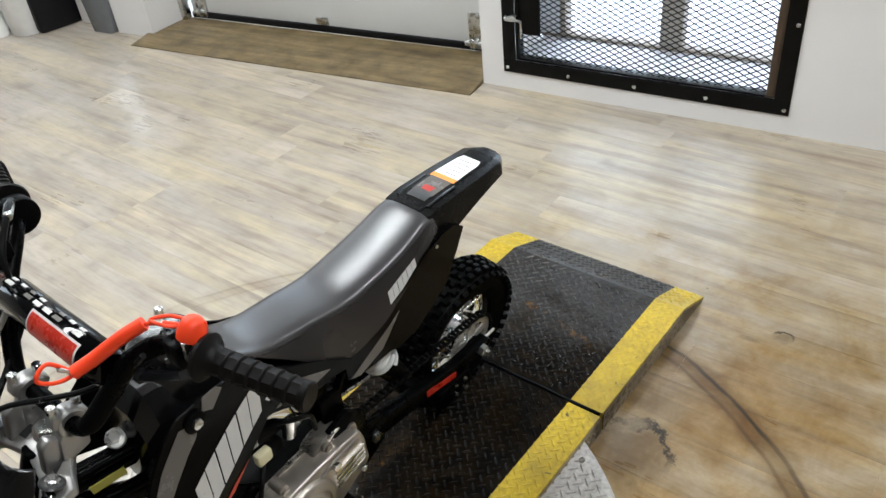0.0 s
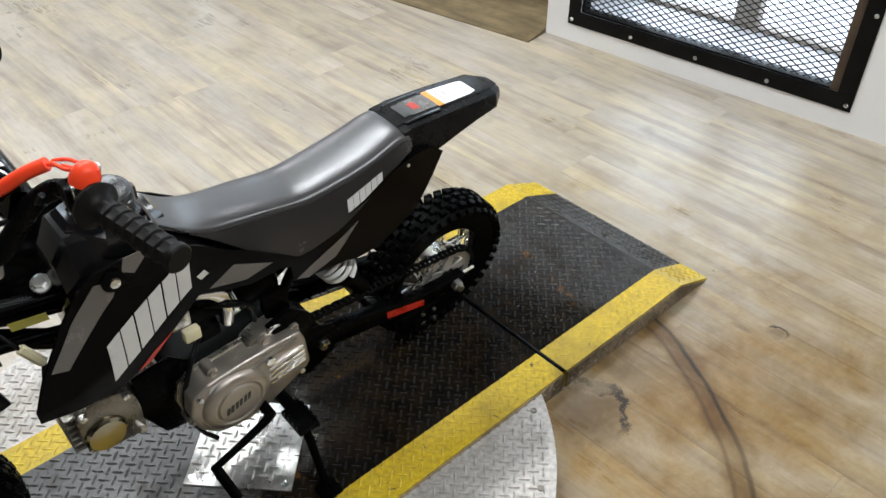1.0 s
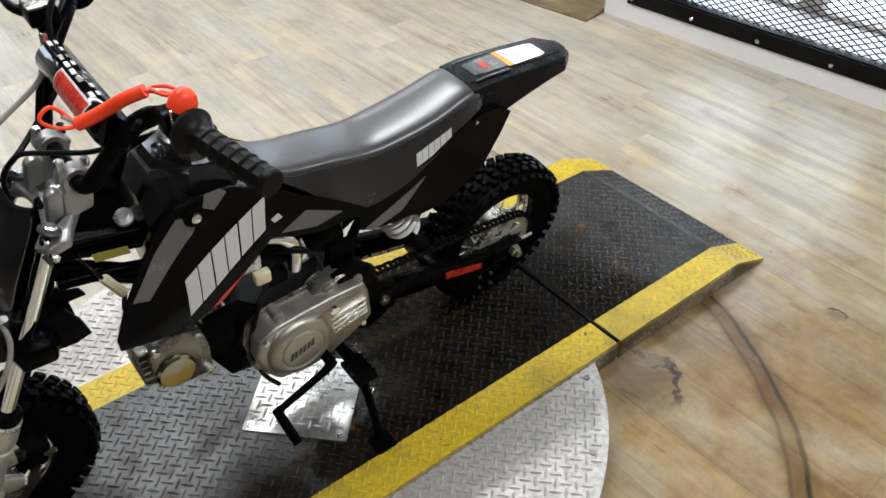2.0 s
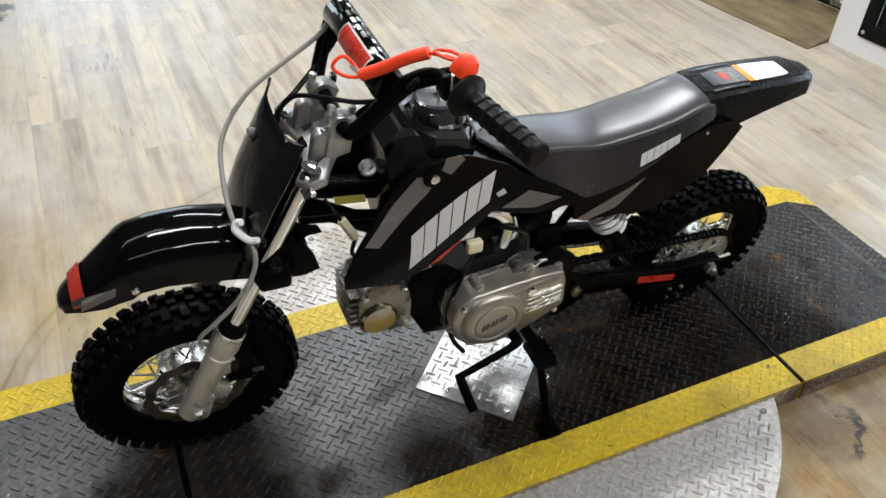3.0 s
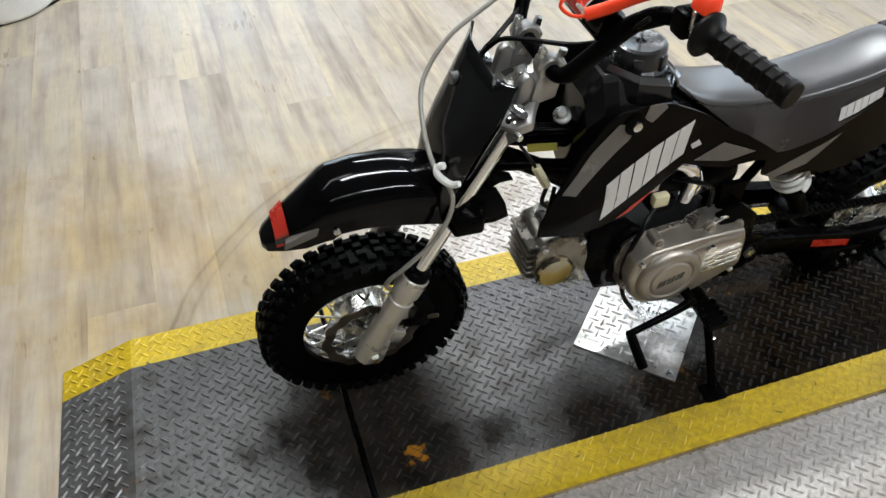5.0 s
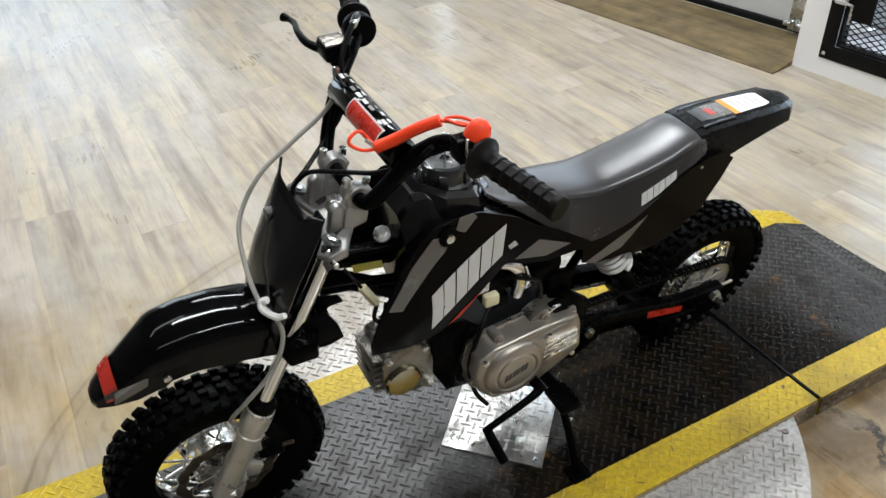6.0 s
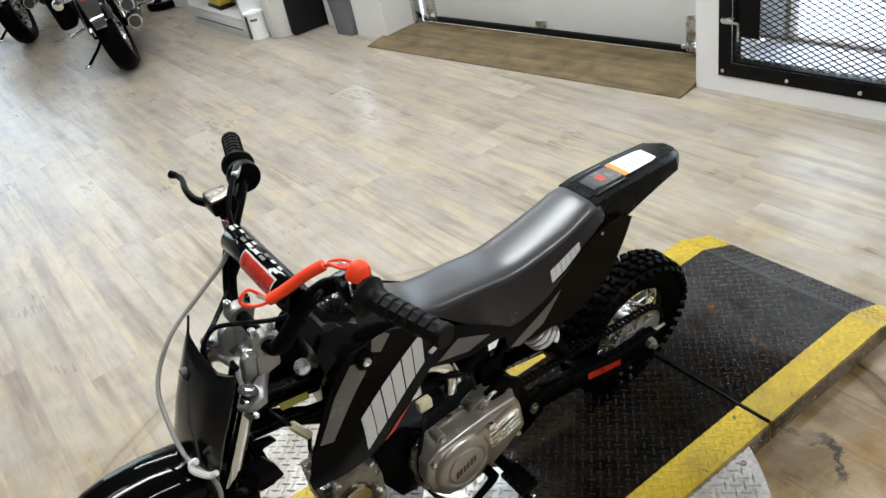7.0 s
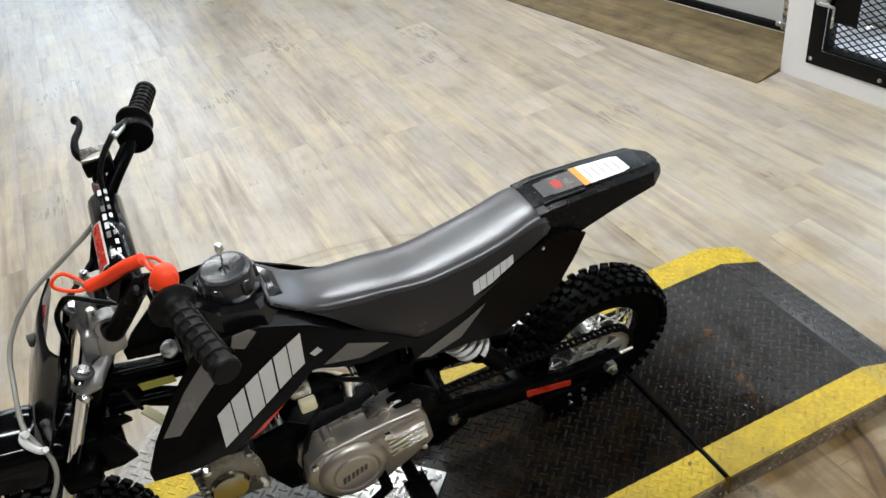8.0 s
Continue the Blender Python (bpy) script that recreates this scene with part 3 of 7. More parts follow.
for k, yy in enumerate((0.17, 1.06, 1.90)):
    h = 0.17 if k != 1 else 0.035
    br = box(0.270, 0.286, yy - 0.035, yy + 0.035, 0.03 + (0.035 if k == 1 else 0), 0.03 + h + (0.035 if k == 1 else 0), 0.003)
    if k != 1:
        br = rod((0.262, yy - 0.05, 0.06), (0.262, yy + 0.05, 0.06), 0.012, bm=br)
        br = box(0.24, 0.272, yy - 0.012, yy + 0.012, 0.045, 0.075, 0.003, bm=br)
    part("bracket", br, STEEL, gd, "zinc-plated bracket")
for yy in (0.085, 2.0):
    part("track", box(0.22, 0.27, yy - 0.015, yy + 0.015, 0.01, 2.4, 0.003), STEEL, gd, "galvanised door track")

# sloped threshold board in front of the door
solid("threshold", prism([(-0.135, 0.0), (-0.135, 0.004), (0.0, 0.022), (0.27, 0.022), (0.27, 0.0)], 0.0, 2.06, 0.0, plane="xz"), WOODM,
      "brown wood-look sloped threshold at the garage door", "threshold", MD, kind="structure")


# ---- steel mesh gates ----
def mesh_sheet(y0, y1, z0, z1, x, pitch=0.043, rise=0.0225, w=0.0019):
    """Expanded metal: zigzag strands that meet at every half step."""
    verts, faces = [], []

    def bar(a, b):
        d = Vector((0, b[0] - a[0], b[1] - a[1]))
        s = Vector((0, -d.z, d.y)).normalized() * w
        n = len(verts)
        A, B = Vector((x, *a)), Vector((x, *b))
        for p in (A, B):
            for dx in (-0.0012, 0.0012):
                verts.append(tuple(p + s + Vector((dx, 0, 0))))
                verts.append(tuple(p - s + Vector((dx, 0, 0))))
        for f in ((0, 1, 5, 4), (3, 2, 6, 7), (0, 4, 6, 2), (1, 3, 7, 5)):
            faces.append(tuple(n + k for k in f))
    W, H = y1 - y0, z1 - z0
    slope = rise / pitch
    n = int((W * slope + H) / rise) + 2
    for k in range(n):
        for sgn in (1, -1):
            # line z = c + sgn * slope * y, clipped to the sheet
            c = k * rise - (W * slope if sgn > 0 else 0)
            pts = []
            lo, hi = 0.0, W
            ya, yb = (-c) / (sgn * slope), (H - c) / (sgn * slope)
            lo, hi = max(lo, min(ya, yb)), min(hi, max(ya, yb))
            if hi - lo > 0.004:
                bar((y0 + lo, z0 + c + sgn * slope * lo), (y0 + hi, z0 + c + sgn * slope * hi))
    me = bpy.data.meshes.new("strands")
    me.from_pydata(verts, [], faces)
    bm = bmesh.new()
    bm.from_mesh(me)
    bpy.data.meshes.remove(me)
    return bm


def gate(m, y0, y1, z0, z1, latch):
    g = thing("mesh_gate", "black steel security gate of expanded metal in a doorway", "gate", m, "security gates")
    t = 0.057
    # flat flange on the wall
    part("frame_bottom", box(-0.006, 0.0, y0, y1, z0, z0 + t, 0.0015), BLACKST, g)
    part("frame_top", box(-0.006, 0.0, y0, y1, z1 - t, z1, 0.0015), BLACKST, g)
    part("frame_side", box(-0.006, 0.0, y0, y0 + t, z0 + t, z1 - t, 0.0015), BLACKST, g)
    part("frame_side", box(-0.006, 0.0, y1 - t, y1, z0 + t, z1 - t, 0.0015), BLACKST, g)
    # inner leg of the angle, rusty on the hinge side
    part("inner_leg", box(0.0, 0.05, y0 + t, y0 + t + 0.03, z0 + t, z1 - t, 0.002), RUSTST, g, "rusty steel hinge side")
    part("inner_leg", box(0.0, 0.05, y1 - t - 0.012, y1 - t, z0 + t, z1 - t, 0.002), BLACKST, g)
    part("inner_leg", box(0.0, 0.05, y0 + t + 0.03, y1 - t - 0.012, z0 + t, z0 + t + 0.008, 0.002), BLACKST, g)
    part("mesh", mesh_sheet(y0 + t + 0.02, y1 - t, z0 + t, z1 - t, 0.022), BLACKST, g, "black expanded-metal mesh")
    n = 5
    for k in range(n):
        yy = y0 + 0.018 + (y1 - y0 - 0.036) * k / (n - 1)
        part("bolt", turned([(0.0005, -0.0115), (0.006, -0.010), (0.0085, -0.006)], (0, yy, z0 + 0.02), "X", 12), STEEL, g, "round zinc bolt head")
    for k in range(1, 4):
        part("bolt", turned([(0.0005, -0.0115), (0.006, -0.010), (0.0085, -0.006)], (0, y0 + 0.018, z0 + 0.02 + 0.31 * k), "X", 12), STEEL, g, "round zinc bolt head")
    if latch:
        p = part("lock_plate", box(0.012, 0.018, y1 - 0.165, y1 - 0.05, z0 + 0.165, z0 + 0.46, 0.002), BLACKST, g, "black steel lock plate")
        h = box(-0.022, -0.006, y1 - 0.07, y1 - 0.02, z0 + 0.225, z0 + 0.25, 0.003)
        h = sweep([(-0.02, y1 - 0.02, z0 + 0.237), (-0.03, y1 - 0.05, z0 + 0.237), (-0.03, y1 - 0.095, z0 + 0.235), (-0.03, y1 - 0.10, z0 + 0.22), (-0.03, y1 - 0.10, z0 + 0.165)], 0.005, 8, 3, bm=h)
        part("latch", h, STEEL, g, "bright steel slide latch")


gate(MG, -1.258, -0.108, 0.074, 2.1, True)

# window behind the gate
wg = thing("window_1", "tan framed glazed door and sidelight behind the gate", "window", MG, kind="structure")
part("window_sill", box(0.055, 0.36, -1.222, -0.128, 0.086, 0.112, 0.004), SNOW, wg, "pale sill")
part("window_frame", box(0.33, 0.39, -1.30, -0.02, 0.113, 0.130, 0.004), TANF, wg)
part("mullion", box(0.33, 0.39, -0.755, -0.66, 0.125, 2.1, 0.004), TANF, wg)
part("jamb", box(0.33, 0.39, -0.215, -0.06, 0.125, 2.1, 0.004), SNOW, wg)
part("jamb", box(0.33, 0.40, -0.235, -0.205, 0.125, 2.1, 0.004), TANF, wg)
part("jamb", box(0.33, 0.39, -1.32, -1.25, 0.125, 2.1, 0.004), TANF, wg)

# ---- turntable ----
CX = -0.63
R = 0.632


def segment(sign, z0, z1, r, ycut):
    a0 = math.asin(ycut / r)
    pts = [(CX + r * math.cos(a), sign * r * math.sin(a)) for a in (a0 + (math.pi - 2 * a0) * k / 60 for k in range(61))]
    return prism(pts, z0, z1, plane="xy")


tt = thing("turntable", "round turntable of bare steel tread plate under the ramp", "turntable")
for sg in (-1, 1):
    pl = part("table_plate", segment(sg, 0.039, 0.045, R, 0.307), TABLE, tt, "bare worn steel tread plate")
    spots = [s for s in tread_spots(CX - R, CX + R, -R, R) if math.hypot(s[0] - CX, s[1]) < R - 0.02 and sg * s[1] > 0.325]
    tagged(part("raised_treads", treads(spots, 0.045), TABLE, pl), kind="stuff")
    # black skirt added where only shadow lies below the thin plate
    part("ring_skirt", segment(sg, 0.002, 0.039, R - 0.06, 0.31), BLACKC, tt, "added black skirt standing in for the shadow under the table")
    for ang in (33.5, 52, 70, 90, 110, 128, 146.5):
        a = radians(ang)
        part("screw", turned([(0.0075, 0.0), (0.007, 0.002), (0.0035, 0.0030), (0.0005, 0.0018)], (CX + (R - 0.03) * math.cos(a), sg * (R - 0.03) * math.sin(a), 0.045), "Z", 10), HEADM, tt, "dull screw head")

# ---- ramp platform on the turntable ----
H = 0.055
YI, YO = 0.226, 0.308
XS0, XS1 = -1.257, 0.0
rp = thing("ramp_platform", "low black tread-plate platform with yellow edges and ramped ends", "platform")


def deck(name, prof, label=""):
    """One deck section: black plate between two yellow edges, all of one profile in x and z."""
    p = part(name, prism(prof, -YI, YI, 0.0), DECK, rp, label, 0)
    e1 = part("yellow_edge", prism(prof, -YO, -YI, 0.0), YELLOW, rp, "worn yellow painted edge", 0)
    e2 = part("yellow_edge", prism(prof, YI, YO, 0.0), YELLOW, rp, "worn yellow painted edge", 0)
    return p, e1, e2


G = 0.006
mid = deck("deck_section", [(XS0 + G, 0.0), (XS0 + G, H), (XS1 - G, H), (XS1 - G, 0.0)], "stained black tread plate")
XF0, XT0, XF1, XT1 = -1.657, -1.806, 0.440, 0.572
rear = deck("ramp_section", [(XS1 + G, 0.0), (XS1 + G, H), (XF1, H), (XT1, 0.004), (XT1, 0.0)], "black tread plate, sloped at its end")
front = deck("ramp_section", [(XT0, 0.0), (XT0, 0.004), (XF0, H), (XS0 - G, H), (XS0 - G, 0.0)], "black tread plate, sloped at its end")
PLATE = [(-0.778, -0.01), (-0.63, -0.164), (-0.482, -0.01), (-0.63, 0.144)]


def in_cover(x, y):
    return abs(x + 0.63) + abs(y + 0.01) < 0.168


for (p, e1, e2), xa, xb in ((mid, XS0 + 0.01, XS1 - 0.01), (rear, XS1 + 0.01, XF1), (front, XF0, XS0 - 0.01)):
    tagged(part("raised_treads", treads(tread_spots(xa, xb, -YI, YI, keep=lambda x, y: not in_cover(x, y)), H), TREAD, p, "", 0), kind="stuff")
    tagged(part("raised_treads", treads(tread_spots(xa, xb, -YO + 0.006, -YI), H, height=0.0014), YELLOW, e1, "", 0), kind="stuff")
    tagged(part("raised_treads", treads(tread_spots(xa, xb, YI, YO - 0.006), H, height=0.0014), YELLOW, e2, "", 0), kind="stuff")
# treads on the sloped ends
for (p, e1, e2), xa, xb in ((rear, XF1, XT1), (front, XF0, XT0)):
    run = xb - xa
    ln = math.hypot(run, H - 0.004)
    sl = Matrix.Translation((xa, 0, H)) @ Matrix.Rotation(math.atan2(H - 0.004, abs(run)) * (1 if run > 0 else -1), 4, "Y") @ Matrix.Scale(1 if run > 0 else -1, 4, (1, 0, 0))
    tagged(part("raised_treads", treads(tread_spots(0.008, ln, -YI, YI), 0.0, m=sl), TREAD, p, "", 0), kind="stuff")
    tagged(part("raised_treads", treads(tread_spots(0.008, ln, -YO + 0.006, -YI), 0.0, m=sl), YELLOW, e1, "", 0), kind="stuff")
    tagged(part("raised_treads", treads(tread_spots(0.008, ln, YI, YO - 0.006), 0.0, m=sl), YELLOW, e2, "", 0), kind="stuff")


def side_skin(xa, xb, xt, sign):
    """Grimy tread plate on the outer side below the yellow paint."""
    y = sign * YO
    prof = [(xa, 0.001), (xa, H - 0.004), (xb, H - 0.004), (xt, 0.002)] if xt is not None else [(xa, 0.001), (xa, H - 0.004), (xb, H - 0.004), (xb, 0.001)]
    return prism(prof, y + sign * 0.0005, y + sign * 0.003)


for sg in (-1, 1):
    for xa, xb, xt in ((XS1 + G, XF1, XT1 - 0.012), (XS0 - G, XF0, XT0 + 0.012), (XS0 + G, XS1 - G, None)):
        sk = part("side_plate", side_skin(xa, xb, xt, sg), SKIRT, rp, "grimy bare tread-plate side", 0)
        sp = [(x, y, a) for x, y, a in tread_spots(min(xa, xb), max(xa, xb), 0.0, H - 0.004)]
        tagged(part("raised_treads", treads(sp, 0.0, 0.022, m=Matrix.Translation((0, sg * (YO + 0.003), 0)) @ Matrix.Rotation(radians(90 * -sg), 4, "X") @ (Matrix.Scale(-1, 4, (0, 1, 0)) if sg > 0 else Matrix())), SKIRT, sk, "", 0), kind="stuff")

for jx in (XS0, XS1):
    part("joint_strip", rod((jx, -YO + 0.004, H - 0.001), (jx, YO - 0.004, H - 0.001), 0.0042, 8), FRAMEP, rp, "dark wet strip in the joint")

# square cover plate in the middle of the deck
cp = solid("cover_plate", prism(PLATE, H + 0.001, H + 0.0055, 0.0008, plane="xy"), SHINY, "bright steel tread-plate square cover on the black deck", "cover plate")
tagged(part("raised_treads", treads([s for s in tread_spots(-0.79, -0.47, -0.18, 0.16) if abs(s[0] + 0.63) + abs(s[1] + 0.01) < 0.132], H + 0.0055), SHINY, cp, "", 0), kind="stuff")
for px, py in ((-0.758, -0.01), (-0.502, -0.01), (-0.63, 0.124), (-0.63, -0.144)):
    part("screw", turned([(0.009, 0), (0.0085, 0.002), (0.0005, 0.003)], (px, py, H + 0.0055), "Z", 10), STEEL, cp)

# drops of water left on the plate round the joint
WATER = material("water_drops", (0.010, 0.009, 0.008), 0.03, spec=0.5, coat=0.5)
drops_rnd = random.Random(11)
verts, faces = [], []
while len(verts) < 260 * 13:
    px, py = drops_rnd.gauss(0.13, 0.10), drops_rnd.gauss(-0.13, 0.07)
    if not (-0.35 < px < 0.42 and -YI + 0.004 < py < YI - 0.004) or abs(px) < 0.012:
        continue
    r, n = drops_rnd.uniform(0.0012, 0.0032), len(verts)
    for ring_r, up in ((1.0, 0.0), (0.75, 0.35)):
        verts += [(px + r * ring_r * math.cos(math.pi * k / 3), py + r * ring_r * math.sin(math.pi * k / 3), H + 0.0004 + r * up) for k in range(6)]
    verts.append((px, py, H + 0.0004 + r * 0.5))
    for k in range(6):
        j = (k + 1) % 6
        faces += [(n + k, n + j, n + 6 + j, n + 6 + k), (n + 6 + k, n + 6 + j, n + 12)]
drop_mesh = bpy.data.meshes.new("water_drops")
drop_mesh.from_pydata(verts, [], faces)
drop_mesh.materials.append(WATER)
drop_mesh.polygons.foreach_set("use_smooth", [True] * len(drop_mesh.polygons))
tagged(new("water_drops", drop_mesh), "small drops of water scattered on the black plate", "water drops", kind="stuff")

# ---- the dirt bike: x runs from its nose (minus) to its tail, y to its right side, z up from the deck; it leans on its stand ----
bike = thing("dirt_bike", "small black and grey dirt bike leaning on its side stand", "dirt bike", pose(0, 0.012, H, 5.0, 0, 0))


def hoop(profile, centre, seg=64):
    """A hollow ring round the y axis: profile of (radius, along), closed on itself."""
    return rings([[Vector((centre[0] + r * math.cos(a), centre[1] + h, centre[2] + r * math.sin(a))) for r, h in profile] for a in (2 * math.pi * k / seg for k in range(seg))], cyclic=True)


def settle(ob, m):
    """Turn a finished part and all under it; shared pieces keep their mesh."""
    for child in ob.children:
        settle(child, m)
    if ob.data.users > 1:
        ob.matrix_basis = m @ ob.matrix_basis
    else:
        ob.data.transform(m)


def lean_from(z, degrees):
    """A sideways lean about a lengthwise line at height z."""
    return Matrix.Translation((0, 0, z)) @ Matrix.Rotation(radians(degrees), 4, "X") @ Matrix.Translation((0, 0, -z))


FORK_LEAN, REAR_LEAN = lean_from(0.67, 4.0), lean_from(0.37, 5.4)


# wheels
def wheel(name, cx, cz, rad, wid, rim_r, label):
    """Knobbly tyre with rim, hub and spokes."""
    rr = rad - 0.010
    # tyre section, from the inner left bead round to the right bead
    sec = [(rim_r - 0.008, -wid * 0.30), (rim_r - 0.006, -wid * 0.40), (rim_r + (rr - rim_r) * 0.45, -wid * 0.53), (rr - 0.010, -wid * 0.50), (rr - 0.002, -wid * 0.30), (rr, 0),
           (rr - 0.002, wid * 0.30), (rr - 0.010, wid * 0.50), (rim_r + (rr - rim_r) * 0.45, wid * 0.53), (rim_r - 0.006, wid * 0.40), (rim_r - 0.008, wid * 0.30)]
    seg = 64
    loops = [[Vector((cx + r * math.cos(a), y, cz + r * math.sin(a))) for r, y in sec] for a in (2 * math.pi * k / seg for k in range(seg))]
    tyre = part(name, rings(loops, caps=False, cyclic=True, closed=True), RUBBER, bike, label, 30)
    # knobs in six rows round the tyre
    n = 40
    arc = 2 * math.pi * rad / n
    for y, w, off in ((-0.11, 0.17, 0), (0.11, 0.17, 0.08), (-0.31, 0.19, 0.5), (0.31, 0.19, 0.56), (-0.50, 0.17, 0.04), (0.50, 0.17, 0.0)):
        shape = finish(box(-arc * 0.27, arc * 0.27, -wid * w / 2, wid * w / 2, 0, 0.0140, 0.0016, segs=1), "knob", RUBBER, 30)
        tilt = -y * 1.15 if abs(y) > 0.4 else -y * 0.5
        base = rr - 0.004 - (0.010 if abs(y) > 0.4 else 0.001 if y else 0)
        for k in range(n):
            knob = new("knob", shape)
            knob.parent = tyre
            knob.matrix_basis = Matrix.Translation((cx, 0, cz)) @ Matrix.Rotation(-2 * math.pi * (k + off) / n, 4, "Y") @ Matrix.Translation((base, y * wid, 0)) @ Matrix.Rotation(radians(90), 4, "Y") @ Matrix.Rotation(tilt, 4, "X")
    rim = hoop([(rim_r, -wid * 0.27), (rim_r + 0.003, -wid * 0.30), (rim_r - 0.006, -wid * 0.29), (rim_r - 0.013, -wid * 0.18), (rim_r - 0.018, 0),
                  (rim_r - 0.013, wid * 0.18), (rim_r - 0.006, wid * 0.29), (rim_r + 0.003, wid * 0.30), (rim_r, wid * 0.27), (rim_r - 0.004, 0)], (cx, 0, cz))
    part("rim", rim, CHROME, tyre, "chromed steel rim")
    hub = turned([(0.012, -0.055), (0.020, -0.052), (0.024, -0.038), (0.050, -0.036), (0.051, -0.028), (0.040, -0.024), (0.038, 0.0), (0.040, 0.024), (0.051, 0.028), (0.050, 0.036), (0.024, 0.038), (0.020, 0.052), (0.012, 0.055)], (cx, 0, cz), "Y", 28)
    part("hub", hub, ALLOY, tyre, "polished alloy hub")
    for k in range(28):
        a = 2 * math.pi * k / 28
        sgn = 1 if k % 2 else -1
        lead = 0.62 * (1 if (k // 2) % 2 else -1)
        p0 = (cx + 0.048 * math.cos(a + lead), sgn * 0.031, cz + 0.048 * math.sin(a + lead))
        p1 = (cx + (rim_r - 0.014) * math.cos(a), sgn * 0.006, cz + (rim_r - 0.014) * math.sin(a))
        part("spoke", sweep([p0, p1], 0.0023, 6, 1), ALLOY, tyre)
    return tyre


FX, FZ, RX, RZ = -1.200, 0.194, -0.113, 0.184
wheel("front_wheel", FX, FZ, 0.194, 0.064, 0.123, "knobbly black front tyre")
wheel("rear_wheel", RX, RZ, 0.184, 0.070, 0.117, "knobbly black rear tyre")

# front brake disc, browned, with a ring of dark spots for its holes
wave = []
for k in range(96):
    a = 2 * math.pi * k / 96
    ro = 0.086 + 0.0028 * math.cos(12 * a)
    ri = 0.069 + 0.0022 * math.cos(12 * a + 1.0)
    wave.append([Vector((FX + r * math.cos(a), h, FZ + r * math.sin(a))) for r, h in ((ri, -0.0475), (ro, -0.0475), (ro, -0.044), (ri, -0.044))])
bd = part("brake_disc", rings(wave, cyclic=True, caps=False), RUSTY, bike, "browned wave-edged steel brake disc with dark spots for holes", 30)
# dark discs on the solid ring stand in for the shade in its holes
for k in range(24):
    a = 2 * math.pi * k / 24
    rh = 0.0745 + 0.006 * (k % 2)
    part("disc_hole", turned([(0.0030, -0.0478), (0.0030, -0.0470)], (FX + rh * math.cos(a), 0, FZ + rh * math.sin(a)), "Y", 8), INK_SHADE, bd)
for k in range(6):
    a = 2 * math.pi * k / 6 + 0.2
    c, s = math.cos(a), math.sin(a)
    part("disc_arm", prism([(FX + 0.020 * c - 0.011 * s, FZ + 0.020 * s + 0.011 * c), (FX + 0.068 * c - 0.008 * s, FZ + 0.068 * s + 0.008 * c), (FX + 0.068 * c + 0.008 * s, FZ + 0.068 * s - 0.008 * c), (FX + 0.020 * c + 0.011 * s, FZ + 0.020 * s - 0.011 * c)], -0.047, -0.0445), ALLOY, bd)
for k in range(6):
    a = 2 * math.pi * k / 6 + 0.2
    part("disc_bolt", turned([(0.007, -0.050), (0.0065, -0.0535), (0.0005, -0.0545)], (FX + 0.058 * math.cos(a), 0, FZ + 0.058 * math.sin(a)), "Y", 8), STEEL, bd)

# fork
TX, TZ = -0.985, 0.668                      # top of a leg
KX = 0.47                                   # run of the leg for each metre of height


def on_leg(z, y=0.0):
    return Vector((TX - KX * (TZ - z), y, z))


for sg in (-1, 1):
    y = sg * 0.070
    leg = bmesh.new()
    rod(on_leg(0.170, y), on_leg(0.372, y), 0.0205, 20, bm=leg, bevel=0.004)
    rod(on_leg(0.335, y), on_leg(0.375, y), 0.0245, 20, bm=leg, bevel=0.003)
    rod(on_leg(0.312, y), on_leg(0.322, y), 0.0225, 20, bm=leg, bevel=0.002)
    prism([(FX - 0.026, FZ - 0.034), (FX + 0.012, FZ - 0.036), (FX + 0.03, FZ + 0.02), (FX + 0.012, FZ + 0.05), (FX - 0.016, FZ + 0.02)], y - 0.014, y + 0.014, 0.005, bm=leg)
    if sg < 0:   # caliper lug
        prism([(FX + 0.02, FZ + 0.06), (FX + 0.075, FZ + 0.055), (FX + 0.085, FZ + 0.085), (FX + 0.068, FZ + 0.105), (FX + 0.05, FZ + 0.085), (FX + 0.045, FZ + 0.115)], y + 0.002, y + 0.014, 0.003, bm=leg)
        prism([(FX + 0.01, FZ + 0.0), (FX + 0.05, FZ - 0.012), (FX + 0.062, FZ + 0.012), (FX + 0.03, FZ + 0.04)], y + 0.002, y + 0.014, 0.003, bm=leg)
    fl = part("fork_leg", leg, LEGM, bike, "silver-painted fork slider")
    part("stanchion", rod(on_leg(0.365, y), on_leg(0.672, y), 0.0118, 18), CHROME, fl, "chromed stanchion tube")
    part("dust_seal", rod(on_leg(0.366, y), on_leg(0.388, y), 0.0225, 18, bevel=0.004), SATIN, fl, "black rubber dust seal")
    ax = turned([(0.0005, sg * 0.098), (0.010, sg * 0.097), (0.0115, sg * 0.088), (0.015, sg * 0.0875), (0.015, sg * 0.085)], (FX - 0.004, 0, FZ - 0.008), "Y", 6)
    part("axle_nut", ax, STEEL, fl)

# caliper
cal = prism([(FX + 0.055, FZ + 0.03), (FX + 0.10, FZ + 0.02), (FX + 0.115, FZ + 0.06), (FX + 0.10, FZ + 0.10), (FX + 0.06, FZ + 0.10)], -0.068, -0.028, 0.006)
c_ob = part("brake_caliper", cal, SATIN, bike, "black front brake caliper")
part("bleed_nipple", rod((FX + 0.10, -0.068, FZ + 0.05), (FX + 0.118, -0.074, FZ + 0.055), 0.004, 8), RUSTY, c_ob, "dull brass bleed nipple")

for piece in [o for o in bike.children if o.name.split(".")[0] in ("front_wheel", "brake_disc", "fork_leg", "brake_caliper")]:
    settle(piece, FORK_LEAN)

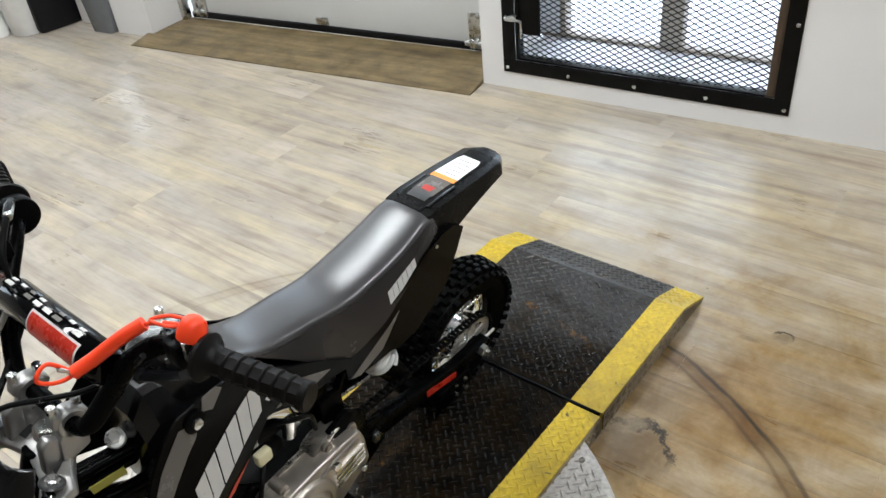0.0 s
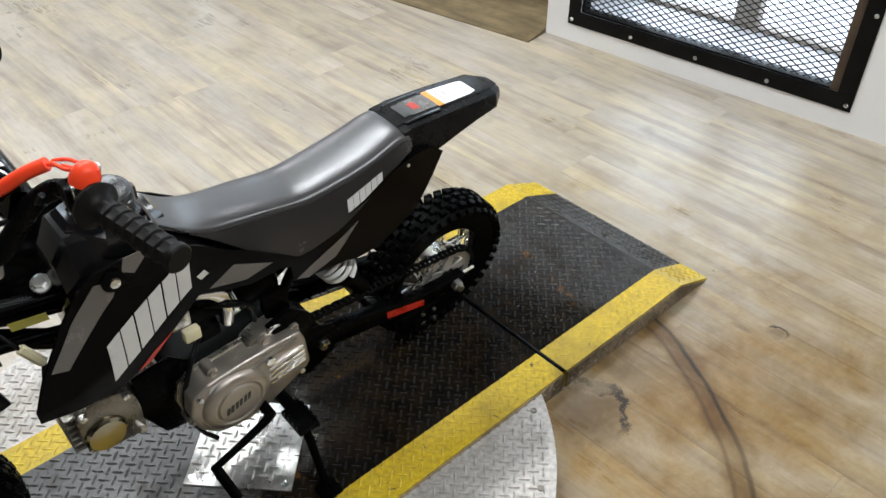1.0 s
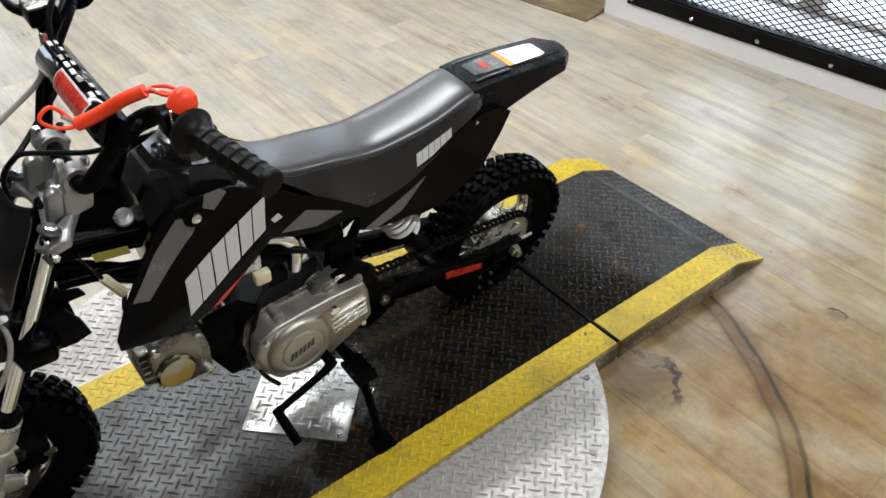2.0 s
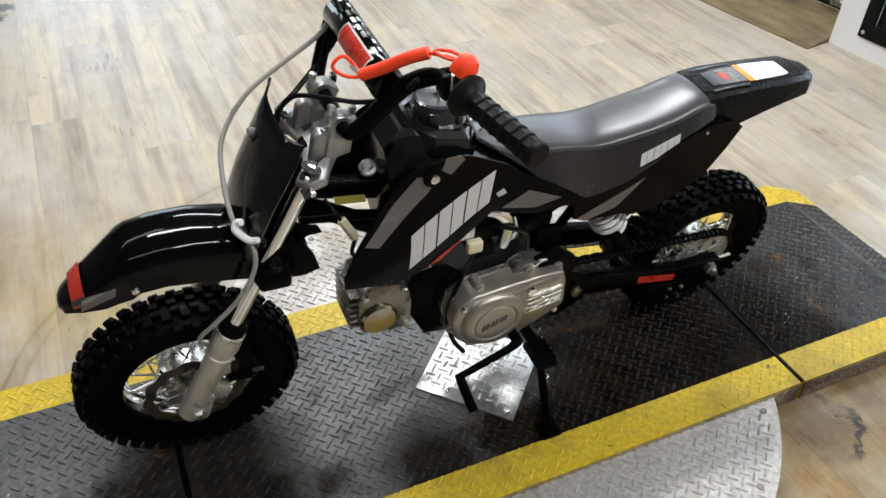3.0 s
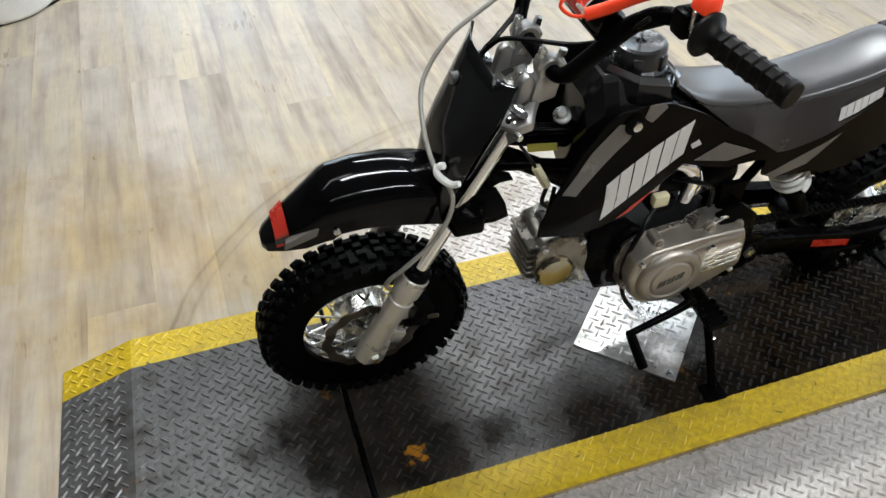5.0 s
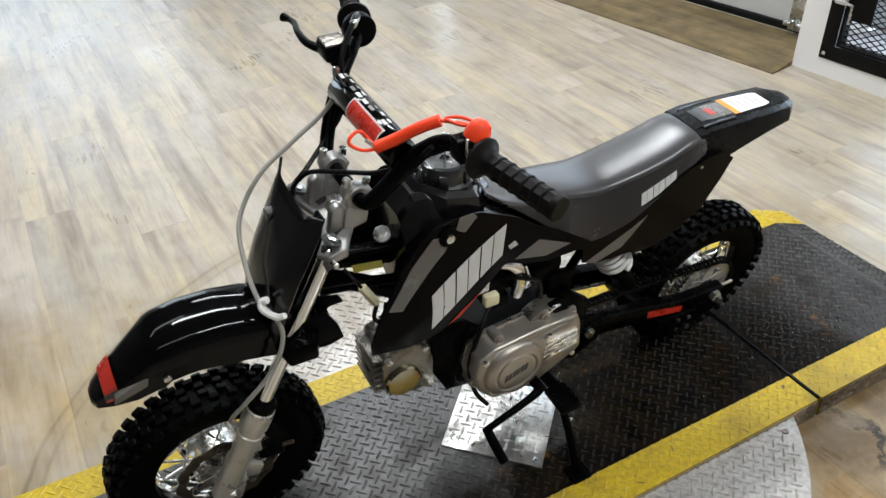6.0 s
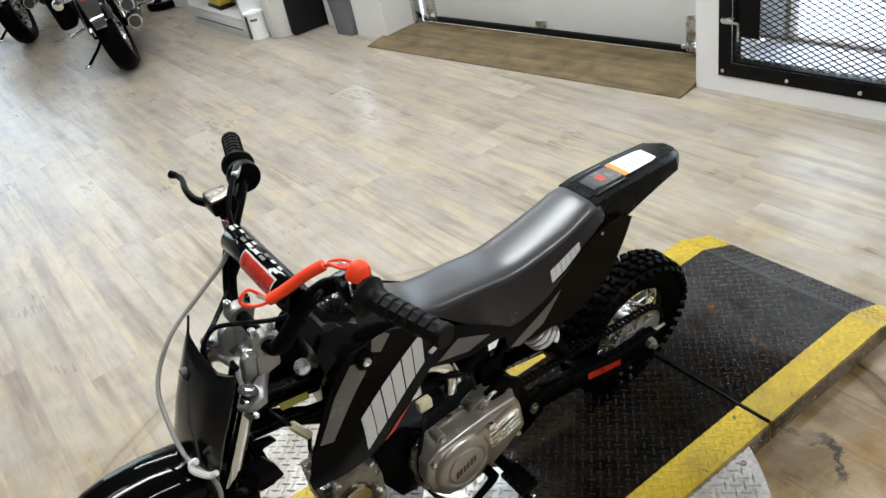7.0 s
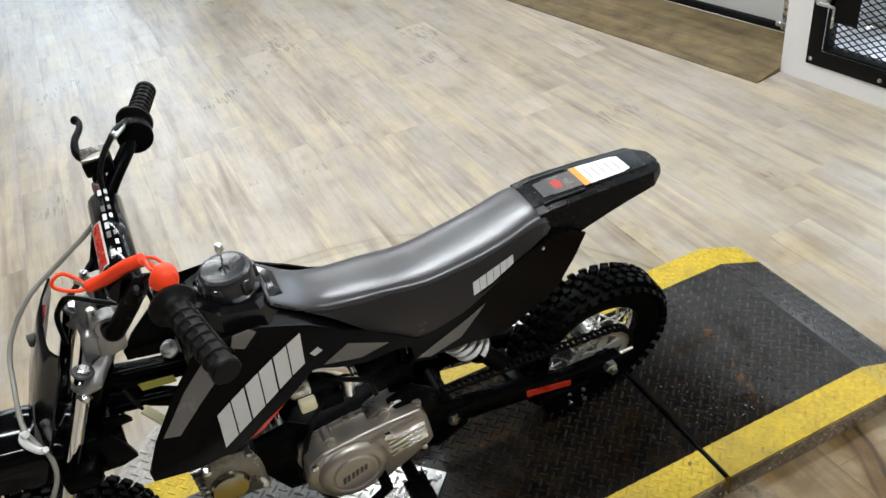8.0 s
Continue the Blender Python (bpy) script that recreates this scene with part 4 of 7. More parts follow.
# triple clamps, stem and bar risers
ut = bmesh.new()
prism([(-0.992, -0.090), (-0.966, -0.092), (-0.952, -0.066), (-0.925, -0.030), (-0.925, 0.030), (-0.952, 0.066), (-0.966, 0.092), (-0.992, 0.090), (-1.006, 0.070), (-0.985, 0.045), (-0.975, 0.0), (-0.985, -0.045), (-1.006, -0.070)], 0.658, 0.674, 0.004, bm=ut, plane="xy")
tilt = Matrix.Translation((-0.96, 0, 0.665)) @ Matrix.Rotation(radians(-17), 4, "Y") @ Matrix.Translation((0.96, 0, -0.665))
bmesh.ops.transform(ut, matrix=tilt, verts=ut.verts)
tc = part("triple_clamp", ut, RISERM, bike, "satin alloy upper fork clamp")
for sg in (-1, 1):
    top = on_leg(0.672, sg * 0.07)
    up = Vector((KX, 0, 1)).normalized()
    # dark solids stand in for the shade in the clamp's gap, slit and pocket
    part("cap_recess", rod(top + up * 0.004, top + up * 0.0085, 0.0150, 20), INK_SHADE, tc, "dark disc standing in for the shaded gap round the fork cap")
    part("fork_cap", rod(top + up * 0.006, top + up * 0.014, 0.0095, 6, bevel=0.003), STEEL, tc, "hexagonal fork cap")
    part("clamp_slit", box(-1.004, -0.990, sg * 0.082 - 0.0012, sg * 0.082 + 0.0012, 0.646, 0.664, m=tilt), INK_SHADE, tc, "dark bar standing in for the shaded slit of the clamp")
    part("pinch_bolt", rod((-0.990, sg * 0.090, 0.655), (-0.988, sg * 0.101, 0.655), 0.0055, 6), STEEL, tc)
    part("clamp_pocket", prism([(-0.968, sg * 0.058), (-0.950, sg * 0.050), (-0.944, sg * 0.022), (-0.962, sg * 0.020)][::sg], 0.6700, 0.6747, plane="xy", m=tilt), INK_SHADE, tc, "dark sheet standing in for a shaded lightening pocket")
    rs = turned([(0.0175, -0.0115), (0.020, -0.009), (0.020, 0.009), (0.0175, 0.0115)], (-0.928, sg * 0.043, 0.721), "Y", 24)
    rs = prism([(-0.957, 0.668), (-0.918, 0.676), (-0.912, 0.705), (-0.924, 0.722), (-0.940, 0.722), (-0.950, 0.706)], sg * 0.043 - 0.0115, sg * 0.043 + 0.0115, 0.004, bm=rs)
    rs = prism([(-0.952, 0.726), (-0.946, 0.742), (-0.912, 0.738), (-0.903, 0.722), (-0.914, 0.712)], sg * 0.043 - 0.0105, sg * 0.043 + 0.0105, 0.004, bm=rs)
    rs = prism([(-0.978, 0.664), (-0.952, 0.668), (-0.946, 0.706), (-0.958, 0.716), (-0.970, 0.708)], sg * 0.041 - 0.0085, sg * 0.041 + 0.0085, 0.004, bm=rs)
    rr_ = part("bar_riser", rs, RISERM, bike, "bright cast alloy handlebar riser")
    for dx, dz in ((-0.014, 0.740), (0.016, 0.734)):
        part("bolt", rod((-0.928 + dx, sg * 0.043, dz), (-0.926 + dx, sg * 0.043, dz + 0.013), 0.006, 8), STEEL, rr_)
part("stem_nut", rod((-0.948, 0, 0.672), (-0.942, 0, 0.694), 0.015, 6, bevel=0.003), STEEL, bike, "steel steering stem nut")
lt = prism([(-1.075, -0.095), (-1.03, -0.097), (-1.005, -0.035), (-1.005, 0.035), (-1.03, 0.097), (-1.075, 0.095), (-1.085, 0.05), (-1.07, 0.0), (-1.085, -0.05)], 0.482, 0.515, 0.005, plane="xy")
part("lower_clamp", lt, FRAMEP, bike, "black lower fork clamp")
part("head_tube", rod((-1.035, 0, 0.50), (-0.955, 0, 0.665), 0.024, 20), FRAMEP, bike, "black steering head tube")

# handlebar
bars = [(-0.775, 0.315, 0.850), (-0.810, 0.205, 0.849), (-0.835, 0.165, 0.838), (-0.868, 0.135, 0.812), (-0.900, 0.105, 0.775), (-0.922, 0.080, 0.735), (-0.928, 0.060, 0.722), (-0.928, 0, 0.721),
        (-0.928, -0.060, 0.722), (-0.918, -0.085, 0.737), (-0.893, -0.103, 0.776), (-0.866, -0.124, 0.820), (-0.846, -0.155, 0.847), (-0.826, -0.210, 0.856), (-0.800, -0.315, 0.850)]
hb = part("handlebar", sweep(bars, 0.011, 14, 5), FRAMEP, bike, "black steel handlebar")
sl = [(-0.926, -0.068, 0.724), (-0.918, -0.085, 0.737), (-0.893, -0.103, 0.776), (-0.866, -0.124, 0.820), (-0.846, -0.155, 0.847)]
part("foam_sleeve", sweep(sl, [0.010, 0.0125, 0.0125, 0.0125, 0.0115], 14, 5), SATIN, hb, "black sleeve on the bar's bend")


def grip(a, b, sgn):
    a, b = Vector(a), Vector(b)
    d = (b - a).normalized()
    q = Matrix.Translation(a) @ d.to_track_quat("Z", "Y").to_matrix().to_4x4()
    ln = (b - a).length
    prof = [(0.012, -0.006), (0.0265, -0.004), (0.0275, 0.0005), (0.025, 0.003), (0.0190, 0.006), (0.0158, 0.012)]
    n = 7
    for k in range(n):
        z0 = 0.014 + (ln - 0.020) * k / n
        z1 = 0.014 + (ln - 0.020) * (k + 1) / n
        prof += [(0.0138, z0 + 0.0008), (0.0138, z1 - 0.0036), (0.0164, z1 - 0.0030), (0.0164, z1 - 0.0010)]
    prof += [(0.0164, ln - 0.006), (0.0166, ln - 0.002), (0.015, ln), (0.0005, ln)]
    loops = [[q @ Vector(((r + (0.0014 if r == 0.0138 and j % 3 == 0 else 0)) * math.cos(2 * math.pi * j / 24), (r + (0.0014 if r == 0.0138 and j % 3 == 0 else 0)) * math.sin(2 * math.pi * j / 24), h)) for j in range(24)] for r, h in prof]
    bm = rings(loops)
    return part("grip", bm, GRIPR, hb, "ribbed black rubber grip with a flange")


grip((-0.830, -0.222, 0.857), (-0.799, -0.342, 0.849), -1)
grip((-0.806, 0.222, 0.855), (-0.774, 0.326, 0.850), 1)
PX, PZ = -0.882, 0.808
pad = part("crossbar_pad", sweep([(PX, 0.106, PZ), (PX, 0.100, PZ), (PX, -0.100, PZ), (PX, -0.106, PZ)], [0.019, 0.0235, 0.0235, 0.019], 20, 1), GLOSS, bike, "glossy black crossbar pad")


def wrap(cx, cz, r, y0, y1, a0, a1, mat, name, parent, label=""):
    """A decal wrapped on a cylinder that lies along y."""
    loops = [[Vector((cx + rr * math.cos(a), y, cz + rr * math.sin(a))) for y in (y0, y1)] for rr, a in [(r, a0 + (a1 - a0) * k / 8) for k in range(9)] + [(r - 0.001, a1 - (a1 - a0) * k / 8) for k in range(9)]]
    return part(name, rings(loops, closed=False, caps=False, cyclic=True), mat, parent, label)


wrap(PX, PZ, 0.0241, -0.070, 0.030, radians(108), radians(190), SILVERD, "decal_edge", pad, "pale border of the label")
wrap(PX, PZ, 0.0244, -0.067, 0.027, radians(115), radians(186), REDD, "pad_decal", pad, "red label with a pale border")
for a0, a1, y0, run in ((84, 97, 0.088, 0.015), (66, 76, 0.092, 0.011)):
    for k in range(8):
        if (k + a0) % 5:
            wrap(PX, PZ, 0.0242, y0 - 0.021 * k, y0 - 0.021 * k + run, radians(a0), radians(a1), GREYD if k % 3 == 2 else SILVERD, "decal_mark", pad)

# throttle, master cylinder and brake lever
th = turned([(0.012, 0.176), (0.020, 0.177), (0.0255, 0.180), (0.0265, 0.184), (0.0265, 0.199), (0.0245, 0.202), (0.019, 0.203), (0.018, 0.214)], (-0.812, 0, 0.851), "Y", 24)
part("throttle_housing", th, SATIN, hb, "black twist throttle housing")
mc = box(-0.892, -0.852, 0.128, 0.170, 0.838, 0.862, 0.004)
mc = rod((-0.876, 0.120, 0.838), (-0.876, 0.185, 0.842), 0.010, 12, bm=mc)
mcp = part("master_cylinder", mc, SATIN, bike, "black brake master cylinder")
part("reservoir_lid", box(-0.890, -0.854, 0.130, 0.168, 0.862, 0.866, 0.0015), HEADM, mcp, "dull zinc reservoir lid")
part("banjo", rod((-0.886, 0.108, 0.812), (-0.882, 0.116, 0.838), 0.007, 8), STEEL, mcp)
lv = sweep([(-0.880, 0.165, 0.842), (-0.897, 0.195, 0.845), (-0.897, 0.235, 0.846), (-0.888, 0.275, 0.842), (-0.887, 0.305, 0.838), (-0.892, 0.322, 0.836)], [0.008, 0.0065, 0.0055, 0.005, 0.005, 0.0075], 10, 4)
part("brake_lever", lv, SATIN, hb, "black brake lever with a ball end")
tcab = sweep([(-0.816, 0.180, 0.880), (-0.836, 0.150, 0.885), (-0.872, 0.118, 0.850), (-0.885, 0.098, 0.779), (-0.923, 0.080, 0.744), (-0.966, 0.060, 0.714), (-0.996, 0.040, 0.700), (-1.004, 0.030, 0.650)], [0.0055, 0.0045, 0.0042, 0.0042, 0.0042, 0.0042, 0.0042, 0.0036], 8, 6)
tcb = part("throttle_cable", tcab, CABLE, bike, "black throttle cable")
part("cable_end", rod((-0.822, 0.171, 0.882), (-0.840, 0.143, 0.883), 0.0062, 10, bevel=0.002), STEEL, tcb, "silver cable adjuster")
part("clutch_cable", sweep([(-1.000, 0.045, 0.690), (-0.985, 0.035, 0.718), (-0.968, 0.018, 0.737), (-0.934, -0.030, 0.754), (-0.909, -0.060, 0.763), (-0.887, -0.085, 0.777), (-0.873, -0.118, 0.803), (-0.864, -0.155, 0.846)], 0.0036, 8, 6), CABLE, bike, "black control cable")
sw = box(-0.852, -0.818, -0.205, -0.178, 0.842, 0.874, 0.004)
swo = part("kill_switch", sw, SATIN, bike, "black kill switch housing")
part("switch_clamp", box(-0.846, -0.824, -0.213, -0.205, 0.850, 0.882, 0.002), STEEL, swo)

# red kill-switch lanyard
coil_path = spline([Vector(p) for p in ((-0.918, -0.100, 0.830), (-0.895, -0.112, 0.842), (-0.868, -0.130, 0.862), (-0.846, -0.143, 0.873))], 14)
ln_ = sweep(coil_path, [(0.0084 if k % 2 else 0.0079) for k in range(len(coil_path))], 12, 1)
lan = part("lanyard", ln_, REDP, bike, "red coiled kill-switch lanyard")
part("lanyard_loop", sweep([(-0.919, -0.100, 0.832), (-0.936, -0.098, 0.858), (-0.950, -0.100, 0.856), (-0.953, -0.100, 0.846), (-0.940, -0.101, 0.834), (-0.925, -0.101, 0.829)], 0.0024, 8, 5, cyclic=True), REDP, lan)
part("lanyard_cord", sweep([(-0.846, -0.145, 0.873), (-0.838, -0.165, 0.880), (-0.833, -0.190, 0.888), (-0.832, -0.205, 0.890)], 0.0024, 8, 5), REDP, lan)
part("lanyard_ring", sweep([(-0.842, -0.150, 0.878), (-0.830, -0.168, 0.886), (-0.824, -0.19, 0.888), (-0.838, -0.185, 0.886)], 0.0022, 8, 5, cyclic=True), REDP, lan)
ky = turned([(0.011, 0.0), (0.0155, 0.002), (0.0160, 0.007), (0.0150, 0.014), (0.0125, 0.021), (0.0085, 0.026), (0.003, 0.028)], axis="Z", seg=24, m=Matrix.Translation((-0.832, -0.204, 0.874)) @ Matrix.Rotation(radians(25), 4, "Y"))
ky = box(-0.004, 0.020, -0.0035, 0.0035, 0.004, 0.020, 0.003, bm=ky, m=Matrix.Translation((-0.832, -0.204, 0.874)) @ Matrix.Rotation(radians(-25), 4, "Z"))
part("kill_key", ky, REDP, lan, "red kill-switch key cap")
for a, b in (((-0.919, -0.100, 0.832), (-0.930, -0.099, 0.846)), ((-0.841, -0.152, 0.876), (-0.837, -0.168, 0.881))):
    part("cord_crimp", rod(a, b, 0.0034, 8), STEEL, lan, "silver ferrule")

# front number plate
np_rows = [(0.722, 0.088, -0.986, -1.013), (0.704, 0.088, -0.993, -1.026), (0.665, 0.087, -1.012, -1.047), (0.625, 0.084, -1.032, -1.068), (0.575, 0.079, -1.052, -1.090), (0.523, 0.066, -1.070, -1.102), (0.480, 0.052, -1.083, -1.105)]
loops = []
for z, w, xe, xc in np_rows:
    out_, in_ = [], []
    for k in range(13):
        s = -1 + k / 6
        f = 1 - 0.14 * abs(s) - 0.56 * max(0.0, (abs(s) - 0.60) / 0.40) ** 1.1
        up_ = 0.008 * abs(s) ** 6 if z > 0.72 else 0
        out_.append(Vector((xe + (xc - xe) * f, s * w, z + up_)))
        in_.append(Vector((xe + (xc - xe) * f + 0.0035, s * w * 0.97, z + up_)))
    loops.append(out_ + in_[::-1])
npl = part("number_plate", rings(loops), PLATEP, bike, "glossy black front number plate", 55)
# dark plug on the plate paints the shade of its mounting hole
part("plate_hole", turned([(0.0095, -1.025), (0.0095, -1.0440), (0.0005, -1.0445)], (0, 0.030, 0.679), "X", 16), INK_SHADE, npl, "dark plug standing in for the shaded mounting hole")
part("plate_mark", box(-1.0195, -1.015, 0.053, 0.074, 0.680, 0.698, 0.001, m=pose(-1.018, 0.063, 0.69, 0, 28, -12) @ pose(1.018, -0.063, -0.69)), REDD, npl, "small red mark")

# front fender
ff = [(-1.352, 0.484, 0.014, 0.008), (-1.345, 0.493, 0.026, 0.018), (-1.322, 0.514, 0.036, 0.036), (-1.290, 0.540, 0.045, 0.057), (-1.262, 0.562, 0.051, 0.068), (-1.250, 0.570, 0.056, 0.070), (-1.238, 0.575, 0.057, 0.066), (-1.200, 0.580, 0.059, 0.068), (-1.150, 0.578, 0.060, 0.074), (-1.100, 0.568, 0.060, 0.076),
      (-1.050, 0.545, 0.058, 0.070), (-1.010, 0.520, 0.050, 0.052), (-0.985, 0.504, 0.044, 0.040)]
loops = []
for x, zt, w, d in ff:
    zt -= 0.004
    e = min(1.0, d / 0.060)
    half = [(0, 0.001), (0.34, 0.0005), (0.60, -0.004 * e), (0.78, -0.011 * e), (0.90, -0.021 * e), (0.965, -0.032 * e), (0.955, -0.5 * d - 0.006 * e), (0.97, -0.72 * d), (1.0, -d)]
    o_ = [(-a * w, b) for a, b in half[::-1]] + [(a * w, b) for a, b in half[1:]]
    i_ = [(a * 0.94, b - 0.0035 if abs(a) < w * 0.9 else b) for a, b in o_]
    loops.append([Vector((x, a, zt + b)) for a, b in o_] + [Vector((x + 0.0005, a, zt + b)) for a, b in i_[::-1]])
ffo = part("front_fender", rings(loops), GLOSS, bike, "glossy black front mudguard", 34)
rd = []
for x, zt, w, d in ((-1.329, 0.5038, 0.0328, 0.030), (-1.309, 0.5216, 0.0390, 0.044)):
    rd.append([Vector((x - 0.0022, a, zt + b + 0.0022)) for a, b in ((-w, -d * 0.8), (-w * 0.90, -d * 0.24), (-w * 0.55, -0.001), (0, 0), (w * 0.55, -0.001), (w * 0.90, -d * 0.24))])
part("fender_decal", rings(rd, closed=False, caps=False), REDD, ffo, "red decal at the tip")
rdk = [[p + Vector((-0.0008, 0, 0.0004)) for p in lp[:2]] for lp in rd]
part("decal_print", rings([[lp[0].lerp(lp[1], 0.2), lp[0].lerp(lp[1], 0.7)] for lp in rdk], closed=False, caps=False), INK_SHADE, ffo)
part("fender_vent", prism([(-1.322, 0.486), (-1.268, 0.502), (-1.262, 0.510), (-1.264, 0.520), (-1.318, 0.500)], -0.0475, -0.036, 0.001), GREYD, ffo, "grey side insert")
part("fender_bolt", turned([(0.006, -0.0560), (0.0055, -0.0595), (0.0005, -0.0605)], (-1.244, 0, 0.512), "Y", 8), STEEL, ffo)
part("fork_guard", prism([(-1.06, 0.47), (-1.0, 0.463), (-0.975, 0.47), (-0.982, 0.500), (-0.997, 0.53), (-1.03, 0.53)], -0.062, -0.052, 0.002), SATIN, bike, "black bracket behind the fork")
part("wire_bracket", prism([(-1.0, 0.545), (-0.968, 0.535), (-0.962, 0.523), (-0.985, 0.523), (-1.0, 0.515)], -0.04, -0.03, 0.002), SATIN, bike)

# brake hose and its white clip
hz = [(-0.886, 0.108, 0.808), (-0.914, 0.106, 0.772), (-0.968, 0.102, 0.738), (-1.030, 0.09, 0.702), (-1.076, 0.062, 0.655), (-1.090, 0.015, 0.618), (-1.092, -0.045, 0.590), (-1.074, -0.078, 0.560), (-1.080, -0.090, 0.520), (-1.108, -0.096, 0.475), (-1.148, -0.094, 0.430), (-1.172, -0.085, 0.395), (-1.170, -0.065, 0.350), (-1.130, -0.050, 0.300)]
settle(part("brake_hose", sweep(hz, 0.0038, 10, 6), HOSE, bike, "grey braided brake hose"), FORK_LEAN)
wc = sweep([(-1.090, -0.054, 0.598), (-1.094, -0.062, 0.590), (-1.086, -0.071, 0.581), (-1.076, -0.079, 0.577), (-1.068, -0.086, 0.583)], [0.0045, 0.0055, 0.0055, 0.0055, 0.0045], 8, 4)
wc = rod((-1.090, -0.060, 0.600), (-1.084, -0.066, 0.604), 0.0055, 8, bm=wc)
part("hose_clip", wc, WHITEP, bike, "white nylon hose clip")

# fuel tank with black cap
tk = [(-0.866, 0.596, 0.030, 0.500), (-0.858, 0.646, 0.046, 0.490), (-0.836, 0.682, 0.054, 0.490), (-0.815, 0.684, 0.060, 0.490), (-0.770, 0.664, 0.068, 0.500), (-0.730, 0.650, 0.072, 0.505), (-0.700, 0.630, 0.068, 0.515), (-0.640, 0.580, 0.058, 0.520), (-0.560, 0.540, 0.054, 0.520)]
loops = []
for x, zt, w, zb in tk:
    h = zt - zb
    half = [(0, zt), (w * 0.55, zt - 0.001), (w * 0.74, zt - 0.008), (w * 1.12, zt - h * 0.26), (w * 1.17, zt - h * 0.6), (w * 0.8, zb + h * 0.08), (w * 0.4, zb)]
    loops.append([Vector((x, a, b)) for a, b in half] + [Vector((x, -a, b)) for a, b in half[-1:0:-1]])
tank = part("fuel_tank", rings(loops), TANKP, bike, "black moulded fuel tank cover with faceted shoulders", 18)
# raised eight-sided collar round the filler
collar = [[Vector((-0.762 + r * math.cos(a) * 1.12, r * math.sin(a), z - 0.30 * r * math.cos(a))) for a in (2 * math.pi * (k + 0.5) / 8 for k in range(8))] for r, z in ((0.072, 0.640), (0.064, 0.668), (0.056, 0.677), (0.047, 0.674), (0.042, 0.650))]
part("filler_collar", rings(collar, caps=False), TANKP, tank, "", 18)
capx = -0.762
CZ = 0.680
part("tank_neck", turned([(0.040, CZ - 0.028), (0.046, CZ - 0.022), (0.046, CZ - 0.006), (0.040, CZ), (0.032, CZ)], (capx, 0, 0), "Z", 28), TANKP, tank)
cpm = turned([(0.037, CZ - 0.010), (0.041, CZ - 0.006), (0.0405, CZ + 0.022), (0.038, CZ + 0.027), (0.033, CZ + 0.029), (0.030, CZ + 0.0280), (0.008, CZ + 0.0265), (0.0075, CZ + 0.023), (0.0005, CZ + 0.0225)], (capx, 0, 0), "Z", 32)
fcap = part("fuel_cap", cpm, CAPM, bike, "ribbed black fuel cap")
for k in range(6):
    a = 2 * math.pi * k / 6
    part("cap_lobe", box(0.036, 0.0445, -0.008, 0.008, CZ - 0.005, CZ + 0.020, 0.003, m=Matrix.Translation((capx, 0, 0)) @ Matrix.Rotation(a, 4, "Z")), CAPM, fcap)
part("vent_stem", rod((capx, 0, CZ + 0.022), (capx + 0.003, 0.004, CZ + 0.060), 0.0018, 8), STEEL, fcap)
part("vent_tip", rod((capx + 0.003, 0.004, CZ + 0.055), (capx + 0.004, 0.005, CZ + 0.068), 0.0062, 10, bevel=0.002), STEEL, fcap, "small silver vent stopper")


# radiator-style shrouds
def shroud_y(x, z):
    a = 0.080 + 0.25 * min(0.22, max(0.0, -0.68 - x)) * min(1.0, max(0.0, (0.68 - z) / 0.17)) + 0.10 * min(0.15, max(0.0, x + 0.68))
    return a + 0.012 * min(1.0, max(0.0, (z - 0.60) / 0.08)) * min(1.0, max(0.0, (-0.70 - x) / 0.1))


SHROUD = [(-0.958, 0.508), (-0.934, 0.548), (-0.888, 0.604), (-0.854, 0.640), (-0.828, 0.656), (-0.790, 0.658), (-0.745, 0.652), (-0.712, 0.634), (-0.672, 0.612), (-0.632, 0.582), (-0.590, 0.560), (-0.552, 0.535), (-0.520, 0.512), (-0.515, 0.496),
          (-0.555, 0.504), (-0.605, 0.498), (-0.650, 0.506), (-0.690, 0.522), (-0.740, 0.496), (-0.790, 0.468), (-0.845, 0.463), (-0.958, 0.488)]


def slant_bars(x0, z0, x1, z1, height, lean, n=3, gap=0.06):
    """Slanted blocks, each of two strokes set a little apart, along a line: polygons in x and z."""
    out = []
    ux, uz = x1 - x0, z1 - z0
    ln = math.hypot(ux, uz)
    ux, uz = ux / ln, uz / ln

    def at(s, h):
        s2 = s * ln + lean * h
        return (x0 + ux * s2 - uz * h, z0 + uz * s2 + ux * h)
    for k in range(n):
        a, b = (k + gap / 2) / n, (k + 1 - gap / 2) / n
        c, w = (a + b) / 2, gap * 0.35 / n
        for s0, s1, h0, h1 in ((a, c - w, 0.0, 1.0), (c + w, b, 0.0, 1.0)):
            out.append([at(s0, h0 * height), at(s1, h0 * height), at(s1, h1 * height), at(s0, h1 * height)])
    return out


def decal(name, polys, f, lift, mat, parent, label="", cell=0.03, side=-1):
    for pl in polys:
        ob = part(name, patch(pl, lambda x, z: f(x, z) + lift, cell, 0.0008, side), mat, parent, label, 30)
    return ob


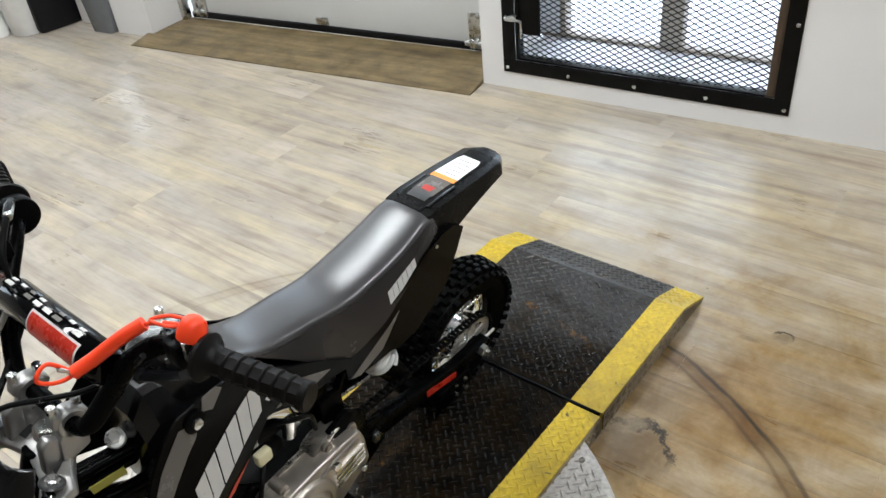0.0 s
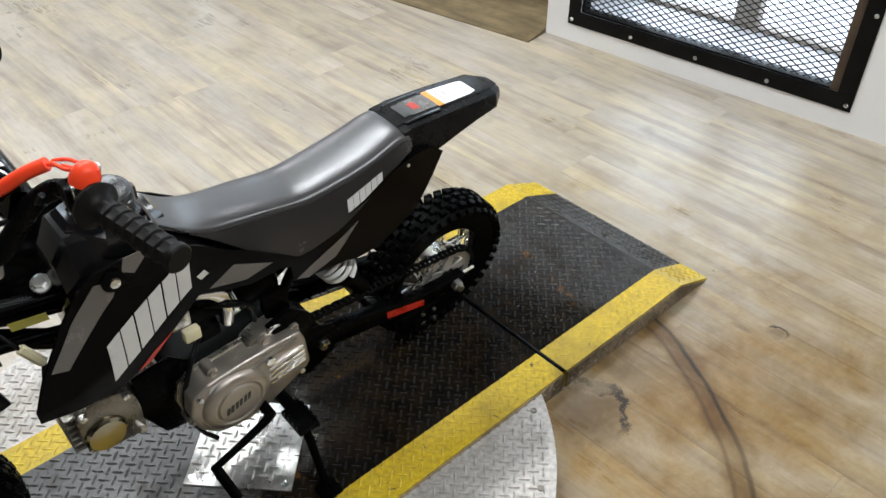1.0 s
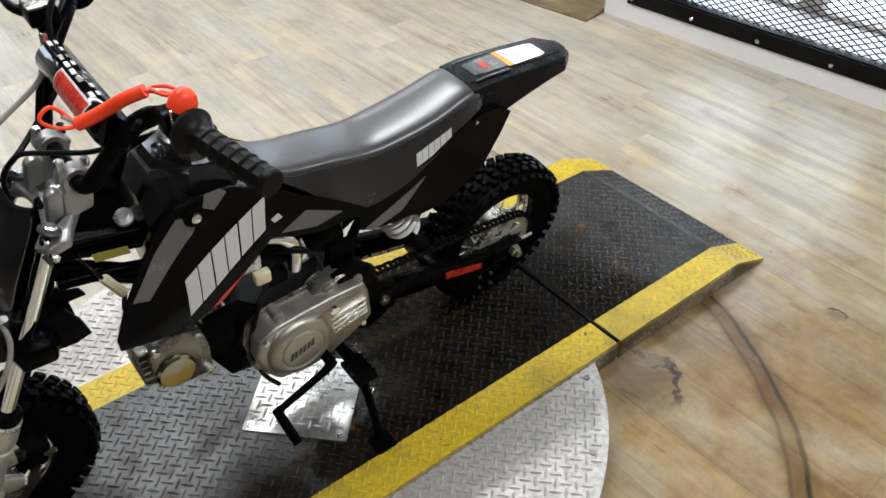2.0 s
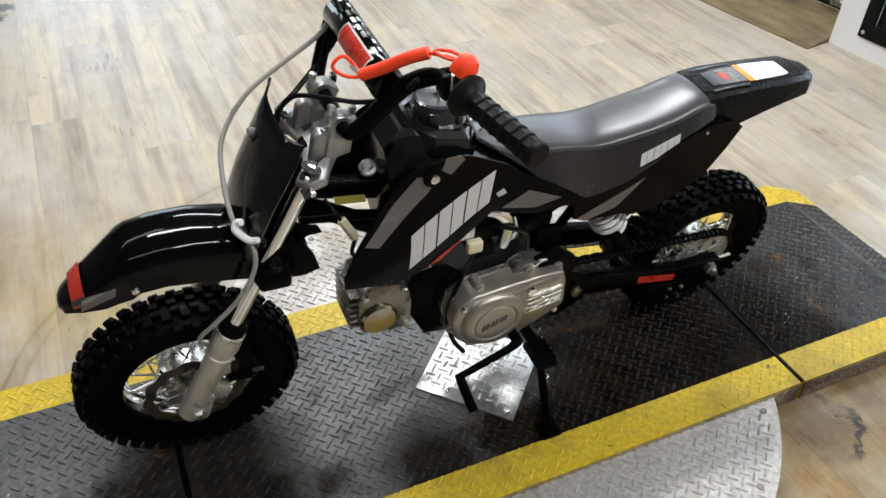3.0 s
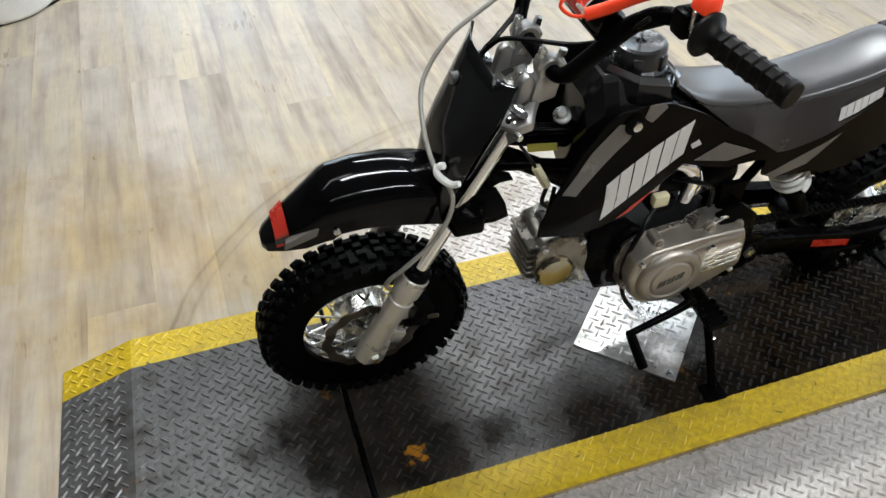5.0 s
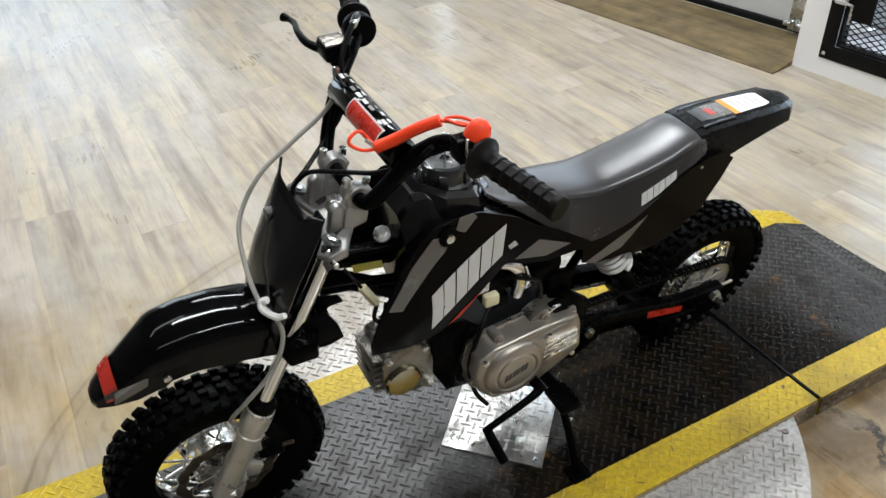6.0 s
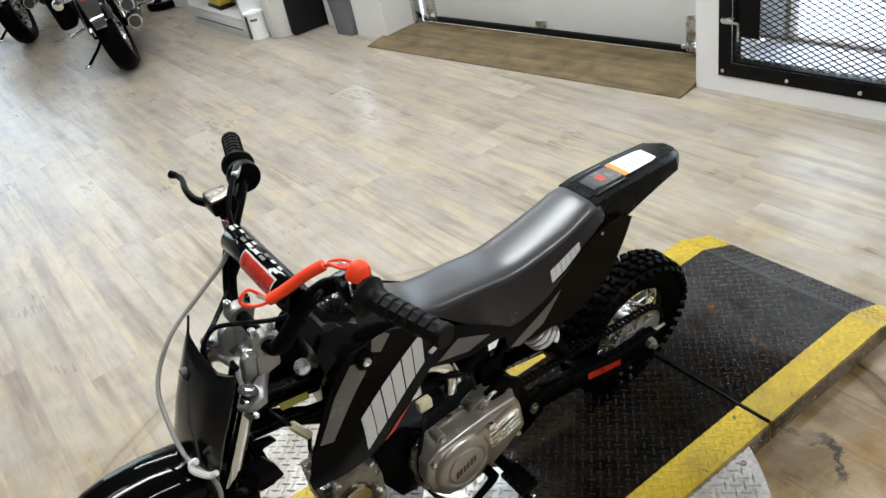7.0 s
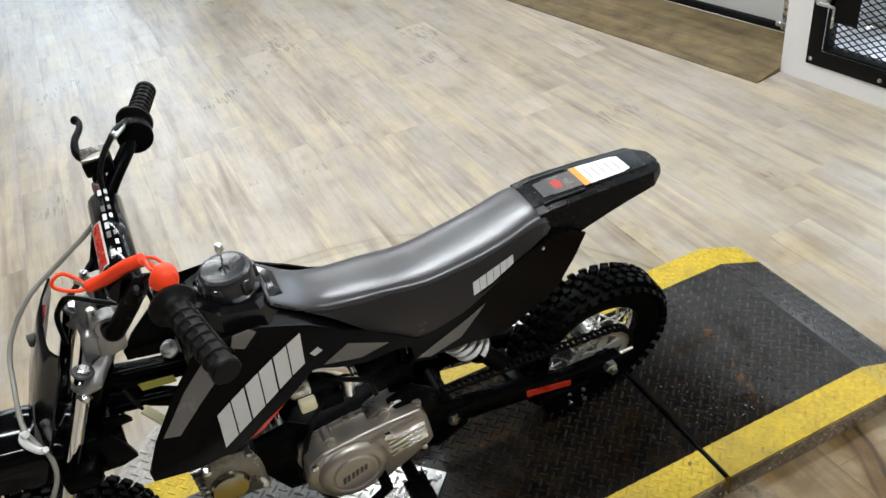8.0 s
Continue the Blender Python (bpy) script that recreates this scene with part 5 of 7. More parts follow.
for sg, nm in ((-1, "left"), (1, "right")):
    sh = part("shroud", patch(SHROUD, shroud_y, 0.016, 0.004, sg), DIM_GLOSS, bike, "glossy black side shroud with silver graphics", 40)
    decal("shroud_stripe", [[(-0.922, 0.552), (-0.900, 0.546), (-0.812, 0.608), (-0.800, 0.630), (-0.832, 0.640), (-0.874, 0.602)]], shroud_y, 0.0012, GREYD, sh, "grey stripe decal", 0.03, sg)
    decal("shroud_stripe", [[(-0.792, 0.640), (-0.775, 0.628), (-0.752, 0.648), (-0.760, 0.658), (-0.785, 0.660)]], shroud_y, 0.0012, GREYD, sh, "grey stripe decal", 0.03, sg)
    decal("shroud_stripe", [[(-0.672, 0.524), (-0.628, 0.553), (-0.566, 0.526), (-0.612, 0.513)]], shroud_y, 0.0012, GREYD, sh, "grey stripe decal", 0.03, sg)
    decal("graphic_bar", slant_bars(-0.852, 0.482, -0.698, 0.548, 0.054, 0.55), shroud_y, 0.0016, SILVERD, sh, "silver slanted bar graphic", 0.03, sg)
    decal("graphic_mark", [[(-0.688, 0.560), (-0.674, 0.566), (-0.668, 0.556), (-0.682, 0.550)]], shroud_y, 0.0016, SILVERD, sh, "", 0.05, sg)
    decal("red_flash", [[(-0.815, 0.468), (-0.790, 0.470), (-0.748, 0.494), (-0.785, 0.482)]], shroud_y, 0.0016, REDD, sh, "red flash decal", 0.05, sg)
    bs = turned([(0.017, 0.004), (0.017, 0.010), (0.012, 0.0115)], (0, 0, 0), "Y", 18, m=Matrix.Translation((-0.806, sg * (shroud_y(-0.806, 0.634) - 0.006), 0.634)) @ Matrix.Scale(sg, 4, (0, 1, 0)))
    part("bolt_recess", bs, SATIN, sh)
    part("shroud_bolt", turned([(0.008, 0.0115), (0.0075, 0.016), (0.0005, 0.017)], (0, 0, 0), "Y", 8, m=Matrix.Translation((-0.806, sg * (shroud_y(-0.806, 0.634) - 0.006), 0.634)) @ Matrix.Scale(sg, 4, (0, 1, 0))), STEEL, sh, "zinc bolt")

# seat
def interp(keys, x):
    """A smooth curve through keys (x, value)."""
    n = len(keys)
    x = min(keys[-1][0], max(keys[0][0], x))
    i = next(k for k in range(n - 1) if x <= keys[k + 1][0])
    step = [(keys[k + 1][1] - keys[k][1]) / (keys[k + 1][0] - keys[k][0]) for k in range(n - 1)]

    def slope(k):
        return step[0] if k == 0 else step[-1] if k == n - 1 else 0.5 * (step[k - 1] + step[k])
    h = keys[i + 1][0] - keys[i][0]
    f = (x - keys[i][0]) / h
    return keys[i][1] * (1 + 2 * f) * (1 - f) ** 2 + h * slope(i) * f * (1 - f) ** 2 + keys[i + 1][1] * f * f * (3 - 2 * f) + h * slope(i + 1) * f * f * (f - 1)


S_CRE = [(-0.715, 0.656), (-0.660, 0.610), (-0.543, 0.588), (-0.476, 0.578), (-0.405, 0.584), (-0.332, 0.596), (-0.270, 0.612), (-0.232, 0.606)]
S_TOP = [(-0.715, 0.660), (-0.700, 0.648), (-0.660, 0.624), (-0.543, 0.601), (-0.476, 0.592), (-0.405, 0.599), (-0.332, 0.612), (-0.270, 0.629), (-0.248, 0.626), (-0.232, 0.618)]
S_LOW = [(-0.715, 0.650), (-0.637, 0.588), (-0.556, 0.525), (-0.515, 0.505), (-0.459, 0.512), (-0.352, 0.552), (-0.280, 0.586), (-0.232, 0.600)]
S_WID = [(-0.715, 0.050), (-0.636, 0.052), (-0.553, 0.054), (-0.440, 0.058), (-0.336, 0.059), (-0.270, 0.055), (-0.245, 0.052), (-0.232, 0.036)]


def seat_side(x, z):
    """Half width of the seat's side wall at x, z."""
    lo, cr, w = interp(S_LOW, x), interp(S_CRE, x), interp(S_WID, x)
    f = min(1.0, max(0.0, (z - lo) / max(1e-4, cr - lo)))
    return w + min(0.030, 0.50 * (cr - lo)) * (1 - f) ** 0.8 * min(1, (0.74 + x) / 0.02 if x < -0.70 else 1) * min(1.0, max(0.1, (-0.228 - x) / 0.022))


loops, topl = [], []
nx = 44
for k in range(nx + 1):
    x = -0.715 + 0.483 * k / nx
    zt, zc, zl, w = interp(S_TOP, x), interp(S_CRE, x), interp(S_LOW, x), interp(S_WID, x)
    zc = min(zc, zt - 0.006)
    side_pts = [(seat_side(x, zl) * 0.96, zl - 0.004)] + [(seat_side(x, zl + (zc - zl) * f), zl + (zc - zl) * f) for f in (0.0, 0.25, 0.5, 0.75, 1.0)]
    loops.append([Vector((x, -a, b)) for a, b in side_pts] + [Vector((x, a, b)) for a, b in side_pts[::-1]])
    tp = [(w, zc)] + [(w * math.cos(a) ** 0.8, zc + (zt - zc) * math.sin(a) ** 0.72) for a in (radians(d) for d in (14, 30, 45, 60, 75))] + [(0.0, zt)]
    topl.append([Vector((x, -a, b)) for a, b in tp] + [Vector((x, a, b)) for a, b in tp[-2::-1]])
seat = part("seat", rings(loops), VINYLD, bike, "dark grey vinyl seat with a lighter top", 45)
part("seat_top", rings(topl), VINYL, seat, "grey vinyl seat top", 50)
for sg in (-1, 1):
    part("seat_piping", sweep([(x, sg * interp(S_WID, x) * 1.01, min(interp(S_CRE, x), interp(S_TOP, x) - 0.006)) for x in (-0.713, -0.66, -0.60, -0.54, -0.48, -0.42, -0.36, -0.30, -0.27, -0.245, -0.233)], 0.0016, 6, 4), VINYLD, seat, "stitched piping")
    lg = slant_bars(-0.408, 0.541, -0.328, 0.563, 0.018, 0.5)
    decal("seat_bar", lg, seat_side, 0.0012, SILVERD, seat, "pale slanted bar print", 0.02, sg)
part("seat_strap", sweep([(-0.716, -0.050, 0.652), (-0.718, -0.045, 0.663), (-0.718, 0.0, 0.669), (-0.718, 0.045, 0.663), (-0.716, 0.050, 0.652)], 0.0022, 8, 4), GREYD, seat, "pale front edge of the seat")

# rear side panels
PANEL = [(-0.530, 0.508), (-0.526, 0.458), (-0.500, 0.446), (-0.455, 0.442), (-0.420, 0.440), (-0.395, 0.430), (-0.345, 0.428), (-0.290, 0.448), (-0.244, 0.468), (-0.205, 0.525), (-0.183, 0.566), (-0.214, 0.588), (-0.255, 0.590), (-0.300, 0.580), (-0.360, 0.556), (-0.410, 0.534), (-0.460, 0.512), (-0.515, 0.500)]


def panel_y(x, z):
    return 0.084 - 0.016 * max(0.0, (x + 0.42) / 0.24) + 0.10 * max(0.0, 0.47 - z) * 0.3


for sg in (-1, 1):
    pn = part("side_panel", patch(PANEL, panel_y, 0.02, 0.004, sg), DIM_GLOSS, bike, "black rear side panel with a silver wedge", 40)
    decal("panel_wedge", [[(-0.520, 0.456), (-0.498, 0.447), (-0.440, 0.462), (-0.388, 0.514)]], panel_y, 0.0012, GREYD, pn, "silver-grey wedge decal", 0.03, sg)
    part("panel_bolt", turned([(0.0036, 0.0), (0.0032, 0.002), (0.0005, 0.0026)], (0, 0, 0), "Y", 8, m=Matrix.Translation((-0.272, sg * (panel_y(-0.272, 0.577) + 0.001), 0.577)) @ Matrix.Scale(sg, 4, (0, 1, 0))), STEEL, pn)

# rear fender
rf = [(-0.262, 0.627, 0.050, 0.060, 0.062), (-0.225, 0.630, 0.051, 0.061, 0.070), (-0.185, 0.629, 0.050, 0.060, 0.062), (-0.130, 0.627, 0.049, 0.057, 0.048), (-0.080, 0.624, 0.047, 0.054, 0.036), (-0.032, 0.622, 0.044, 0.050, 0.029), (-0.030, 0.6215, 0.0435, 0.0495, 0.0285), (-0.003, 0.616, 0.025, 0.030, 0.018)]
loops = []
for x, zt, wt, wb, d in rf:
    o_ = [(-wb, -d), (-wt - 0.55 * (wb - wt), -0.40 * d), (-wt, -0.002), (-wt * 0.64, 0.0), (-wt * 0.60, 0.0025), (0, 0.0035), (wt * 0.60, 0.0025), (wt * 0.64, 0.0), (wt, -0.002), (wt + 0.55 * (wb - wt), -0.40 * d), (wb, -d)]
    i_ = [(a * 0.93, b - (0.005 if abs(a) <= wt else 0.001)) for a, b in o_]
    loops.append([Vector((x, a, zt + b)) for a, b in o_] + [Vector((x, a, zt + b)) for a, b in i_[::-1]])
rfo = part("rear_fender", rings(loops), TAILP, bike, "black rear mudguard with a warning sticker", 16)


def tail_z(x):
    for (a, za, *_), (b, zb, *_) in zip(rf, rf[1:]):
        if a <= x <= b:
            return za + (zb - za) * (x - a) / (b - a) + 0.0036
    return 0.62


def on_tail(name, x0, x1, w0, w1, lift, mat, label, cut=0.0):
    """A thin sheet that follows the top of the mudguard from x0 to x1, with a clipped far corner."""
    xs = [x0 + (x1 - x0) * k / 6 for k in range(7)]
    lp = []
    for k, x in enumerate(xs):
        w = w0 + (w1 - w0) * k / 6
        z = tail_z(x) + lift
        e = cut if k == 6 else 0.0
        lp.append([Vector((x, -w + e, z - 0.0004)), Vector((x, 0, z)), Vector((x, w - e, z - 0.0004)), Vector((x, w - e, z - 0.0016)), Vector((x, -w + e, z - 0.0016))])
    part(name, rings(lp), mat, rfo, label, 30)


on_tail("sticker", -0.147, -0.064, 0.027, 0.024, 0.0008, PAPER, "white warning sticker", 0.004)
on_tail("sticker_band", -0.160, -0.147, 0.0275, 0.027, 0.0010, ORANGE, "orange heading band")
on_tail("fender_panel", -0.218, -0.160, 0.023, 0.0235, 0.0006, GREYD, "grey insert")
# a dark sheet on the surface paints the shade of a recess
on_tail("fender_recess", -0.236, -0.213, 0.021, 0.021, 0.0009, INK_SHADE, "dark sheet standing in for a shaded recess")
on_tail("fender_mark", -0.208, -0.193, 0.010, 0.012, 0.0014, REDD, "small red mark")
for k in range(5):
    on_tail("sticker_line", -0.138 + 0.014 * k, -0.1365 + 0.014 * k, 0.017, 0.017, 0.0012, GREYD, "")
for sg in (-1, 1):
    part("fender_rib", sweep([(x, sg * 0.034, tail_z(x) - 0.002) for x in (-0.245, -0.21, -0.165)], 0.0028, 6, 2), TANKP, rfo)
part("inner_fender", rings([[Vector((x, a, z + b)) for a, b in ((-w, -0.03), (-w, 0), (w, 0), (w, -0.03))] for x, z, w in ((-0.375, 0.40, 0.045), (-0.345, 0.46, 0.05), (-0.28, 0.55, 0.055), (-0.20, 0.60, 0.055))]), SATIN, bike, "black inner mudguard")
part("underseat_tray", box(-0.66, -0.26, -0.055, 0.055, 0.49, 0.57, 0.01), SATIN, bike, "black plastic under the seat")

# frame
fr = sweep([(-1.000, 0, 0.600), (-0.93, 0, 0.575), (-0.80, 0, 0.545), (-0.66, 0, 0.530), (-0.56, 0, 0.50), (-0.535, 0, 0.42), (-0.530, 0, 0.27)], 0.019, 14, 5)
fm = part("frame", fr, FRAMEP, bike, "black tubular steel frame")
part("down_tube", sweep([(-1.005, 0, 0.565), (-0.93, 0, 0.520), (-0.86, 0, 0.47), (-0.80, 0, 0.41), (-0.77, 0, 0.33), (-0.755, 0, 0.24)], 0.016, 12, 5), FRAMEP, fm)
for sg in (-1, 1):
    part("seat_rail", sweep([(-0.53, sg * 0.05, 0.50), (-0.40, sg * 0.052, 0.53), (-0.26, sg * 0.050, 0.585)], 0.010, 10, 4), FRAMEP, fm)
    part("seat_stay", sweep([(-0.545, sg * 0.052, 0.30), (-0.525, sg * 0.052, 0.42), (-0.430, sg * 0.050, 0.54)], 0.009, 10, 4), FRAMEP, fm)
    part("engine_plate", prism([(-0.815, 0.385), (-0.752, 0.395), (-0.715, 0.36), (-0.705, 0.25), (-0.735, 0.215), (-0.785, 0.225), (-0.815, 0.29)], sg * 0.052 - 0.004, sg * 0.052 + 0.004, 0.002), FRAMEP, fm, "black engine mounting plate")
    part("pivot_plate", prism([(-0.580, 0.43), (-0.530, 0.43), (-0.524, 0.300), (-0.478, 0.282), (-0.437, 0.268), (-0.437, 0.20), (-0.50, 0.17), (-0.56, 0.20)], sg * 0.060 - 0.005, sg * 0.060 + 0.005, 0.002), FRAMEP, fm, "black swingarm pivot plate")
part("frame_label", prism([(-0.936, 0.571), (-0.886, 0.562), (-0.884, 0.548), (-0.934, 0.556)], -0.0205, -0.0185, plane="xz"), YELLOWL, fm, "yellow frame label")
bolt_up = Vector((-0.25, -0.45, 0.86)).normalized()
bolt_at = Vector((-0.875, -0.004, 0.600))
hbt = rod(bolt_at + bolt_up * 0.004, bolt_at + bolt_up * 0.016, 0.0088, 6, bevel=0.002)
hbt = rod(bolt_at, bolt_at + bolt_up * 0.005, 0.0145, 20, bm=hbt, bevel=0.0015)
part("bolt_grommet", rod(bolt_at - bolt_up * 0.022, bolt_at, 0.0135, 16, bevel=0.003), SATIN, fm, "black rubber grommet")
part("tank_bolt", hbt, ALLOY, fm, "bright zinc tank bolt with a washer", 12)
part("cross_tube", sweep([(-0.985, -0.012, 0.600), (-0.93, -0.015, 0.592), (-0.86, -0.02, 0.582)], 0.007, 10, 4), FRAMEP, fm, "black wiring tube")
part("gusset_tube", sweep([(-0.99, -0.01, 0.535), (-0.92, -0.015, 0.525), (-0.85, -0.02, 0.51)], 0.010, 10, 4), FRAMEP, fm)
pl_ = rod((-0.938, -0.060, 0.560), (-0.918, -0.066, 0.522), 0.0075, 6)
part("wire_plug", pl_, CREAM, bike, "cream wiring plug")
part("wire", sweep([(-0.955, -0.035, 0.585), (-0.945, -0.055, 0.572), (-0.938, -0.060, 0.558)], 0.0028, 8, 4), CABLE, bike)
part("wire", sweep([(-0.918, -0.066, 0.520), (-0.925, -0.07, 0.495), (-0.910, -0.068, 0.480), (-0.895, -0.05, 0.50)], 0.0036, 8, 5), CABLE, bike)

# engine
ec = prism([(-0.770, 0.235), (-0.700, 0.205), (-0.570, 0.205), (-0.525, 0.240), (-0.518, 0.300), (-0.555, 0.325), (-0.640, 0.335), (-0.735, 0.330), (-0.765, 0.315)], -0.060, 0.060, 0.012)
# case coloured near-black to sink into the dark between the parts
eng = part("engine", ec, NEARBLACK, bike, "dark four-stroke engine case")
COVER = [(-0.756, 0.295), (-0.746, 0.252), (-0.715, 0.216), (-0.660, 0.205), (-0.615, 0.214), (-0.575, 0.234), (-0.530, 0.258), (-0.522, 0.268), (-0.528, 0.330), (-0.538, 0.356), (-0.600, 0.358), (-0.650, 0.356), (-0.718, 0.350), (-0.748, 0.332)]
cov = prism(COVER, -0.110, -0.056, 0.006, segs=3)
cv = part("engine_cover", cov, CAST, bike, "rounded cast side cover")
# joint flange behind the cover, with lugs
part("cover_flange", prism([(x + (0.004 if x > -0.64 else -0.004), z + (0.004 if z > 0.29 else -0.004)) for x, z in COVER], -0.066, -0.058, 0.001), HEADM, cv)
for lx, lz in ((-0.748, 0.262), (-0.700, 0.354), (-0.600, 0.362), (-0.540, 0.352), (-0.560, 0.240), (-0.690, 0.208)):
    part("cover_lug", turned([(0.010, -0.064), (0.010, -0.092), (0.0065, -0.094), (0.0065, -0.098), (0.0005, -0.0985)], (lx, 0, lz), "Y", 12), CAST, cv)
M_C = (-0.676, 0, 0.284)
part("cover_boss", turned([(0.064, -0.104), (0.062, -0.116), (0.057, -0.1215), (0.050, -0.1235), (0.046, -0.1235), (0.043, -0.1205), (0.040, -0.1205), (0.037, -0.1235), (0.0005, -0.1245)], M_C, "Y", 44), CAST, cv, "round raised cover")
for pl in slant_bars(-0.704, 0.270, -0.654, 0.286, 0.013, 0.5, gap=0.2):
    part("cover_bar", prism(pl, -0.1256, -0.1240), INK_SHADE, cv, "dark slanted bar print")
for k in range(4):
    part("cover_rib", box(-0.608, -0.534 - 0.001 * k, -0.1145, -0.108, -0.0026, 0.0026, 0.0012, segs=1, m=Matrix.Translation((0, 0, 0.279 + 0.0125 * k)) @ Matrix.Translation((-0.57, 0, 0)) @ Matrix.Rotation(radians(-9), 4, "Y") @ Matrix.Translation((0.57, 0, 0))), ALLOY, cv, "bright raised rib")
part("cover_label", prism([(-0.724, 0.316), (-0.676, 0.328), (-0.680, 0.348), (-0.716, 0.342)], -0.1112, -0.1092), SILVERD, cv, "small printed plate")
part("cover_plug", turned([(0.010, -0.113), (0.009, -0.121), (0.004, -0.122), (0.0005, -0.121)], (-0.606, 0, 0.336), "Y", 6), ALLOY, cv)
part("oil_ridge", sweep([(-0.640, -0.110, 0.332), (-0.600, -0.111, 0.344), (-0.548, -0.110, 0.346)], 0.0045, 8, 3), CAST, cv)
for px, pz in ((-0.545, 0.262), (-0.738, 0.332)):
    part("cover_bolt", turned([(0.006, -0.112), (0.0055, -0.118), (0.0005, -0.1185)], (px, 0, pz), "Y", 8), STEEL, cv)
cyl = part("cylinder", box(-0.815, -0.760, -0.036, 0.036, 0.282, 0.362, 0.006), CAST, bike, "finned cast cylinder")
for k in range(4):
    x = -0.810 + 0.013 * k
    part("fin", box(x, x + 0.005, -0.042, 0.042, 0.272, 0.372, 0.002, segs=1), CAST, cyl)
hd = prism([(-0.912, 0.300), (-0.900, 0.274), (-0.872, 0.260), (-0.812, 0.256), (-0.806, 0.320), (-0.822, 0.372), (-0.872, 0.384), (-0.904, 0.376), (-0.913, 0.350)], -0.056, 0.040, 0.008)
hdp = part("cylinder_head", hd, HEADM, bike, "cast cylinder head")
for k in range(6):
    part("fin", box(-0.926, -0.905, -0.050, 0.034, 0.286 + 0.015 * k, 0.2905 + 0.015 * k, 0.002, segs=1), HEADM, hdp)
part("cam_cover", turned([(0.034, -0.054), (0.034, -0.062), (0.030, -0.0665), (0.0005, -0.0675)], (-0.876, 0, 0.308), "Y", 32), POLISH, hdp, "polished round cam cover")
for px, pz in ((-0.902, 0.290), (-0.822, 0.270), (-0.900, 0.366), (-0.830, 0.366)):
    part("head_bolt", turned([(0.007, -0.054), (0.0065, -0.063), (0.0005, -0.064)], (px, 0, pz), "Y", 6), STEEL, hdp)
part("valve_cover", turned([(0.022, 0.388), (0.022, 0.400), (0.017, 0.405), (0.0005, 0.405)], (-0.875, 0, 0), "Z", 6), ALLOY, hdp)
part("exhaust_header", sweep([(-0.865, 0.02, 0.27), (-0.865, 0.05, 0.235), (-0.84, 0.085, 0.215), (-0.70, 0.115, 0.215), (-0.50, 0.118, 0.26), (-0.33, 0.115, 0.36)], 0.014, 12, 5), FRAMEP, eng, "black exhaust pipe")
part("silencer", sweep([(-0.36, 0.118, 0.345), (-0.33, 0.120, 0.360), (-0.10, 0.122, 0.470), (-0.07, 0.122, 0.485)], [0.020, 0.035, 0.035, 0.028], 18, 3), FRAMEP, eng, "black silencer")
# carburettor and intake
part("intake_pipe", sweep([(-0.800, -0.01, 0.385), (-0.775, -0.015, 0.425), (-0.735, -0.02, 0.44), (-0.70, -0.02, 0.438)], 0.016, 14, 4), FRAMEP, eng, "dark intake pipe")
cb = rod((-0.705, -0.02, 0.438), (-0.635, -0.02, 0.432), 0.026, 18, bevel=0.004)
cb = rod((-0.672, -0.02, 0.39), (-0.672, -0.02, 0.49), 0.020, 16, bm=cb, bevel=0.004)
cb = box(-0.695, -0.650, -0.045, 0.005, 0.375, 0.405, 0.005, bm=cb)
# near-black too, matching the darkness under the tank
crb = part("carburettor", cb, NEARBLACK, bike, "small dark carburettor")
part("choke_plug", box(-0.728, -0.700, -0.088, -0.072, 0.438, 0.462, 0.004), CREAM, crb, "cream wiring connector")
part("air_filter", turned([(0.020, 0.0), (0.036, 0.006), (0.040, 0.02), (0.038, 0.085), (0.030, 0.095), (0.0005, 0.096)], axis="Z", seg=22, m=Matrix.Translation((-0.640, -0.02, 0.432)) @ Matrix.Rotation(radians(82), 4, "Y")), SATIN, crb, "black round air filter")
part("intake_elbow", sweep([(-0.700, -0.045, 0.500), (-0.662, -0.056, 0.492), (-0.640, -0.056, 0.455), (-0.640, -0.050, 0.405)], [0.012, 0.014, 0.014, 0.012], 14, 5), CHROME, crb, "crumpled chrome intake elbow")
part("filter_clamp", turned([(0.0415, 0.0), (0.0425, 0.004), (0.0425, 0.018), (0.0415, 0.022)], axis="Z", seg=24, m=Matrix.Translation((-0.640, -0.02, 0.432)) @ Matrix.Rotation(radians(82), 4, "Y")), CHROME, crb, "chrome filter band")
part("carb_hose", sweep([(-0.672, -0.045, 0.455), (-0.645, -0.075, 0.465), (-0.610, -0.075, 0.440), (-0.600, -0.070, 0.395)], 0.0045, 8, 5), CABLE, crb)
part("fuel_hose", sweep([(-0.690, -0.045, 0.40), (-0.725, -0.070, 0.37), (-0.752, -0.080, 0.30), (-0.740, -0.085, 0.225), (-0.715, -0.09, 0.18)], 0.0045, 8, 5), CABLE, crb)
part("fuel_tap", box(-0.735, -0.700, -0.055, -0.03, 0.440, 0.470, 0.004), STEEL, crb)
part("clutch_cover_top", prism([(-0.632, 0.350), (-0.560, 0.352), (-0.548, 0.364), (-0.572, 0.376), (-0.602, 0.374), (-0.626, 0.362)], -0.086, -0.050, 0.005), HEADM, eng, "oily cast top of the gear case")
part("clutch_arm", sweep([(-0.600, -0.080, 0.352), (-0.580, -0.085, 0.375), (-0.555, -0.080, 0.370)], 0.006, 8, 4), ALLOY, eng)
part("sprocket_cover", prism([(-0.590, 0.38), (-0.540, 0.395), (-0.500, 0.36), (-0.495, 0.30), (-0.53, 0.26)], -0.088, -0.075, 0.004), SATIN, eng)

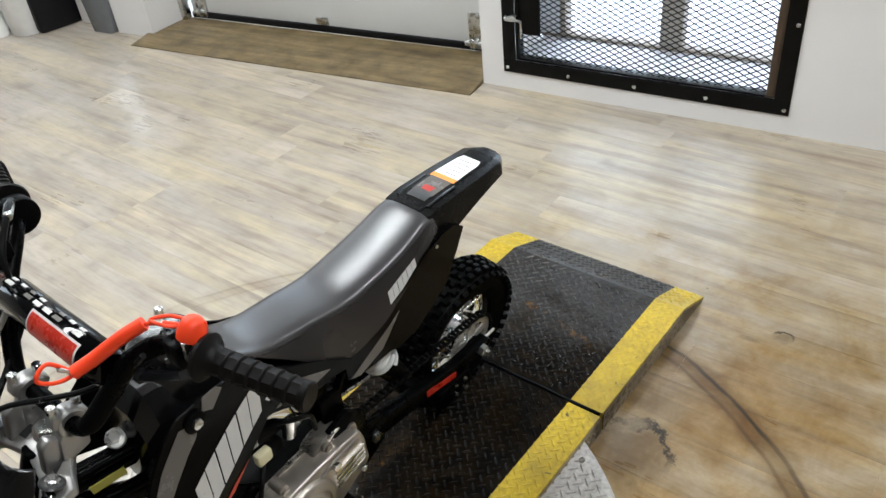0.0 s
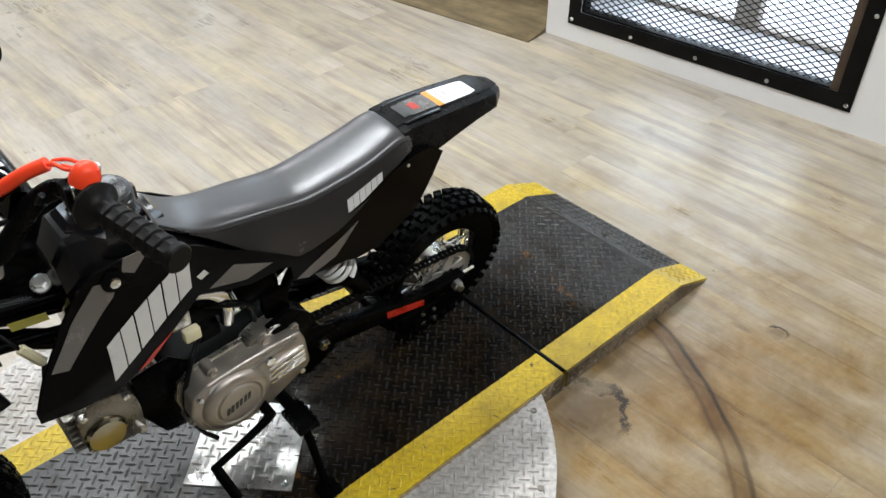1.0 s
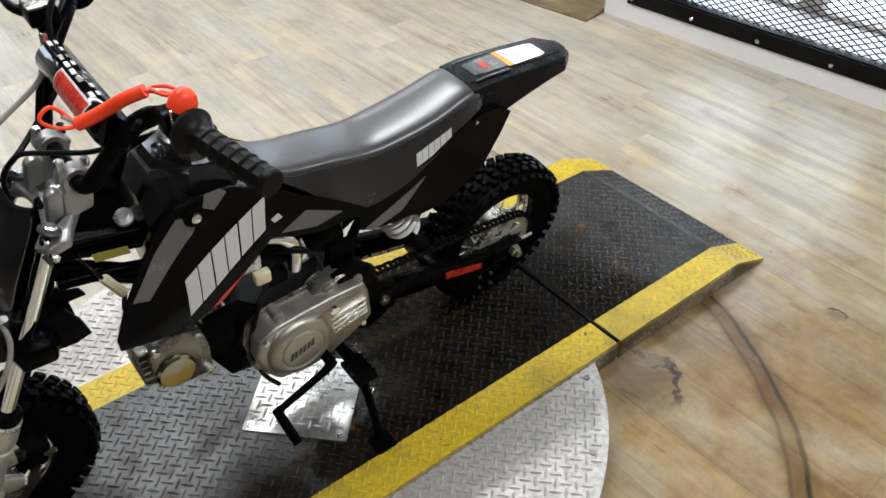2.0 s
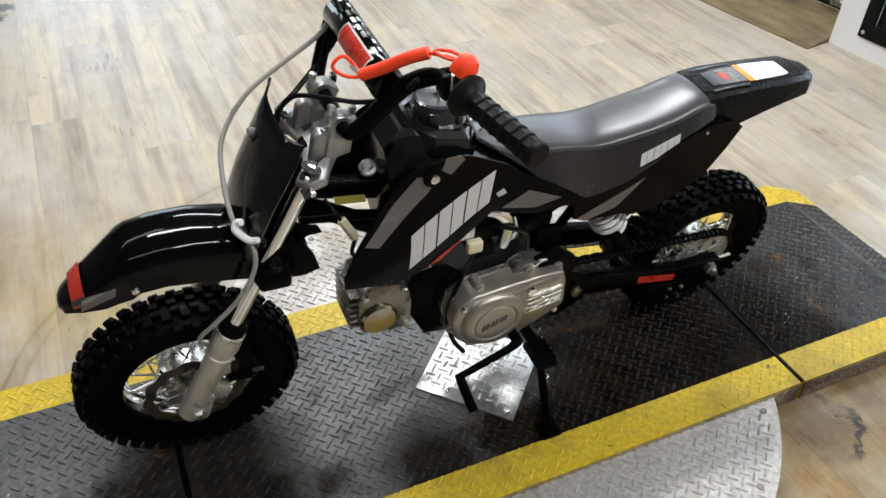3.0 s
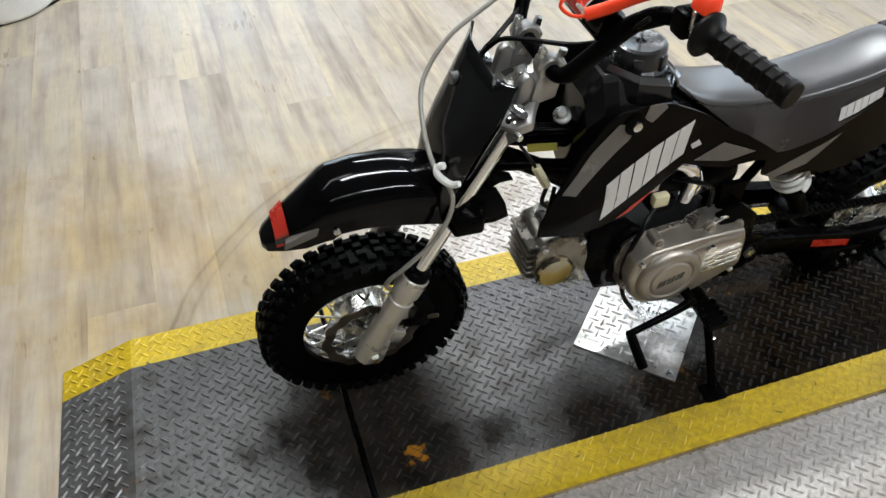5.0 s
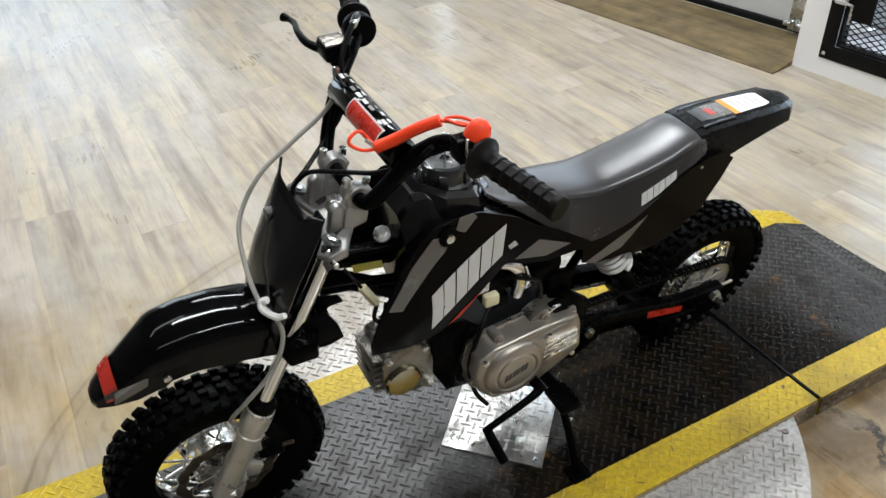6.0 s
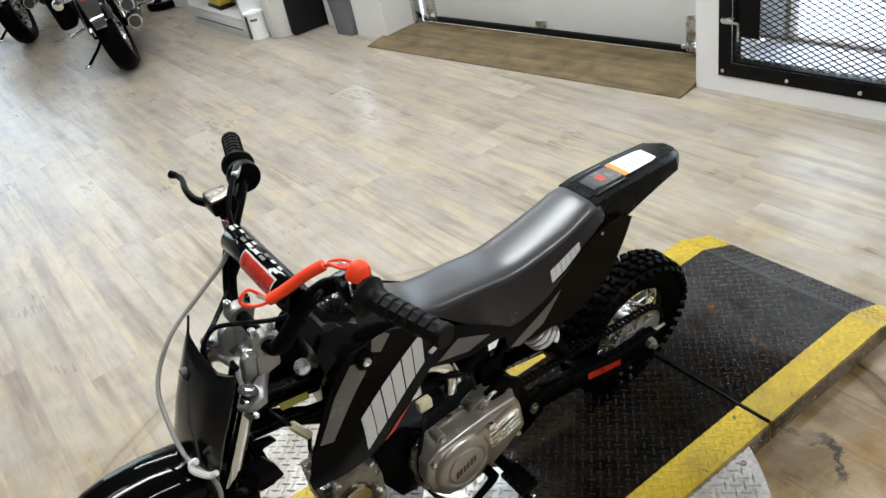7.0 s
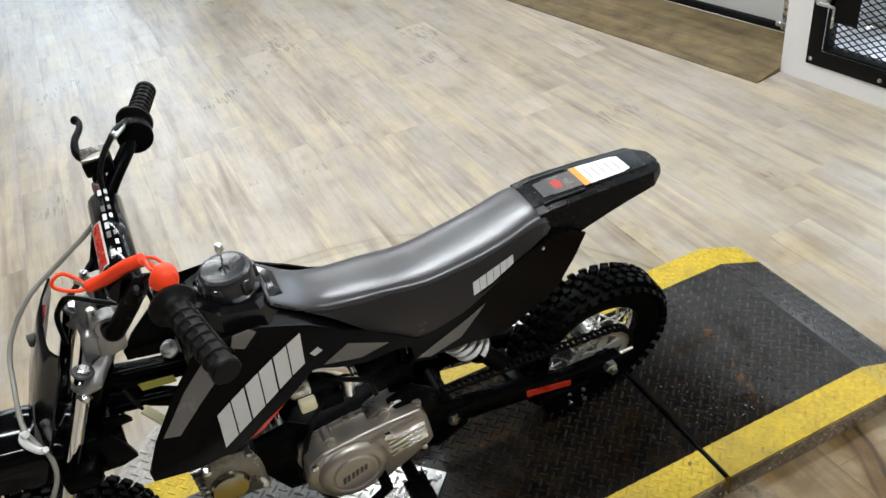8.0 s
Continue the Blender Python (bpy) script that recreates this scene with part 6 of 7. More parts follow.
# gear lever, foot pegs and side stand
gl = sweep([(-0.632, -0.085, 0.232), (-0.632, -0.145, 0.232)], 0.010, 10, 1)
gl = sweep([(-0.632, -0.140, 0.232), (-0.655, -0.146, 0.224), (-0.742, -0.150, 0.196), (-0.752, -0.150, 0.190)], [0.010, 0.0075, 0.0065, 0.009], 10, 3, bm=gl)
gl = sweep([(-0.750, -0.146, 0.191), (-0.748, -0.165, 0.176), (-0.742, -0.200, 0.148)], [0.009, 0.0095, 0.0095], 10, 3, bm=gl)
part("gear_lever", gl, FRAMEP, bike, "black gear lever with a toe peg")
for sg in (-1, 1):
    pg = rod((-0.575, sg * 0.07, 0.175), (-0.575, sg * 0.115, 0.178), 0.013, 10)
    pg = box(-0.597, -0.553, min(sg * 0.110, sg * 0.175), max(sg * 0.110, sg * 0.175), 0.165, 0.178, 0.003, bm=pg)
    for k in range(4):
        for xx in (-0.596, -0.560):
            box(xx, xx + 0.006, sg * (0.122 + 0.014 * k) - 0.004, sg * (0.122 + 0.014 * k) + 0.004, 0.176, 0.186, 0.001, bm=pg, segs=1)
    part("foot_peg", pg, SATIN, bike, "black toothed foot peg")
part("peg_bar", rod((-0.575, -0.08, 0.172), (-0.575, 0.08, 0.172), 0.012, 12), FRAMEP, bike)
ss = sweep([(-0.560, -0.095, 0.165), (-0.564, -0.140, 0.120), (-0.572, -0.195, 0.058), (-0.574, -0.214, 0.034)], [0.010, 0.009, 0.009, 0.010], 10, 4)
ss = box(-0.596, -0.552, -0.240, -0.200, 0.018, 0.028, 0.003, bm=ss)
sd = part("side_stand", ss, FRAMEP, bike, "black side stand, down")
part("stand_spring", sweep([(-0.548 + 0.005 * math.cos(k * 1.4), -0.085 - 0.0045 * k * 0.6, 0.172 - 0.0035 * k + 0.004 * math.sin(k * 1.4)) for k in range(26)], 0.0016, 6, 2), STEEL, sd)

# swingarm, chain, sprocket and shock
for sg in (-1, 1):
    y = sg * 0.066
    am = prism([(-0.488, 0.262), (-0.44, 0.268), (-0.20, 0.205), (-0.085, 0.196), (-0.070, 0.180), (-0.085, 0.162), (-0.20, 0.165), (-0.44, 0.215), (-0.488, 0.225)], y - 0.013, y + 0.013, 0.004)
    a_ = part("swingarm_leg", am, FRAMEP, bike, "black box-section swingarm")
    if sg < 0:
        part("swingarm_decal", prism([(-0.308, 0.222), (-0.205, 0.191), (-0.203, 0.172), (-0.305, 0.200)], y - 0.0145, y - 0.0132), REDD, a_, "red decal")
    part("axle_nut", turned([(0.0145, sg * 0.080), (0.014, sg * 0.092), (0.009, sg * 0.094), (0.009, sg * 0.102), (0.0005, sg * 0.103)], (RX, 0, RZ), "Y", 6), STEEL, a_, "steel axle nut")
    part("chain_adjuster", rod((-0.085, y, RZ), (-0.045, y, RZ), 0.004, 8), STEEL, a_)
    part("pivot_bolt", turned([(0.013, sg * 0.078), (0.0125, sg * 0.088), (0.0005, sg * 0.089)], (-0.466, 0, 0.243), "Y", 6), STEEL, a_)
part("swingarm_brace", box(-0.325, -0.295, -0.045, 0.06, 0.195, 0.225, 0.004), FRAMEP, bike)
part("pivot_tube", rod((-0.466, -0.07, 0.243), (-0.466, 0.07, 0.243), 0.018, 14), FRAMEP, bike)

sp_ = bmesh.new()
nt = 37
pts = []
for k in range(nt * 4):
    a = 2 * math.pi * k / (nt * 4)
    pts.append(((0.0755, 0.0755, 0.0715, 0.0715)[k % 4], a))
for k in range(len(pts)):
    (r1, a1), (r2, a2) = pts[k], pts[(k + 1) % len(pts)]
    prism([(RX + 0.052 * math.cos(a1), RZ + 0.052 * math.sin(a1)), (RX + r1 * math.cos(a1), RZ + r1 * math.sin(a1)), (RX + r2 * math.cos(a2), RZ + r2 * math.sin(a2)), (RX + 0.052 * math.cos(a2), RZ + 0.052 * math.sin(a2))], -0.050, -0.046, bm=sp_)
for k in range(5):
    a = 2 * math.pi * k / 5 + 0.3
    c, s = math.cos(a), math.sin(a)
    prism([(RX + 0.018 * c - 0.013 * s, RZ + 0.018 * s + 0.013 * c), (RX + 0.056 * c - 0.012 * s, RZ + 0.056 * s + 0.012 * c), (RX + 0.056 * c + 0.012 * s, RZ + 0.056 * s - 0.012 * c), (RX + 0.018 * c + 0.013 * s, RZ + 0.018 * s - 0.013 * c)], -0.050, -0.046, bm=sp_)
part("rear_sprocket", sp_, LEGM, bike, "bright steel rear sprocket")

# chain: links round both sprockets
r1, r2 = 0.073, 0.026
c1, c2 = Vector((RX, 0, RZ)), Vector((-0.535, 0, 0.275))
path_ = []
d = c2 - c1
ang = math.atan2(d.z, d.x)
off = math.acos((r1 - r2) / d.length)
for k in range(25):
    a = ang + off + (2 * math.pi - 2 * off) * k / 24
    path_.append(c1 + Vector((r1 * math.cos(a), 0, r1 * math.sin(a))))
for k in range(9):
    a = ang - off + (2 * off) * k / 8
    path_.append(c2 + Vector((r2 * math.cos(a), 0, r2 * math.sin(a))))
path_.append(path_[0])
ch = bmesh.new()
acc, step, link = 0.0, 0.0127, 0
for p, q in zip(path_, path_[1:]):
    seg_ = q - p
    ln = seg_.length
    while acc < ln:
        a = p + seg_ * (acc / ln)
        dirv = seg_.normalized()
        b = a + dirv * step
        w = 0.0075 if link % 2 else 0.0055
        nrm = Vector((-dirv.z, 0, dirv.x)) * 0.0055
        for yy in (-w, w):
            vs = [ch.verts.new(Vector((v.x, -0.048 + yy + e, v.z))) for e in (-0.0008, 0.0008) for v in (a - nrm * 0.8 - dirv * 0.003, b - nrm * 0.8 + dirv * 0.003, b + nrm * 0.8 + dirv * 0.003, a + nrm * 0.8 - dirv * 0.003)]
            for f in ((0, 1, 2, 3), (4, 5, 6, 7), (0, 1, 5, 4), (1, 2, 6, 5), (2, 3, 7, 6), (3, 0, 4, 7)):
                ch.faces.new([vs[i] for i in f])
        rod((a.x, -0.048 - w, a.z), (a.x, -0.048 + w, a.z), 0.004, 6, bm=ch)
        acc += step
        link += 1
    acc -= ln
part("drive_chain", ch, NEARBLACK, bike, "black drive chain")

for piece in [o for o in bike.children if o.name.split(".")[0] in ("rear_wheel", "swingarm_leg", "rear_sprocket", "drive_chain")]:
    settle(piece, REAR_LEAN)

SA, SB = Vector((-0.458, -0.045, 0.462)), Vector((-0.345, -0.028, 0.285))
sx = (SB - SA)
shq = Matrix.Translation(SA) @ sx.to_track_quat("Z", "Y").to_matrix().to_4x4()
shk = part("rear_shock", turned([(0.012, 0.0), (0.022, 0.01), (0.022, 0.03), (0.014, 0.032), (0.014, 0.12), (0.026, 0.125), (0.026, 0.135), (0.018, 0.14), (0.018, sx.length)], axis="Z", seg=18, m=shq), SATIN, bike, "rear shock absorber")
part("shock_spring", sweep([tuple(shq @ Vector((0.030 * math.cos(a), 0.030 * math.sin(a), 0.012 + 0.098 * a / (2 * math.pi * 4.5)))) for a in (2 * math.pi * 4.5 * k / 60 for k in range(61))], 0.0050, 8, 2), SPRINGM, shk, "pale grey coil spring")
part("brake_rod_stay", rod((-0.45, 0.07, 0.22), (-0.12, 0.07, 0.15), 0.004, 8), STEEL, bike)
cg = part("chain_guide", prism([(-0.268, 0.172), (-0.160, 0.164), (-0.148, 0.108), (-0.190, 0.088), (-0.262, 0.110)], -0.086, -0.056, 0.003), FRAMEP, bike, "black chain guide under the swingarm")
for px, pz in ((-0.203, 0.115), (-0.170, 0.109), (-0.209, 0.152), (-0.177, 0.147)):
    part("guide_bolt", turned([(0.0055, -0.084), (0.005, -0.090), (0.0005, -0.091)], (px, 0, pz), "Y", 6), STEEL, cg, "zinc bolt")
settle(cg, REAR_LEAN)

# ---- things at the far wall ----
def bucket(m, r, h, label, mat):
    t = thing("bucket", label, "bucket", m)
    part("pail", turned([(r * 0.86, 0.0), (r * 0.88, 0.004), (r * 0.98, h * 0.80), (r * 1.04, h * 0.81), (r * 1.04, h * 0.84), (r, h * 0.85), (r * 1.01, h * 0.98)], axis="Z", seg=32), mat, t)
    part("lid", turned([(r * 1.05, h * 0.955), (r * 1.06, h * 1.0), (r * 0.98, h * 1.01), (r * 0.96, h * 0.99), (0.001, h * 0.99)], axis="Z", seg=32), mat, t)
    part("handle", sweep([(r * 1.05 * math.cos(a), r * 1.06 * math.sin(a) * 0.4 - r * 0.98, h * 0.78 - 0.05 * math.sin(a)) for a in (math.pi * k / 8 for k in range(9))], 0.003, 6, 3), STEEL, t, "wire handle")
    return t


def at_wall(u, v, turn=0.0):
    """A place u metres along the door wall and v metres into the room."""
    return MD @ pose(-v, u, 0, 0, 0, turn)


def grey_bin(m):
    """An open-topped tapered plastic bin with a rolled rim."""
    t = thing("waste_bin", "grey plastic waste bin standing against the white wall", "bin", m)
    loops = [[Vector((sx * a, sy * b, z)) for sx, sy in ((-1, -0.8), (-0.8, -1), (0.8, -1), (1, -0.8), (1, 0.8), (0.8, 1), (-0.8, 1), (-1, 0.8))]
             for a, b, z in ((0.060, 0.080, 0.0), (0.062, 0.082, 0.006), (0.074, 0.098, 0.22), (0.080, 0.104, 0.222), (0.080, 0.104, 0.242), (0.073, 0.097, 0.244), (0.070, 0.094, 0.22), (0.058, 0.078, 0.012))]
    part("bin_body", rings(loops), GREYP, t)
    part("rim", rings([[v + Vector((0, 0, 0.004)) for v in lp] for lp in (loops[3], loops[4], loops[5])], caps=False), GREYP, t)


def tool_case(m):
    t = thing("tool_case", "black plastic tool case leaning upright beside a bucket", "case", m)
    part("shell", box(-0.075, -0.004, -0.15, 0.15, 0.0, 0.30, 0.022, segs=3), BLACKC, t)
    part("shell", box(0.004, 0.075, -0.15, 0.15, 0.0, 0.30, 0.022, segs=3), BLACKC, t)
    part("seam", box(-0.006, 0.006, -0.145, 0.145, 0.004, 0.296, 0.004), BLACKC, t)
    part("handle", sweep([(0, -0.06, 0.295), (0, -0.055, 0.33), (0, 0.055, 0.33), (0, 0.06, 0.295)], 0.011, 8, 3), BLACKC, t)
    for yy in (-0.1, 0.1):
        part("latch", box(-0.02, 0.02, yy - 0.02, yy + 0.02, 0.288, 0.305, 0.004), GREYP, t)


def cabinet(m, w, d, h):
    """A white carcass with an open shelf low down; its front looks along -x, its foot at z 0."""
    t = thing("cabinet", "white cabinet with a low open shelf against the wall", "cabinet", m)
    e = 0.022
    part("side_panel", box(0, d, 0, e, 0, h, 0.002), DOORP, t)
    part("side_panel", box(0, d, w - e, w, 0, h, 0.002), DOORP, t)
    part("plinth", box(0.004, d, e, w - e, 0, 0.11, 0.002), DOORP, t)
    part("kick_slot", box(-0.001, 0.006, 0.06, w - 0.10, 0.050, 0.056), GREYD, t, "thin dark joint")
    part("shelf", box(0.002, d, e, w - e, 0.112, 0.132, 0.002), DOORP, t)
    part("back", box(d - 0.012, d, e, w - e, 0.132, h, 0.0), DARKW, t)
    part("shelf", box(0.002, d - 0.012, e, w - e, 0.48, 0.50, 0.002), DOORP, t)
    for k in range(2):
        p = part("drawer", box(-0.016, d - 0.03, e + 0.004, w - e - 0.004, 0.505 + 0.19 * k, 0.685 + 0.19 * k, 0.003), DOORP, t)
        part("handle", rod((-0.03, w / 2 - 0.06, 0.60 + 0.19 * k), (-0.03, w / 2 + 0.06, 0.60 + 0.19 * k), 0.005, 8), STEEL, p)
    part("top", box(-0.02, d, -0.01, w + 0.01, h, h + 0.03, 0.004), DOORP, t)


def drill_kit(m):
    """A squat yellow machine body with a dark foot and grip."""
    t = thing("power_tool", "yellow and black power tool on the cabinet shelf", "power tool", m)
    part("housing", prism([(-0.10, 0.02), (0.10, 0.02), (0.12, 0.07), (0.06, 0.14), (-0.05, 0.15), (-0.11, 0.08)], -0.055, 0.055, 0.014), YELP, t)
    part("foot", box(-0.12, 0.13, -0.06, 0.06, 0.0, 0.022, 0.006), BLACKC, t)
    part("grip", sweep([(-0.07, 0, 0.13), (-0.05, 0, 0.20), (0.03, 0, 0.205), (0.06, 0, 0.13)], 0.014, 10, 4), BLACKC, t)


def motorcycle(m, label):
    """A heavy black cruiser on its side stand: forward is +y, the rear tyre touches the floor at the origin."""
    t = thing("motorcycle", label, "motorcycle", m, "parked motorcycles")
    R_, F_ = 0.33, 0.33
    def road_wheel(name, y, r, wid, rim_r):
        sec = [(rim_r, -wid * 0.40), (rim_r + 0.03, -wid * 0.50), (r - 0.03, -wid * 0.49), (r - 0.008, -wid * 0.30), (r, 0), (r - 0.008, wid * 0.30), (r - 0.03, wid * 0.49), (rim_r + 0.03, wid * 0.50), (rim_r, wid * 0.40)]
        loops = [[Vector((h, y + q * math.cos(a), r + q * math.sin(a))) for q, h in sec] for a in (2 * math.pi * k / 48 for k in range(48))]
        w = part(name, rings(loops, cyclic=True, caps=False), RUBBER, t, "wide black road tyre")
        sec2 = [(rim_r + 0.004, -wid * 0.40), (rim_r - 0.02, -wid * 0.34), (rim_r - 0.03, 0), (rim_r - 0.02, wid * 0.34), (rim_r + 0.004, wid * 0.40), (rim_r + 0.002, 0)]
        part("rim", rings([[Vector((h, y + q * math.cos(a), r + q * math.sin(a))) for q, h in sec2] for a in (2 * math.pi * k / 48 for k in range(48))], cyclic=True, caps=False), ALLOY, w)
        part("hub", turned([(0.03, -0.09), (0.055, -0.07), (0.04, -0.02), (0.04, 0.02), (0.055, 0.07), (0.03, 0.09)], (0, y, r), "X", 20), ALLOY, w)
        for k in range(9):
            a = 2 * math.pi * k / 9
            part("spoke", sweep([(0, y + 0.04 * math.cos(a), r + 0.04 * math.sin(a)), (0, y + (rim_r - 0.015) * math.cos(a), r + (rim_r - 0.015) * math.sin(a))], [0.016, 0.012], 8, 1), FRAMEP, w)
    road_wheel("rear_wheel", 0.0, R_, 0.16, 0.215)
    road_wheel("front_wheel", 1.66, F_, 0.13, 0.235)

    def guard(name, y, z, r, wid, a0, a1, mat, label):
        loops = []
        for k in range(15):
            a = radians(a0 + (a1 - a0) * k / 14)
            o_ = [(-1.0, -0.07), (-0.98, -0.02), (-0.75, 0.004), (0, 0.014), (0.75, 0.004), (0.98, -0.02), (1.0, -0.07)]
            lp = [Vector((s * wid, y + (r + h) * math.cos(a), z + (r + h) * math.sin(a))) for s, h in o_]
            lp += [Vector((s * wid * 0.96, y + (r + h - 0.005) * math.cos(a), z + (r + h - 0.005) * math.sin(a))) for s, h in o_[::-1]]
            loops.append(lp)
        return part(name, rings(loops), mat, t, label)
    rg = guard("rear_fender", 0.0, R_, 0.365, 0.10, 30, 160, GLOSS, "deep black rear mudguard")
    part("fender_trim", rings([[Vector((s * (0.092 - 0.05 * f), 0.385 * math.cos(a) - 0.004, R_ + 0.385 * math.sin(a) + 0.004)) for s in (-1, -0.4, 0.4, 1)] for f, a in ((k / 8, radians(100 + 66 * k / 8)) for k in range(9))], closed=False, caps=False), CHROME, rg, "bright chrome plate on the mudguard")
    guard("front_fender", 1.66, F_, 0.36, 0.085, 20, 165, GLOSS, "black front mudguard")
    part("tail_light", box(-0.06, 0.06, -0.26, -0.20, 0.68, 0.735, 0.015), REDP, t, "red tail lamp")
    part("lamp_bar", rod((-0.17, -0.22, 0.66), (0.17, -0.22, 0.66), 0.011, 10), CHROME, t, "chrome lamp bar")
    for sx in (-1, 1):
        part("turn_signal", turned([(0.012, -0.03), (0.036, -0.02), (0.040, 0.01), (0.034, 0.02), (0.0005, 0.024)], axis="Z", seg=18, m=Matrix.Translation((sx * 0.20, -0.23, 0.66)) @ Matrix.Rotation(radians(90), 4, "X")), CHROME, t, "round chrome turn signal")
        part("shock", rod((sx * 0.14, 0.02, R_), (sx * 0.14, 0.16, 0.62), 0.026, 12), CHROME, t, "chrome rear shock")
        part("swingarm", box(sx * 0.125 - 0.018, sx * 0.125 + 0.018, -0.03, 0.60, R_ - 0.03, R_ + 0.03, 0.008), FRAMEP, t)
        part("fork_leg", rod((sx * 0.10, 1.66, F_), (sx * 0.10, 1.27, 1.02), 0.028, 14), CHROME, t, "chrome fork leg")
        part("foot_board", box(min(sx * 0.20, sx * 0.31), max(sx * 0.20, sx * 0.31), 0.98, 1.24, 0.27, 0.285, 0.006), CHROME, t)
        part("passenger_peg", rod((sx * 0.15, 0.46, 0.33), (sx * 0.36, 0.44, 0.30), 0.014, 10), CHROME, t, "chrome passenger peg")
        part("engine_guard", sweep([(sx * 0.05, 1.26, 0.62), (sx * 0.26, 1.27, 0.60), (sx * 0.36, 1.24, 0.48), (sx * 0.33, 1.20, 0.34), (sx * 0.12, 1.12, 0.24)], 0.016, 10, 5), CHROME, t, "chrome engine guard loop")
        part("mirror", turned([(0.0005, -0.012), (0.05, -0.008), (0.055, 0.008), (0.0005, 0.014)], (sx * 0.40, 1.15, 1.28), "Y", 20), CHROME, t)
    for dz, dy in ((0.0, 0.0), (0.11, 0.10)):
        part("silencer", sweep([(0.17, 0.95, 0.24 + dz), (0.19, 0.60, 0.29 + dz), (0.205, -0.05 + dy, 0.33 + dz), (0.207, -0.16 + dy, 0.335 + dz)], [0.030, 0.045, 0.050, 0.052], 18, 4), CHROME if dz else FRAMEP, t, "long slash-cut silencer")
        part("silencer_end", turned([(0.052, -0.012), (0.054, 0.0), (0.046, 0.012), (0.040, 0.008)], (0.207, -0.165 + dy, 0.335 + dz), "Y", 20), CHROME, t, "chrome end ring")
        part("silencer_bore", turned([(0.044, -0.0142), (0.044, 0.004)], (0.207, -0.165 + dy, 0.335 + dz), "Y", 20), INK_SHADE, t)
    part("frame", sweep([(0, 0.30, 0.60), (0, 0.62, 0.52), (0, 0.95, 0.78), (0, 1.26, 0.92), (0, 1.20, 0.55), (0, 1.05, 0.24), (0, 0.60, 0.22), (0, 0.52, 0.50)], 0.03, 12, 5), FRAMEP, t)
    e = part("engine", box(-0.15, 0.15, 0.56, 1.05, 0.22, 0.46, 0.03, segs=3), FRAMEP, t, "black V-twin engine")
    for tilt, yy in ((-24, 0.72), (24, 0.92)):
        for k in range(6):
            part("fin", box(-0.085, 0.085, -0.075, 0.075, 0.02 + 0.026 * k, 0.03 + 0.026 * k, 0.003, segs=1, m=Matrix.Translation((0, yy, 0.45)) @ Matrix.Rotation(radians(-tilt), 4, "X")), ALLOY, e)
        part("rocker_cover", box(-0.08, 0.08, -0.07, 0.07, 0.175, 0.225, 0.02, m=Matrix.Translation((0, yy, 0.45)) @ Matrix.Rotation(radians(-tilt), 4, "X")), CHROME, e)
    part("primary_cover", turned([(0.12, -0.185), (0.14, -0.165), (0.145, -0.15)], (0, 0.88, 0.36), "X", 28), CHROME, e, "chrome primary cover")
    part("air_cleaner", turned([(0.10, 0.16), (0.10, 0.20), (0.08, 0.215), (0.0005, 0.216)], (0, 0.82, 0.58), "X", 28), CHROME, t)
    loops = []
    for y, zt, w, zb in ((0.72, 0.80, 0.05, 0.72), (0.80, 0.87, 0.12, 0.70), (0.95, 0.93, 0.16, 0.70), (1.12, 0.95, 0.15, 0.74), (1.22, 0.93, 0.09, 0.80), (1.25, 0.90, 0.04, 0.84)):
        loops.append([Vector((w * math.sin(a), y, (zt + zb) / 2 + (zt - zb) / 2 * math.cos(a))) for a in (2 * math.pi * k / 20 for k in range(20))])
    part("fuel_tank", rings(loops), GLOSS, t, "glossy black fuel tank")
    loops = []
    for y, zt, w, zb in ((-0.10, 0.80, 0.08, 0.73), (0.02, 0.84, 0.12, 0.72), (0.18, 0.83, 0.14, 0.70), (0.26, 0.76, 0.17, 0.66), (0.42, 0.72, 0.19, 0.62), (0.58, 0.73, 0.17, 0.64), (0.74, 0.78, 0.10, 0.70)):
        loops.append([Vector((w * max(-1, min(1, 1.2 * math.sin(a))), y, (zt + zb) / 2 + (zt - zb) / 2 * max(-1, min(1, 1.3 * math.cos(a))))) for a in (2 * math.pi * k / 20 for k in range(20))])
    part("seat", rings(loops), SATIN, t, "black leather seat")
    part("side_bag", box(-0.33, -0.19, 0.06, 0.46, 0.42, 0.70, 0.04, segs=3), SATIN, t, "black side bag")
    part("handlebar", sweep([(-0.40, 0.98, 1.02), (-0.30, 1.06, 1.07), (-0.12, 1.20, 1.05), (0.12, 1.20, 1.05), (0.30, 1.06, 1.07), (0.40, 0.98, 1.02)], 0.013, 10, 5), CHROME, t, "chrome handlebar")
    part("headlamp", turned([(0.03, -0.10), (0.085, -0.04), (0.095, 0.03), (0.09, 0.045), (0.0005, 0.055)], (0, 1.42, 0.90), "Y", 24), CHROME, t, "chrome headlamp")
    part("clamp", box(-0.13, 0.13, 1.24, 1.31, 0.96, 1.00, 0.01), CHROME, t)
    st = part("side_stand", sweep([(-0.13, 0.50, 0.24), (-0.20, 0.42, 0.16), (-0.34, 0.36, 0.065)], 0.013, 10, 4), FRAMEP, t, "black side stand, down")
    part("foot", box(-0.38, -0.32, 0.32, 0.39, 0.055, 0.067, 0.004), CHROME, st)
    part("belt_guard", prism([(-0.02, 0.30), (0.50, 0.29), (0.50, 0.33), (0.05, 0.42), (-0.06, 0.40)], -0.125, -0.11, 0.004, plane="yz"), CHROME, t, "chrome belt guard")


